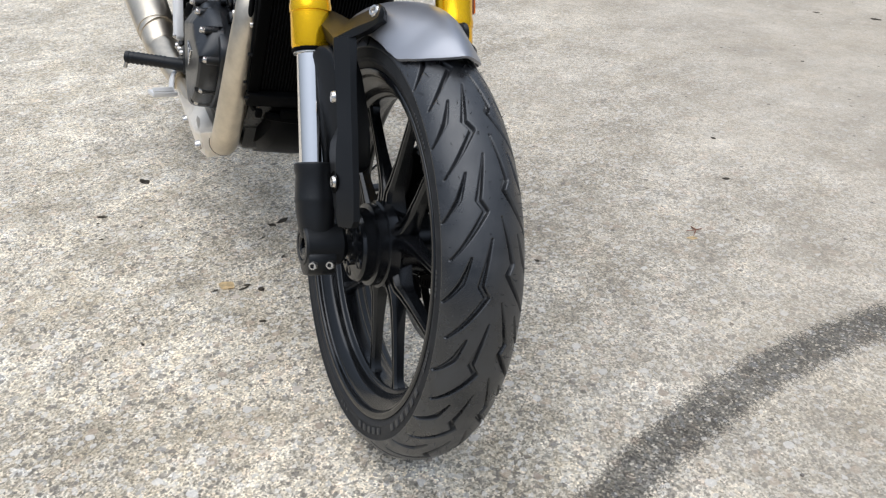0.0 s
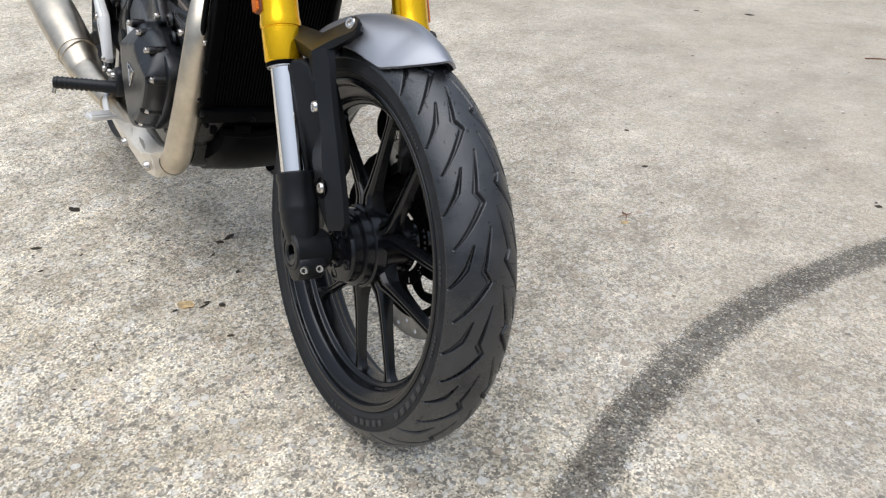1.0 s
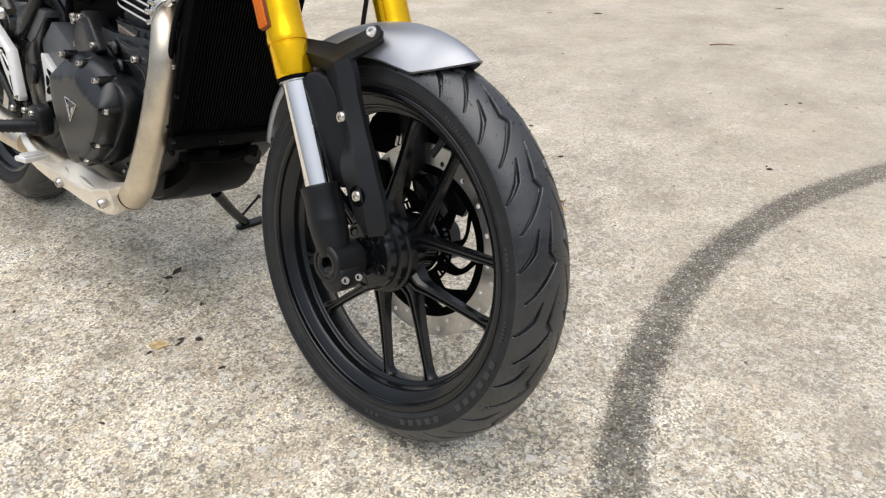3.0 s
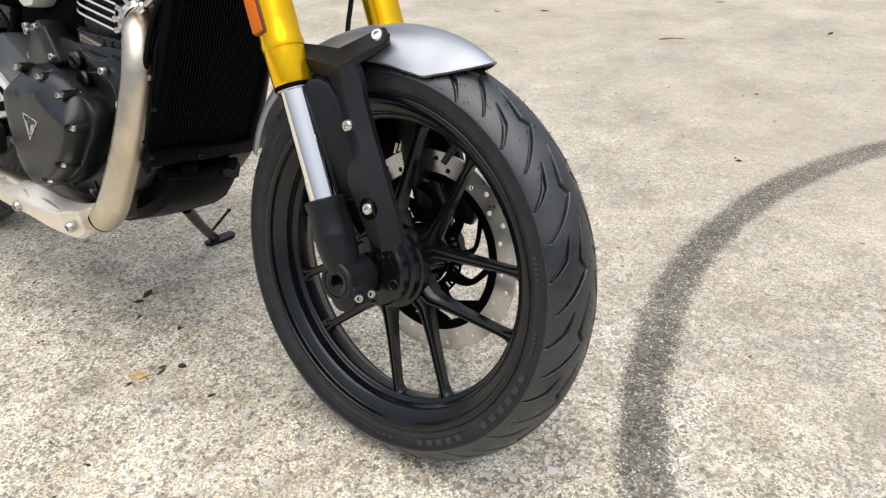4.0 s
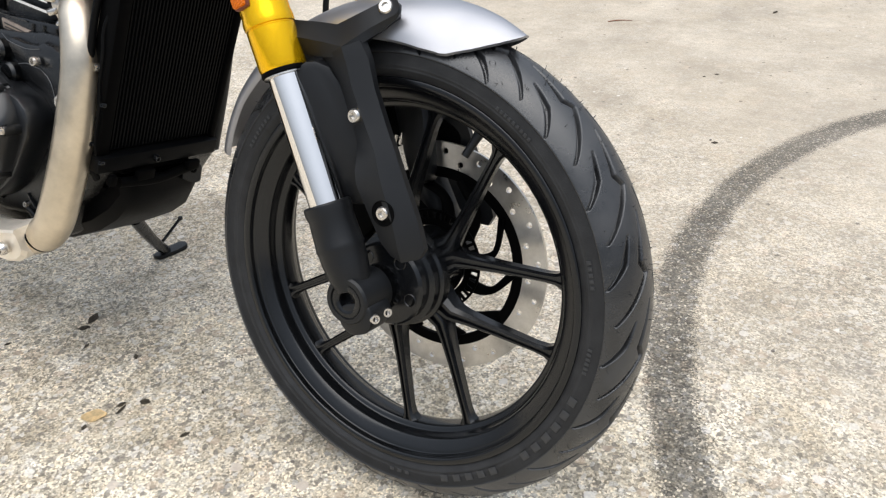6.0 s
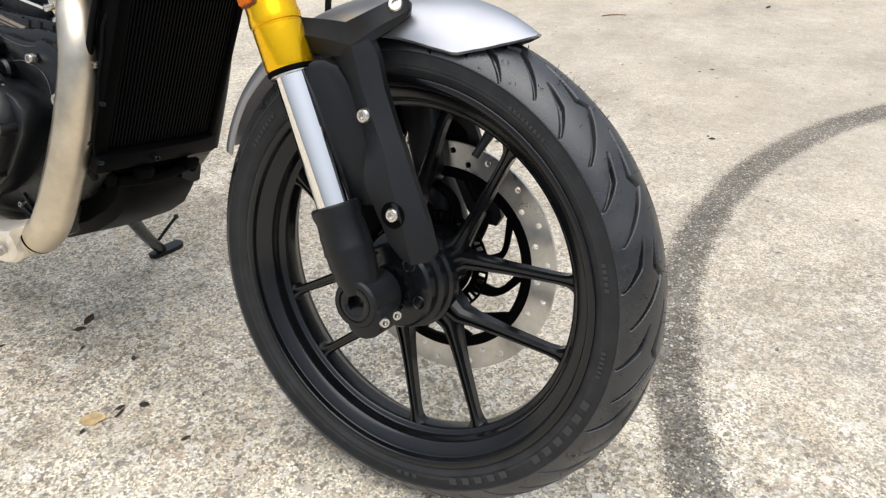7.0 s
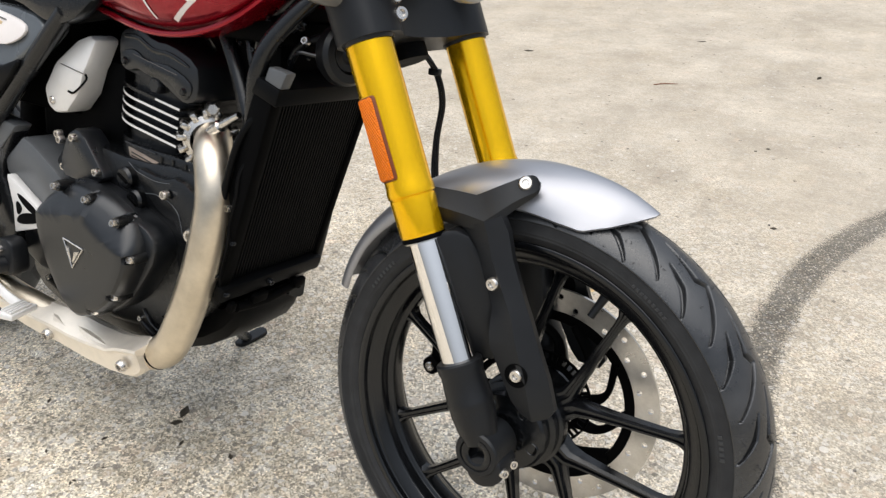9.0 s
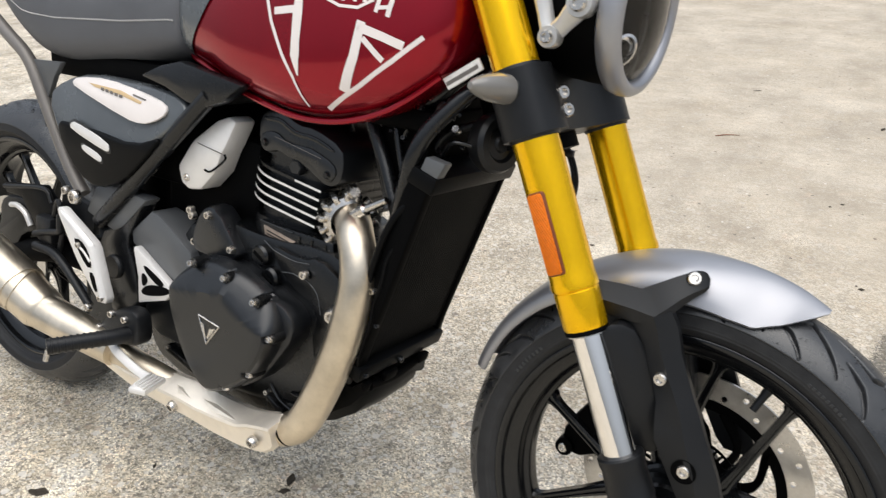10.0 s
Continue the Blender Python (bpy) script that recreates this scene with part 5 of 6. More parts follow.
part("cylinder", slab(0.066, 0.086, -0.06, 0.09), ENGINE_BLACK, engine)
FIN_SIDE = [(0.066, -0.0955), (0.027, -0.0960), (-0.024, -0.0960)] + [(-0.024 - 0.080 * math.sin(radians(a)), -0.016 - 0.080 * math.cos(radians(a))) for a in range(8, 96, 8)]


def fin_band(first, z0, z1, grow, deep):
    """A band along the near side of a fin and round its rear corner."""
    rings = []
    for i, (x, y) in enumerate(FIN_SIDE):
        if i == 0:
            x = first
        n = Vector((0, -1)) if x >= -0.024 else Vector((x + 0.024, y + 0.016)).normalized()
        o, q = Vector((x, y)) + n * grow, Vector((x, y)) - n * deep
        rings.append([CYL @ Vector((*p, z)) for p, z in ((o, z0), (o, z1), (q, z1), (q, z0))])
    return loft(rings)


for k in range(5):
    z = 0.0015 + 0.0133 * k
    rest = [(x, -y) for x, y in FIN_SIDE[::-1]]
    fin = part("cooling_fin", loft([[CYL @ Vector((x, y, h)) for x, y in FIN_SIDE + rest] for h in (z, z + 0.0042)]), ENGINE_BLACK, engine)
    # the machined edge; the top fin shows it at its front end alone
    if k < 4:
        part("fin_edge", fin_band(0.0655, z + 0.0004, z + 0.0038, 0.0006, 0.003), ALLOY, fin, "bright machined fin edge")
    else:
        part("fin_edge", box(0, 0, 0, 0.050, 0.004, 0.0034, 0.0006, CYL @ Matrix.Translation((0.041, -0.0945, z + 0.0020))), ALLOY, fin, "bright machined fin edge")
part("cylinder_base", slab(0.072, 0.094, -0.056, -0.018, 0.004), ENGINE_BLACK, engine)
foot_pts = [(-0.634, 0.246), (-0.490, 0.241), (-0.486, 0.186), (-0.510, 0.178), (-0.522, 0.206), (-0.566, 0.213), (-0.628, 0.208)]
cyl_foot = part("cylinder_foot", plate(foot_pts, -0.1035, -0.080, 0.004), ENGINE_BLACK, engine)
for x0, x1, z0, z1 in ((-0.552, -0.556, 0.238, 0.214), (-0.528, -0.533, 0.238, 0.208), (-0.503, -0.506, 0.236, 0.184)):
    part("foot_rib", tube([(x0, -0.1035, z0), (x1, -0.1035, z1)], 0.0028, 8, 1), ENGINE_BLACK, cyl_foot)
for z in (0.2455, 0.2065):
    part("foot_edge", tube([(-0.630, -0.1045, z), (-0.565, -0.1045, z - 0.006)], 0.0011, 6, 2), ENGINE, cyl_foot)
badge = part("cylinder_badge", plate([(-0.6225, 0.2400), (-0.6200, 0.2262), (-0.5695, 0.2180), (-0.5595, 0.2280)], -0.1060, -0.098, 0.0012), BRONZE, engine)
for k in range(2):
    part("badge_bar", plate([(-0.6150, 0.2345 - 0.0050 * k), (-0.5720, 0.2262 - 0.0035 * k), (-0.5720, 0.2245 - 0.0035 * k), (-0.6150, 0.2325 - 0.0050 * k)], -0.1066, -0.1050, 0.0), BLACK_INK, badge)
part("cylinder_head", slab(0.080, 0.092, 0.078, 0.125, 0.006), ENGINE_BLACK, engine)
hc = [(-0.645, 0.364), (-0.643, 0.394), (-0.628, 0.406), (-0.598, 0.4075), (-0.5694, 0.393), (-0.538, 0.393), (-0.487, 0.374), (-0.483, 0.347), (-0.490, 0.322), (-0.513, 0.316), (-0.534, 0.3265), (-0.5534, 0.337), (-0.5834, 0.344), (-0.606, 0.352), (-0.620, 0.346), (-0.638, 0.347)]
cam_cover = part("cam_cover", plate(hc, -0.098, 0.095, 0.004, 1), ENGINE, engine)
part("cover_ridge", plate([(-0.641, 0.370), (-0.622, 0.378), (-0.604, 0.377), (-0.587, 0.366), (-0.560, 0.366), (-0.535, 0.364), (-0.500, 0.351), (-0.493, 0.338), (-0.502, 0.326), (-0.520, 0.326), (-0.535, 0.341), (-0.560, 0.349), (-0.585, 0.346), (-0.602, 0.353), (-0.620, 0.348), (-0.636, 0.350)], -0.1008, -0.09, 0.0022, 1), ENGINE, cam_cover)
part("cover_seam", tube([(-0.6101, -0.1010, 0.3713), (-0.5655, -0.1010, 0.3627), (-0.5210, -0.1010, 0.3541)], 0.0005, 6, 4), GREY_TUBE, cam_cover)
part("cover_step", plate([(-0.632, 0.398), (-0.600, 0.3985), (-0.582, 0.3885), (-0.566, 0.383), (-0.538, 0.3835), (-0.500, 0.3700), (-0.500, 0.3640), (-0.540, 0.3765), (-0.568, 0.3760), (-0.588, 0.3830), (-0.602, 0.3915), (-0.632, 0.3910)], -0.1000, -0.09, 0.0015, 1), ENGINE_BLACK, cam_cover)
part("head_plug", revolve([(0, -0.008), (0.010, -0.008), (0.0125, -0.004), (0.0125, 0.02), (0, 0.02)], 6, (-0.571, -0.092, 0.3335)), ENGINE, cam_cover)
for x, z in ((-0.6283, 0.3604), (-0.5095, 0.3335)):
    part("cover_stud", revolve([(0, -0.006), (0.004, -0.006), (0.0055, -0.002), (0.010, -0.001), (0.0115, 0.006), (0.0115, 0.03), (0, 0.03)], 28, (x, -0.099, z)), ENGINE_BLACK, cam_cover)
# pale gasket lines where the castings meet
part("gasket_line", tube([(-0.612, -0.1135, 0.220), (-0.596, -0.118, 0.2155), (-0.583, -0.1225, 0.2135), (-0.558, -0.1225, 0.2085), (-0.538, -0.1225, 0.2070), (-0.515, -0.1225, 0.2095)], 0.0005, 6, 3), CAST_GREY, engine)
part("gasket_line", tube([(-0.566, -0.1225, 0.1850), (-0.545, -0.1225, 0.1880), (-0.530, -0.1225, 0.1850), (-0.516, -0.1225, 0.1830), (-0.498, -0.1225, 0.1690), (-0.490, -0.1225, 0.1410)], 0.0005, 6, 3), CAST_GREY, engine)
# gearbox cover and rear case
part("gearbox_cover", plate([(-0.906, 0.172), (-0.853, 0.216), (-0.836, 0.212), (-0.810, 0.198), (-0.758, 0.167), (-0.742, 0.120), (-0.742, 0.080), (-0.782, 0.085), (-0.801, 0.111), (-0.904, 0.150)], -0.128, -0.06, 0.005), CAST_GREY, engine)
part("gearbox_base", plate([(-0.895, 0.150), (-0.760, 0.150), (-0.720, 0.040), (-0.740, -0.005), (-0.885, -0.005), (-0.900, 0.060)], -0.118, -0.05, 0.008, 1), ENGINE, engine)

# injector cover: silver casting above the gearbox
thr = part("throttle_cover", plate([(-0.795, 0.300), (-0.788, 0.274), (-0.770, 0.266), (-0.742, 0.271), (-0.712, 0.300), (-0.690, 0.345), (-0.678, 0.382), (-0.694, 0.388), (-0.720, 0.378), (-0.760, 0.345)], -0.122, -0.080, 0.006, 0, segments=2), ALLOY, bike, "silver cast throttle-body cover", fold=(0.0, 0.338, 0.24))
# dark lines laid on the face give the shade of a groove and crease
part("cover_groove", tube([(-0.688, -0.1232, 0.334), (-0.687, -0.1232, 0.326), (-0.717, -0.1232, 0.304), (-0.731, -0.1232, 0.304)], 0.0016, 8, 3), DARK, thr)
part("cover_groove", tube([(-0.746, -0.1228, 0.342), (-0.715, -0.1228, 0.337), (-0.694, -0.1228, 0.334)], 0.0008, 8, 3), GREY_TUBE, thr)
bolt("cover_bolt", (-0.772, -0.1225, 0.285), (0, -1, 0), 0.006, thr, depth=0.003)

# dark works behind the covers
part("coolant_tank", box(-0.415, 0.01, 0.395, 0.09, 0.15, 0.13, 0.02), DARK, bike)
part("steering_head", tube([(-0.275, 0.0, 0.40), (-0.36, 0.0, 0.60)], 0.035, 20, 1), DARK, bike)
part("wiring_loom", box(-0.770, 0, 0.275, 0.22, 0.16, 0.16, 0.02), DARK, bike)
part("intake", tube([(-0.80, 0.0, 0.34), (-0.62, 0.0, 0.36)], 0.05, 20, 2), DARK, bike)
part("seat_tray", box(-0.96, 0, 0.425, 0.36, 0.235, 0.045, 0.01), DARK, bike)
part("tank_tray", box(-0.56, 0, 0.425, 0.42, 0.17, 0.03, 0.01), DARK, bike)
part("starter_motor", tube([(-0.74, -0.10, -0.01), (-0.66, -0.10, 0.0)], 0.028, 20, 2), ENGINE_BLACK, bike)
part("coolant_hose", tube([(-0.430, -0.058, 0.425), (-0.393, -0.062, 0.440), (-0.360, -0.066, 0.458), (-0.325, -0.060, 0.490)], 0.0085, 14, 6), DARK_SATIN, bike)
part("wiring_hose", tube([(-0.375, -0.045, 0.385), (-0.352, -0.050, 0.410), (-0.325, -0.045, 0.424), (-0.300, -0.030, 0.432)], 0.005, 12, 6), PLASTIC, bike)
for x, y, z in ((-0.392, -0.072, 0.446), (-0.372, -0.074, 0.456), (-0.338, -0.055, 0.418)):
    bolt("hose_clip", (x, y, z), (0.2, -1, 0.3), 0.0055, bike)
part("wiring_plug", box(-0.352, -0.060, 0.432, 0.020, 0.014, 0.012, 0.002, Matrix.Rotation(-0.5, 4, "Y")), PLASTIC, bike)
loom = random.Random(31)
for k in range(9):
    x0, z0 = -0.300 - 0.020 * k, loom.uniform(0.405, 0.450)
    y0 = loom.uniform(-0.085, -0.035)
    part("cable", tube([(x0, y0, z0), (x0 - 0.022, y0 - 0.010, z0 + loom.uniform(-0.012, 0.020)), (x0 - 0.045, y0 + loom.uniform(-0.01, 0.01), z0 + loom.uniform(-0.030, 0.015)), (x0 - 0.060, y0 + 0.02, z0 - loom.uniform(0.01, 0.05))], loom.uniform(0.0022, 0.0042), 8, 5), DARK_SATIN, bike)
for k in range(7):
    bolt("cable_clip", (-0.315 - 0.020 * k, loom.uniform(-0.092, -0.070), loom.uniform(0.395, 0.455)), (0.3, -1, 0.4), loom.uniform(0.0022, 0.0032), bike, mat=DARK_SATIN, depth=0.004)
part("loom_sleeve", tube([(-0.4635, -0.072, 0.412), (-0.440, -0.074, 0.365), (-0.4193, -0.076, 0.312)], 0.0075, 14, 5), DARK_SATIN, bike)
part("loom_sleeve", tube([(-0.4250, -0.066, 0.425), (-0.4193, -0.070, 0.400), (-0.4021, -0.074, 0.350)], 0.0045, 12, 5), DARK_SATIN, bike)
# ---- frame tubes
frame_ob = part("frame", tube([(-0.255, -0.03, 0.52), (-0.30, -0.075, 0.478), (-0.342, -0.105, 0.424), (-0.360, -0.114, 0.385), (-0.373, -0.108, 0.345), (-0.398, -0.088, 0.285), (-0.430, -0.080, 0.16), (-0.450, -0.075, 0.06)], 0.0108, 18, 8), DARK_SATIN, bike, "black tubular steel frame")
part("frame_tube", tube([(-0.255, 0.03, 0.52), (-0.30, 0.075, 0.478), (-0.345, 0.098, 0.425), (-0.378, 0.105, 0.360), (-0.402, 0.105, 0.28), (-0.425, 0.105, 0.16), (-0.445, 0.10, 0.06)], 0.0120, 18, 8), PLASTIC, frame_ob)
for side in (-1, 1):
    part("frame_tube", tube([(-0.50, 0.06 * side, 0.46), (-0.448, 0.070 * side, 0.385), (-0.395, 0.085 * side, 0.290)], 0.0095, 16, 6), DARK_SATIN, frame_ob)
    part("frame_tube", tube([(-0.30, 0.05 * side, 0.50), (-0.5, 0.08 * side, 0.46), (-0.72, 0.11 * side, 0.415)], 0.0150, 16, 6), DARK, frame_ob)
    part("frame_tube", tube([(-0.700, 0.138 * side, 0.418), (-0.727, 0.138 * side, 0.395), (-0.800, 0.138 * side, 0.330), (-0.905, 0.138 * side, 0.236), (-0.975, 0.138 * side, 0.174)], 0.0135, 18, 6), DARK_SATIN, frame_ob)
    part("frame_gusset", plate([(-0.850, 0.430), (-0.800, 0.450), (-0.757, 0.460), (-0.626, 0.440), (-0.668, 0.412), (-0.706, 0.399), (-0.743, 0.403), (-0.790, 0.419)], (-0.148 if side < 0 else 0.125), (-0.125 if side < 0 else 0.148), 0.005), DARK_SATIN, frame_ob)
    y0, y1 = (-0.136, -0.105) if side < 0 else (0.105, 0.136)
    part("frame_plate", plate([(-1.020, 0.182), (-0.990, 0.231), (-0.924, 0.243), (-0.853, 0.234), (-0.917, 0.176), (-0.943, 0.163)], y0, y1, 0.005), CAST_GREY, frame_ob, "grey painted frame casting")
    part("pivot_plate", plate([(-0.863, 0.226), (-0.878, 0.208), (-0.915, 0.148), (-0.891, 0.115), (-0.883, 0.045), (-0.890, 0.010), (-0.955, 0.010), (-0.968, 0.053), (-0.990, 0.090), (-0.985, 0.150), (-0.940, 0.172), (-0.900, 0.197)], y0 + 0.003, y1, 0.006, 1), DARK_SATIN, frame_ob)
    part("pivot_cap", revolve([(0, -0.004 * -side), (0.018, -0.004 * -side), (0.021, 0.0), (0.021, 0.02 * -side), (0, 0.02 * -side)], 32, (-0.945, 0.136 * side, 0.100)), PLASTIC, frame_ob)
    part("subframe_tube", tube([(-1.31, 0.135 * side, 0.505), (-1.225, 0.140 * side, 0.461), (-1.158, 0.142 * side, 0.422), (-1.109, 0.143 * side, 0.350), (-1.053, 0.143 * side, 0.262), (-1.012, 0.143 * side, 0.215)], 0.0112, 18, 6), GREY_TUBE, frame_ob, "grey-brown painted subframe tube")
part("tube_gusset", plate([(-1.150, 0.424), (-1.062, 0.428), (-1.085, 0.402), (-1.108, 0.362)], -0.142, -0.132, 0.002), CAST_GREY, frame_ob)
bolt("frame_bolt", (-1.010, -0.158, 0.212), (0, -1, 0), 0.013, frame_ob, depth=0.009)
bolt("frame_bolt", (-1.048, -0.150, 0.215), (0, -1, 0), 0.008, frame_ob, depth=0.008)
part("label_sticker", plate([(-0.334, 0.482), (-0.288, 0.511), (-0.280, 0.499), (-0.325, 0.470)], -0.104, -0.101, 0.0005), LABEL, frame_ob, "pale printed label")
for k in range(3):
    f0 = 0.2 + 0.3 * k
    part("label_bar", plate([(-0.328 + 0.044 * f0 - 0.010, 0.4795 + 0.0275 * f0 - 0.007), (-0.328 + 0.044 * f0 + 0.004, 0.4795 + 0.0275 * f0 + 0.002), (-0.328 + 0.044 * f0 + 0.0065, 0.4795 + 0.0275 * f0 - 0.002), (-0.328 + 0.044 * f0 - 0.0075, 0.4795 + 0.0275 * f0 - 0.011)], -0.1044, -0.1040, 0.0), GREY_TUBE, frame_ob)

# ---- tank
TANK = [  # x, bottom, top, half width, height of the widest line
    (-0.300, 0.545, 0.600, 0.070, 0.57), (-0.308, 0.515, 0.640, 0.105, 0.565), (-0.328, 0.485, 0.675, 0.130, 0.55), (-0.376, 0.445, 0.700, 0.147, 0.53), (-0.420, 0.422, 0.710, 0.153, 0.52), (-0.480, 0.406, 0.712, 0.156, 0.51),
    (-0.556, 0.404, 0.705, 0.155, 0.50), (-0.655, 0.422, 0.680, 0.147, 0.505), (-0.730, 0.444, 0.645, 0.135, 0.52), (-0.790, 0.462, 0.610, 0.122, 0.53), (-0.806, 0.475, 0.580, 0.100, 0.535)]


def tank():
    st = smooth_rows(TANK)
    rings = []
    xs = np.concatenate([np.linspace(-0.806, -0.790, 4), np.linspace(-0.77, -0.36, 30), np.linspace(-0.345, -0.300, 14)])
    for x in xs:
        zb, zt, hw, zm = (float(np.interp(x, st[:, 0], st[:, k])) for k in (1, 2, 3, 4))
        ring = []
        for k in range(48):
            a = 2 * math.pi * k / 48
            c, s = math.cos(a), math.sin(a)
            y = hw * math.copysign(abs(c) ** (0.62 if s > 0 else 0.42), c)
            z = zm + ((zt - zm) * abs(s) ** 0.9 if s > 0 else -(zm - zb) * abs(s) ** 0.75)
            ring.append((float(x), y, z))
        rings.append(ring)
    return part("fuel_tank", loft(rings), RED, bike, "deep red fuel tank with white graphic stripes", sharp=60)


tank_ob = tank()
st_rows = smooth_rows(TANK)
for side in (-1, 1):
    lip = []
    for x in np.linspace(-0.795, -0.335, 24):
        zb, hw = float(np.interp(x, st_rows[:, 0], st_rows[:, 1])), float(np.interp(x, st_rows[:, 0], st_rows[:, 3]))
        lip.append((float(x), side * hw * 0.80, zb + 0.0055))
    part("tank_seam", tube(lip, 0.0042, 8, 2, flat=1.0), RED, tank_ob)
bpy.context.view_layer.update()


def decal(name, quad, mat, target, parent, lift=0.0008, nu=14, nv=4, side=-1):
    """A thin film laid on the target: a quad given in side view, wrapped on from outside."""
    bm = bmesh.new()
    rows = []
    for i in range(nu + 1):
        u = i / nu
        row = []
        for j in range(nv + 1):
            v = j / nv
            p0 = (1 - u) * Vector(quad[0]) + u * Vector(quad[1])
            p1 = (1 - u) * Vector(quad[3]) + u * Vector(quad[2])
            p = (1 - v) * p0 + v * p1
            hit, at, nrm, _ = target.ray_cast(Vector((p.x, side * 1.0, p.y)), Vector((0, -side, 0)))
            row.append(bm.verts.new(at + nrm * lift if hit else Vector((p.x, side * 0.1, p.y))))
        rows.append(row)
    for a, b in zip(rows, rows[1:]):
        for j in range(nv):
            bm.faces.new((a[j], a[j + 1], b[j + 1], b[j]))
    return part(name, bm, mat, parent)


def stroke(p, q, w0, w1=None):
    p, q = Vector(p), Vector(q)
    d = (q - p).normalized()
    n = Vector((-d.y, d.x))
    w1 = w0 if w1 is None else w1
    return [p + n * w0, q + n * w1, q - n * w1, p - n * w0]


def ribbon(name, pts, widths):
    """A stripe of changing width along a line of points in side view."""
    for k in range(len(pts) - 1):
        p, q = Vector(pts[k]), Vector(pts[k + 1])
        d = (q - p).normalized() * 0.0012
        decal(name, stroke(p - d, q + d, widths[k], widths[k + 1]), WHITE, tank_ob, tank_ob, lift=0.0008 + 0.0001 * k, nu=8, nv=3)


ribbon("white_stripe", [(-0.4225, 0.5375), (-0.431, 0.498), (-0.448, 0.455)], [0.0062, 0.0064, 0.0070])
ribbon("white_stripe", [(-0.4265, 0.5320), (-0.392, 0.5235), (-0.367, 0.5155)], [0.0055, 0.0052, 0.0052])
ribbon("white_stripe", [(-0.4185, 0.5190), (-0.392, 0.497)], [0.0036, 0.0036])
ribbon("white_stripe", [(-0.481, 0.4287), (-0.425, 0.464), (-0.380, 0.497), (-0.3444, 0.5267)], [0.0026, 0.0027, 0.0027, 0.0027])
ribbon("white_stripe", [(-0.5787, 0.556), (-0.568, 0.528), (-0.547, 0.490), (-0.5283, 0.463), (-0.5133, 0.4286)], [0.0026, 0.0027, 0.0026, 0.0022, 0.0016])
ribbon("white_stripe", [(-0.5219, 0.5600), (-0.5219, 0.541), (-0.5235, 0.509), (-0.5237, 0.4896), (-0.5195, 0.467)], [0.0065, 0.0080, 0.0072, 0.0075, 0.0012])
ribbon("white_stripe", [(-0.5623, 0.541), (-0.528, 0.5456)], [0.0046, 0.0046])
# part of an emblem: a ring and the feet of letters, as plain shapes
ribbon("emblem_arc", [(-0.485, 0.5675), (-0.4752, 0.5600), (-0.456, 0.5539), (-0.429, 0.5534), (-0.4089, 0.5628), (-0.404, 0.5700)], [0.0018] * 6)
for x in (-0.452, -0.434, -0.420):
    ribbon("emblem_bar", [(x + 0.001, 0.576), (x, 0.561)], [0.0026, 0.0026])
ribbon("emblem_bar", [(-0.399, 0.5685), (-0.4035, 0.5510)], [0.0027, 0.0027])
ribbon("emblem_bar", [(-0.3826, 0.5690), (-0.3875, 0.5470)], [0.0030, 0.0030])
ribbon("emblem_bar", [(-0.402, 0.5550), (-0.384, 0.5570)], [0.0022, 0.0022])
# grey panel between tank and seat
part("tank_panel", plate([(-0.775, 0.50), (-0.735, 0.60), (-0.77, 0.63), (-0.810, 0.58), (-0.800, 0.485), (-0.790, 0.472)], -0.118, 0.118, 0.010, 1), GREY, bike)

for quad in ([(-0.803, 0.600), (-0.662, 0.600), (-0.701, 0.546), (-0.803, 0.546)], [(-0.803, 0.546), (-0.701, 0.546), (-0.748, 0.490), (-0.803, 0.490)], [(-0.803, 0.490), (-0.748, 0.490), (-0.765, 0.468), (-0.803, 0.478)]):
    decal("panel_skin", quad, GREY, tank_ob, tank_ob, lift=0.0025, nu=10, nv=6)

# ---- seat
SEAT = [(-0.780, 0.468, 0.560, 0.118), (-0.788, 0.460, 0.575, 0.132), (-0.86, 0.446, 0.575, 0.138), (-0.95, 0.436, 0.570, 0.145), (-1.06, 0.424, 0.568, 0.150), (-1.13, 0.430, 0.575, 0.150), (-1.20, 0.465, 0.60, 0.145), (-1.28, 0.505, 0.64, 0.13), (-1.42, 0.555, 0.66, 0.115), (-1.55, 0.590, 0.66, 0.09)]


def seat():
    st = smooth_rows(SEAT)
    rings = []
    for x in np.concatenate([np.linspace(-1.55, -0.80, 44), np.linspace(-0.795, -0.780, 5)]):
        zb, zt, hw = (float(np.interp(x, st[:, 0], st[:, k])) for k in (1, 2, 3))
        ring = []
        for k in range(40):
            a = 2 * math.pi * k / 40
            c, s = math.cos(a), math.sin(a)
            y = hw * math.copysign(abs(c) ** 0.5, c)
            zm = (zb + zt) / 2
            ring.append((float(x), y, zm + (zt - zm) * math.copysign(abs(s) ** 0.55, s)))
        rings.append(ring)
    return part("seat", loft(rings), VINYL, bike, "charcoal vinyl saddle with pale stitching", sharp=60)


seat_ob = seat()
STITCH = [(-0.80, 0.514), (-0.90, 0.505), (-1.06, 0.498), (-1.13, 0.5005), (-1.16, 0.504), (-1.205, 0.520), (-1.26, 0.545)]
for k in range(76):
    x0 = -0.791 - 0.0060 * k
    z0 = float(np.interp(-x0, [-p[0] for p in STITCH], [p[1] for p in STITCH]))
    hit, at, nrm, _ = seat_ob.ray_cast(Vector((x0, -1, z0)), Vector((0, 1, 0)))
    if hit:
        part("stitch", tube([at + Vector((0.002, 0, -0.0008)) + nrm * 0.0006, at + Vector((-0.002, 0, 0.0008)) + nrm * 0.0006], 0.0009, 5, 1), THREAD, seat_ob)

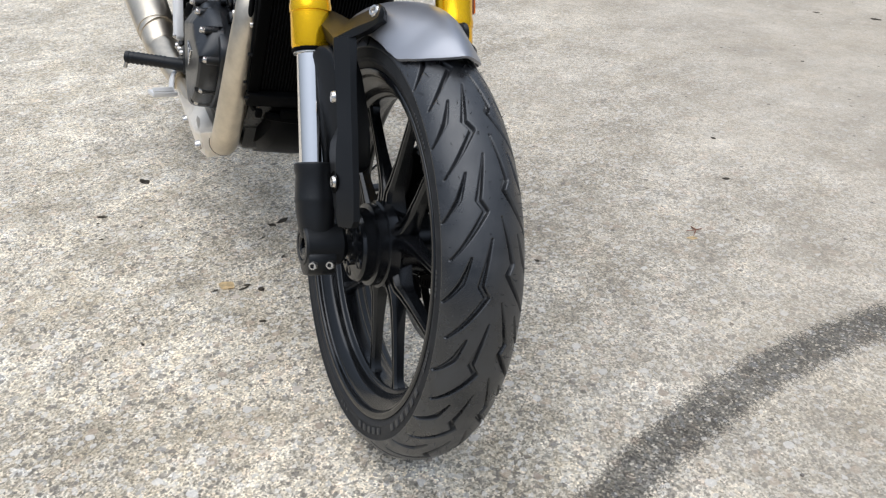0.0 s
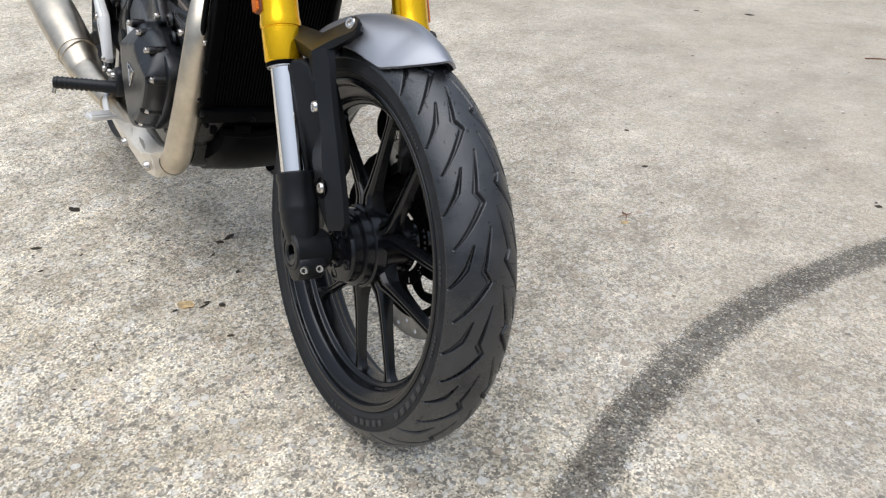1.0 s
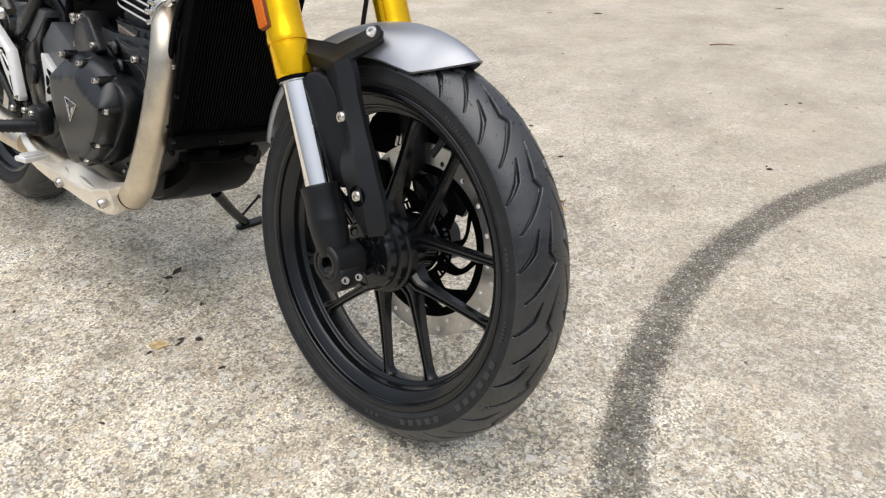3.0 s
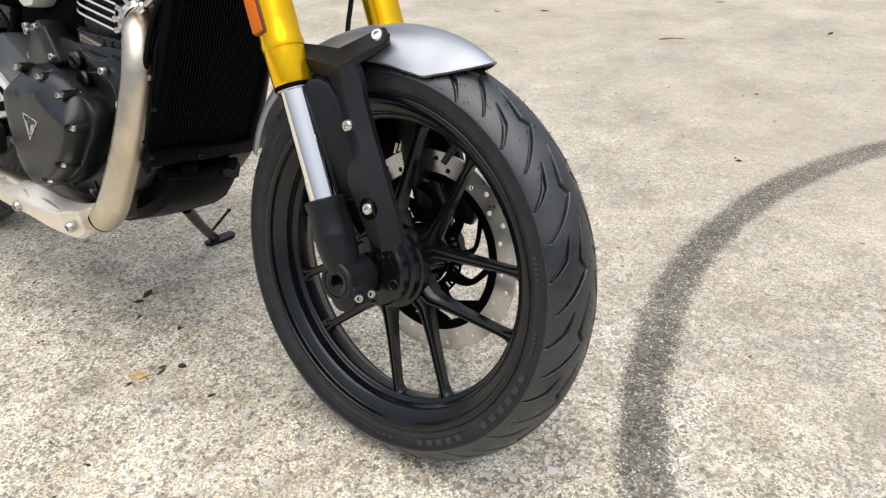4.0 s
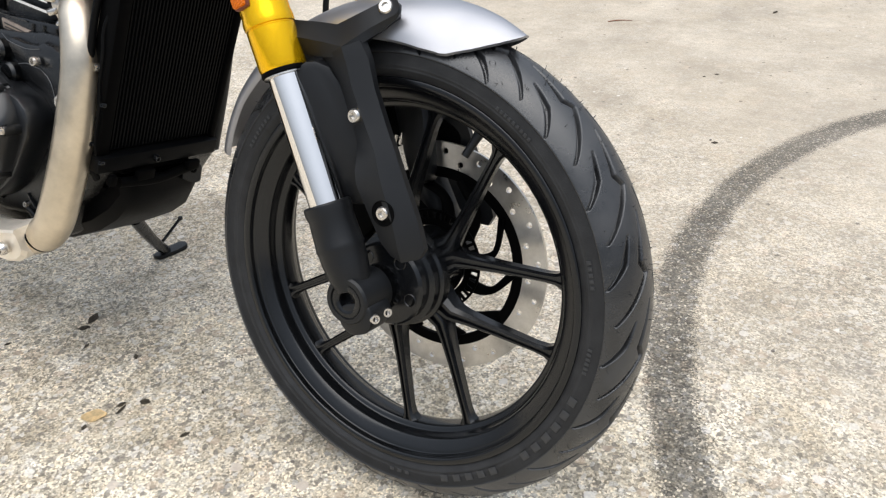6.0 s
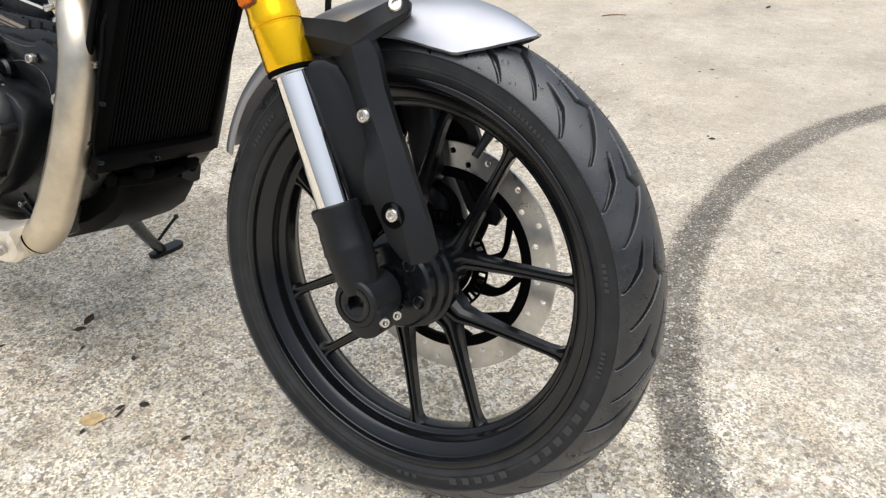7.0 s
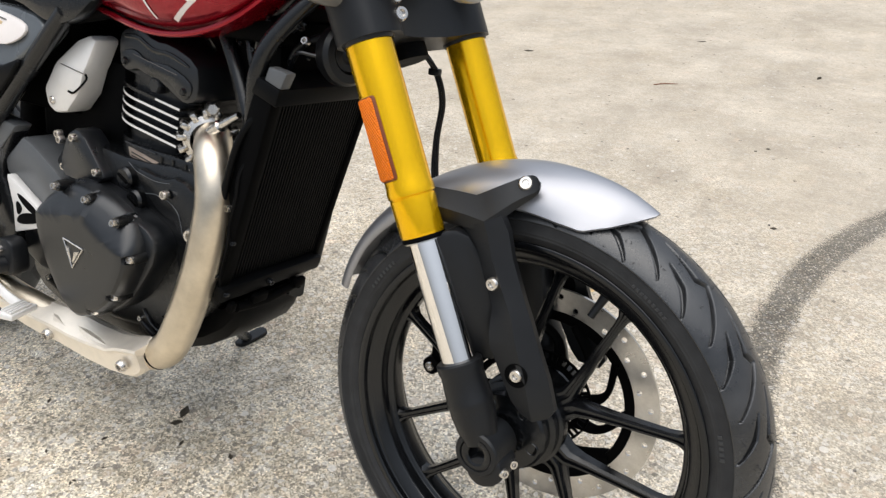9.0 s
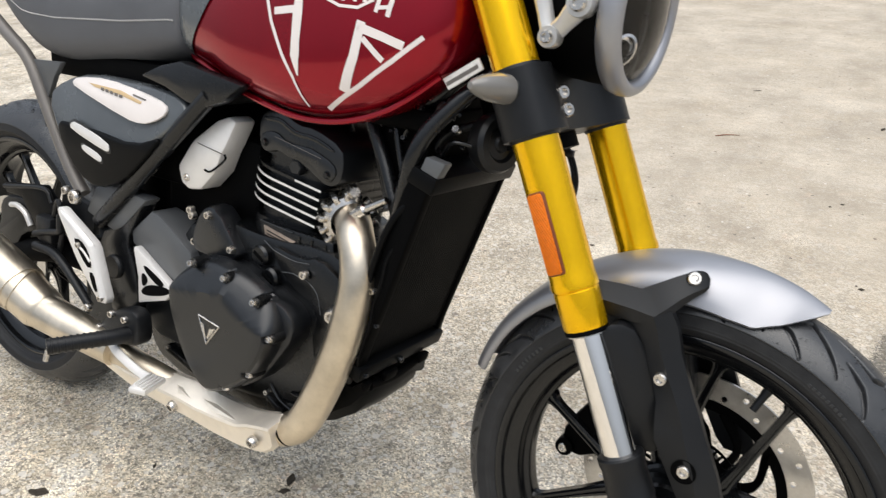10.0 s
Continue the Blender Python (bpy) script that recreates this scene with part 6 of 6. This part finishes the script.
# ---- side panel
panel_pts = [(-1.100, 0.372), (-1.060, 0.400), (-0.990, 0.418), (-0.900, 0.416), (-0.788, 0.413), (-0.742, 0.394), (-0.765, 0.366), (-0.82, 0.325), (-0.900, 0.272), (-0.950, 0.243), (-1.000, 0.258), (-1.045, 0.300)]
panel = part("side_panel", plate(panel_pts, -0.148, -0.105, 0.014, 1, segments=4), GREY, bike, "graphite side panel with a white emblem plate")
part("side_panel", plate(panel_pts, 0.105, 0.148, 0.014, 1, segments=4), GREY, bike, "graphite side panel with a white emblem plate")
# lower face coloured black, for the sky reflection that ends at the crease
part("panel_lower", plate([(-1.060, 0.334), (-1.016, 0.333), (-0.961, 0.332), (-0.858, 0.322), (-0.782, 0.350), (-0.835, 0.300), (-0.883, 0.262), (-0.950, 0.236), (-1.002, 0.252), (-1.045, 0.295)], -0.1490, -0.12, 0.010, 1, segments=3), RADIATOR, panel)
part("emblem_plate", plate([(-1.032, 0.400), (-1.020, 0.409), (-0.945, 0.4145), (-0.845, 0.4040), (-0.790, 0.394), (-0.786, 0.380), (-0.808, 0.366), (-0.838, 0.3575), (-0.880, 0.3610), (-1.022, 0.392)], -0.1515, -0.145, 0.002, 1), WHITE, panel, "white emblem plate with worn lettering")
part("emblem_bar", plate([(-0.985, 0.4035), (-0.900, 0.4010), (-0.845, 0.3905), (-0.848, 0.3865), (-0.900, 0.3945), (-0.965, 0.3985)], -0.1523, -0.150, 0.0002), GOLD_INK, panel)
for k in range(5):
    x, z = -0.950 + 0.012 * k, 0.3975 - 0.0013 * k
    part("emblem_bar", plate([(x, z + 0.0028), (x + 0.008, z + 0.0022), (x + 0.009, z - 0.0022), (x + 0.001, z - 0.0016)], -0.1529, -0.150, 0.0002), GREY_TUBE, panel)
part("emblem_bar", plate([(-0.868, 0.3995), (-0.836, 0.3950), (-0.837, 0.3930), (-0.869, 0.3975)], -0.1526, -0.150, 0.0002), GREY_TUBE, panel)
for grow, pts in ((0.0035, [(-1.017, 0.334), (-1.004, 0.340), (-0.916, 0.319), (-0.911, 0.305), (-0.925, 0.303), (-1.015, 0.325)]), (0.003, [(-0.988, 0.302), (-0.978, 0.306), (-0.936, 0.294), (-0.933, 0.285), (-0.942, 0.283), (-0.984, 0.295)])):
    mx, mz = sum(p[0] for p in pts) / 6, sum(p[1] for p in pts) / 6
    part("slot_rim", plate([(x + grow * (1 if x > mx else -1), z + grow * (1 if z > mz else -1)) for x, z in pts], -0.1497, -0.145, 0.001, 1), BLACK_INK, panel)
part("panel_slot", plate([(-1.017, 0.334), (-1.004, 0.340), (-0.916, 0.319), (-0.911, 0.305), (-0.925, 0.303), (-1.015, 0.325)], -0.1505, -0.145, 0.001, 1), ALLOY, panel)
part("panel_slot", plate([(-0.988, 0.302), (-0.978, 0.306), (-0.936, 0.294), (-0.933, 0.285), (-0.942, 0.283), (-0.984, 0.295)], -0.1505, -0.145, 0.001, 1), ALLOY, panel)

# the panel leans in towards its top
for ob in (panel, *panel.children):
    for v in ob.data.vertices:
        v.co.y += 0.26 * (max(0.335, v.co.z) - 0.370)

# ---- foot controls
hanger = part("foot_hanger", plate([(-1.0346, 0.1890), (-1.0310, 0.1930), (-1.0229, 0.1932), (-0.9800, 0.1715), (-0.9390, 0.1510), (-0.9330, 0.1430), (-0.9050, 0.0620), (-0.9090, 0.0530), (-0.9270, 0.0510), (-0.9437, 0.0670), (-0.9854, 0.1111), (-1.0104, 0.1469), (-1.0324, 0.1795)], -0.178, -0.162, 0.0025), ALLOY, bike, "silver cast footrest hanger")
# a raised rib along the upper and front edge
part("hanger_rib", tube([(-1.022, -0.178, 0.1870), (-0.978, -0.179, 0.1670), (-0.945, -0.179, 0.1490), (-0.938, -0.179, 0.1400), (-0.927, -0.179, 0.1080), (-0.912, -0.179, 0.0640)], [0.003, 0.0055, 0.0062, 0.0062, 0.0058, 0.0058], 12, 5, flat=0.6), ALLOY, hanger)
# black plates on the uncut face paint the shade of its hollows
for pts in ([(-0.992, 0.1480), (-0.970, 0.1500), (-0.949, 0.1330), (-0.940, 0.1080), (-0.956, 0.1060)], [(-0.950, 0.0980), (-0.938, 0.1000), (-0.926, 0.0700), (-0.936, 0.0680)]):
    part("hanger_recess", plate(pts, -0.1792, -0.172, 0.0, 1), DARK, hanger)
part("hanger_web", tube([(-0.982, -0.1795, 0.1400), (-0.962, -0.1795, 0.1330), (-0.944, -0.1795, 0.1180)], 0.0022, 8, 3), ALLOY, hanger)
for x, z in ((-0.974, 0.1400), (-0.918, 0.0610)):
    bolt("hanger_bolt", (x, -0.178, z), (0, -1, 0), 0.0056, hanger)
# black plate and bent bar behind the hanger
rear_plate = part("rear_bracket", plate([(-1.292, 0.181), (-1.152, 0.2015), (-1.122, 0.176), (-1.108, 0.140), (-1.100, 0.118), (-1.180, 0.100), (-1.200, 0.128), (-1.232, 0.164), (-1.286, 0.163)], -0.132, -0.120, 0.003), RADIATOR, bike)
part("bracket_bar", tube([(-1.159, -0.150, 0.113), (-1.120, -0.150, 0.124), (-1.078, -0.151, 0.1345), (-1.074, -0.152, 0.145), (-1.072, -0.152, 0.167)], 0.0062, 12, 5), PLASTIC, rear_plate)
part("bracket_bar", tube([(-1.285, -0.134, 0.176), (-1.152, -0.134, 0.196), (-1.126, -0.134, 0.174)], 0.0040, 10, 5), PLASTIC, rear_plate)
web = part("heel_guard", plate([(-0.884, 0.146), (-0.882, 0.152), (-0.874, 0.150), (-0.793, 0.106), (-0.790, 0.093), (-0.803, 0.079), (-0.874, 0.056), (-0.874, 0.102)], -0.140, -0.126, 0.002), ALLOY, bike, "silver cast web bracket")
for pts in ([(-0.852, 0.124), (-0.812, 0.108), (-0.822, 0.102), (-0.843, 0.112)], [(-0.861, 0.111), (-0.848, 0.102), (-0.860, 0.090)], [(-0.855, 0.083), (-0.840, 0.094), (-0.804, 0.098), (-0.807, 0.089), (-0.848, 0.078)]):
    cx, cz = sum(p[0] for p in pts) / len(pts), sum(p[1] for p in pts) / len(pts)
    # the web stays solid; a black plate stands for each opening's shade
    part("web_opening", plate([(cx + 1.5 * (x - cx), cz + 1.5 * (z - cz)) for x, z in pts], -0.1412, -0.13, 0.0, 2), DARK, web)
peg = part("footrest", tube([(-0.862, -0.165, 0.010), (-0.868, -0.195, 0.012), (-0.884, -0.235, 0.012), (-0.906, -0.281, 0.010)], [0.015, 0.013, 0.0120, 0.0125], 16, 6), PLASTIC, bike, "black rubber footrest")
for k in range(9):
    c = Vector((-0.872, -0.205, 0.012)).lerp(Vector((-0.903, -0.275, 0.0102)), k / 8)
    part("rubber_rib", revolve([(0.0115, -0.0024), (0.0136, -0.0016), (0.0136, 0.0016), (0.0115, 0.0024)], 18, c, aim((-0.40, -0.91, -0.02)), closed=True), PLASTIC, peg)
part("peg_feeler", tube([(-0.906, -0.279, 0.004), (-0.908, -0.283, -0.014)], 0.004, 10, 1), STEEL, peg)
mount = part("footrest_mount", plate([(-0.945, 0.000), (-0.918, 0.030), (-0.880, 0.052), (-0.842, 0.056), (-0.834, 0.030), (-0.836, -0.004), (-0.870, -0.012), (-0.925, -0.014)], -0.170, -0.140, 0.006, 1), PLASTIC, bike)
for x, z in ((-0.902, 0.036), (-0.866, 0.036), (-0.937, 0.002)):
    bolt("mount_bolt", (x, -0.170, z), (0, -1, 0), 0.0065, mount)
link = part("brake_rod", tube([(-1.160, -0.150, 0.090), (-1.085, -0.152, 0.086), (-0.990, -0.155, 0.022)], [0.0085, 0.0085, 0.0075], 12, 4), PLASTIC, bike)
bolt("rod_bolt", (-0.975, -0.166, 0.026), (0, -1, 0), 0.0075, link)
rear_cal = part("rear_caliper", plate([(-1.334, 0.138), (-1.296, 0.156), (-1.191, 0.157), (-1.192, 0.104), (-1.258, 0.087), (-1.290, 0.048), (-1.360, 0.030), (-1.380, 0.061), (-1.341, 0.084)], -0.120, -0.075, 0.006, 1), PLASTIC, bike)
part("caliper_pipe", tube([(-1.284, -0.124, 0.138), (-1.258, -0.126, 0.142), (-1.232, -0.126, 0.132), (-1.220, -0.124, 0.110)], 0.0055, 12, 6), ALLOY, rear_cal)
pedal = part("brake_pedal", tube([(-0.90, -0.175, -0.008), (-0.86, -0.190, -0.014), (-0.79, -0.20, -0.022), (-0.742, -0.205, -0.020)], [0.009, 0.007, 0.007, 0.008], 12, 6, flat=0.6), ALLOY, bike, "pale alloy brake pedal")
part("pedal_pad", box(-0.740, -0.222, -0.018, 0.030, 0.052, 0.010, 0.003, Matrix.Rotation(0.3, 4, "Z")), ALLOY, pedal)
for k in range(4):
    part("pad_tooth", box(-0.750 + 0.007 * k, -0.222, -0.0115, 0.003, 0.042, 0.004, 0.0008, Matrix.Rotation(0.3, 4, "Z")), ALLOY, pedal)

# ---- side stand, down on the left
stand = part("side_stand", tube([(-0.645, 0.105, -0.105), (-0.695, 0.18, -0.175), (-0.733, 0.240, -0.222)], [0.012, 0.0105, 0.0105], 14, 4), DARK_SATIN, bike, "black steel side stand, folded down")
bi = bike.matrix_world.inverted()
foot_at = bi @ Vector((-0.731, 0.196, 0.0050))
foot = plate([(-0.014, -0.034), (-0.004, -0.038), (0.010, -0.030), (0.016, 0.020), (0.010, 0.034), (-0.008, 0.035), (-0.015, 0.020)], -0.0042, 0.0042, 0.0015, 1)
bmesh.ops.transform(foot, matrix=Matrix.Translation(foot_at) @ Matrix.Rotation(radians(13), 4, "X") @ Matrix.Rotation(-0.12, 4, "Z") @ Matrix.Rotation(radians(-90), 4, "X"), verts=foot.verts)
part("stand_foot", foot, PLASTIC, stand)
part("stand_tang", tube([(-0.720, 0.214, -0.204), (-0.710, 0.233, -0.177), (-0.700, 0.252, -0.150)], 0.0030, 10, 2), DARK_SATIN, stand)
part("tang_knob", revolve([(0, -0.005), (0.0042, -0.003), (0.0050, 0.0), (0.0042, 0.003), (0, 0.005)], 16, (-0.700, 0.252, -0.150)), DARK_SATIN, stand)

# ---- rear wheel and swing arm
RX, RZ = -1.377, 0.014


def rear_wheel():
    rim = part("rear_wheel", revolve([(r, y * 1.25) for r, y in RIM_PROFILE], 120, (RX, 0, RZ), closed=True), WHEEL_BLACK, bike, "satin black cast alloy rear wheel", sharp=20)
    t = new("tyre", tyre(0.308, 0.072, 0.080, 0.2330, 0.056, 18, 0.004, 720, 64, 0.0022))
    t.parent, t.location = rim, (RX, 0, RZ)
    for k in range(5):
        bm = spoke_pair(radians(20 + 72 * k), 0, 0.075, 0.2005, radians(23))
        bmesh.ops.translate(bm, verts=bm.verts, vec=(RX, 0, RZ))
        part("spoke", bm, WHEEL_BLACK, rim)
    part("hub", revolve([(0, -0.09), (0.03, -0.09), (0.06, -0.05), (0.06, 0.05), (0.03, 0.09), (0, 0.09)], 48, (RX, 0, RZ)), WHEEL_BLACK, rim)
    part("rear_disc", revolve([(0.115, -0.002), (0.115, 0.002), (0.085, 0.002), (0.085, -0.002)], 100, (RX, -0.075, RZ), closed=True), DISC, rim)


rear_wheel()
for side in (-1, 1):
    part("swing_arm", tube([(-0.93, 0.105 * side, 0.075), (-1.12, 0.112 * side, 0.085), (-1.38, 0.118 * side, 0.014)], [0.034, 0.030, 0.026], 16, 6, flat=0.55), DARK, bike)
part("rear_shock", tube([(-1.02, 0.0, 0.12), (-0.98, 0.0, 0.38)], 0.035, 20, 2), DARK, bike)
part("chain_guard", plate([(-1.15, 0.19), (-1.05, 0.175), (-1.06, 0.12), (-1.16, 0.14)], -0.10, -0.085, 0.003), PLASTIC, bike)
part("reservoir", box(-1.135, -0.130, 0.125, 0.05, 0.04, 0.05, 0.008), PLASTIC, bike)
part("brake_hose", tube([(-1.12, -0.135, 0.15), (-1.095, -0.14, 0.185), (-1.085, -0.14, 0.14), (-1.10, -0.14, 0.09)], 0.005, 10, 6), PLASTIC, bike)
part("airbox", box(-0.90, 0, 0.33, 0.28, 0.19, 0.15, 0.02), DARK, bike)
part("under_tank", box(-0.56, 0, 0.45, 0.40, 0.12, 0.08, 0.02), DARK, bike)

# ---------------------------------------------------------------- litter on the concrete
def leaf(x, y, turn, size, mat, label, width=0.32):
    bm = bmesh.new()
    n = 7
    left, mid, right = [], [], []
    for i in range(n):
        u = i / (n - 1)
        w = width * size * math.sin(math.pi * min(max(u, 0.06), 0.94)) * (0.8 + 0.3 * random.random())
        lift = 0.002 + 0.08 * size * (u - 0.4) ** 2 + 0.0008 * random.random()
        mid.append(bm.verts.new(((u - 0.5) * size, 0, lift)))
        left.append(bm.verts.new(((u - 0.5) * size, w, lift + 0.03 * size)))
        right.append(bm.verts.new(((u - 0.5) * size, -w, lift + 0.02 * size)))
    for i in range(n - 1):
        bm.faces.new((mid[i], mid[i + 1], left[i + 1], left[i]))
        bm.faces.new((right[i], right[i + 1], mid[i + 1], mid[i]))
    bmesh.ops.solidify(bm, geom=bm.faces[:], thickness=0.0006)
    low = min(v.co.z for v in bm.verts)
    bmesh.ops.translate(bm, verts=bm.verts, vec=(0, 0, -low))
    ob = part("leaf", bm, mat)
    ob.matrix_world = pose(x, y, 0.0004, 0, 0, turn)
    return tagged(ob, label, "leaf", "leaves on the concrete")


DRY = "small dark dry leaf lying on the concrete"
for x, y, turn, size, width in ((-0.444, -0.160, 70, 0.015, 0.3), (-0.416, -0.138, 20, 0.018, 0.35), (-0.434, -0.168, 100, 0.022, 0.14), (-0.895, -0.411, 60, 0.026, 0.28), (-1.049, -0.300, 20, 0.034, 0.3), (-0.676, -0.034, 115, 0.031, 0.26),
                                (-0.667, -0.060, 40, 0.022, 0.3), (-1.060, -0.307, 10, 0.026, 0.3), (-0.381, 0.974, 50, 0.018, 0.35), (-1.221, 2.454, 10, 0.045, 0.25), (-0.018, 2.60, 80, 0.040, 0.2), (-0.263, 0.389, 30, 0.014, 0.3)):
    leaf(x, y, turn, size, LEAF, DRY, width)
leaf(-0.460, -0.197, 35, 0.038, LEAF_TAN, "pale yellow-tan scrap of leaf on the concrete", 0.42)
for x, y, turn, size, width in ((-1.419, 2.352, 20, 0.030, 0.2), (-0.577, 2.946, 35, 0.038, 0.16), (-0.590, 1.115, 10, 0.016, 0.35), (0.095, 1.222, 25, 0.017, 0.42), (-0.062, 1.723, 70, 0.012, 0.4), (-0.032, 1.759, 10, 0.014, 0.35), (-0.967, 1.815, 15, 0.014, 0.3), (-1.230, 1.701, 40, 0.012, 0.3)):
    leaf(x, y, turn, size, LEAF, DRY, width)


def twig(pts, r, label):
    """A thin bent stalk that lies on the ground."""
    ob = part("twig", tube([(x, y, r + lift) for x, y, lift in pts], [r] * (len(pts) - 1) + [r * 0.5], 6, 4), TWIG)
    return tagged(ob, label, "twig", "twigs on the concrete")


twig([(-0.560, 2.225, 0), (-0.525, 2.252, 0.002), (-0.480, 2.275, 0)], 0.0022, "thin reddish twig lying on the concrete")
twig([(-0.232, 0.748, 0), (-0.213, 0.743, 0.003), (-0.199, 0.728, 0)], 0.0013, "short reddish-brown stalk beside a leaf scrap")
twig([(-0.216, 0.762, 0), (-0.211, 0.744, 0.004), (-0.222, 0.727, 0)], 0.0011, "short reddish-brown stalk beside a leaf scrap")
leaf(-0.193, 0.719, 60, 0.022, LEAF_TAN, "pale tan scrap of leaf on the concrete", 0.3)


scraps = random.Random(23)
for k in range(18):
    leaf(scraps.uniform(-1.0, -0.30), scraps.uniform(-0.45, -0.06), scraps.uniform(0, 180), scraps.uniform(0.007, 0.015), LEAF, "tiny dark scrap of dry leaf on the concrete", scraps.uniform(0.2, 0.36))


def pebble(x, y, size):
    bm = bmesh.new()
    bmesh.ops.create_icosphere(bm, subdivisions=2, radius=size)
    for v in bm.verts:
        v.co *= 0.85 + 0.3 * noise.noise(v.co * 300 + Vector((x * 9, y * 9, 0)))
        v.co.z *= 0.6
    ob = part("pebble", bm, PEBBLE)
    ob.matrix_world = pose(x, y, size * 0.45, 0, 0, random.uniform(0, 360))
    return tagged(ob, "small grey pebble on the concrete", "pebble", "pebbles on the concrete")


for x, y, size in ((0.384, 0.430, 0.0035), (0.082, 1.234, 0.004), (0.019, 0.439, 0.0025), (-0.136, -0.122, 0.0028)):
    pebble(x, y, size)
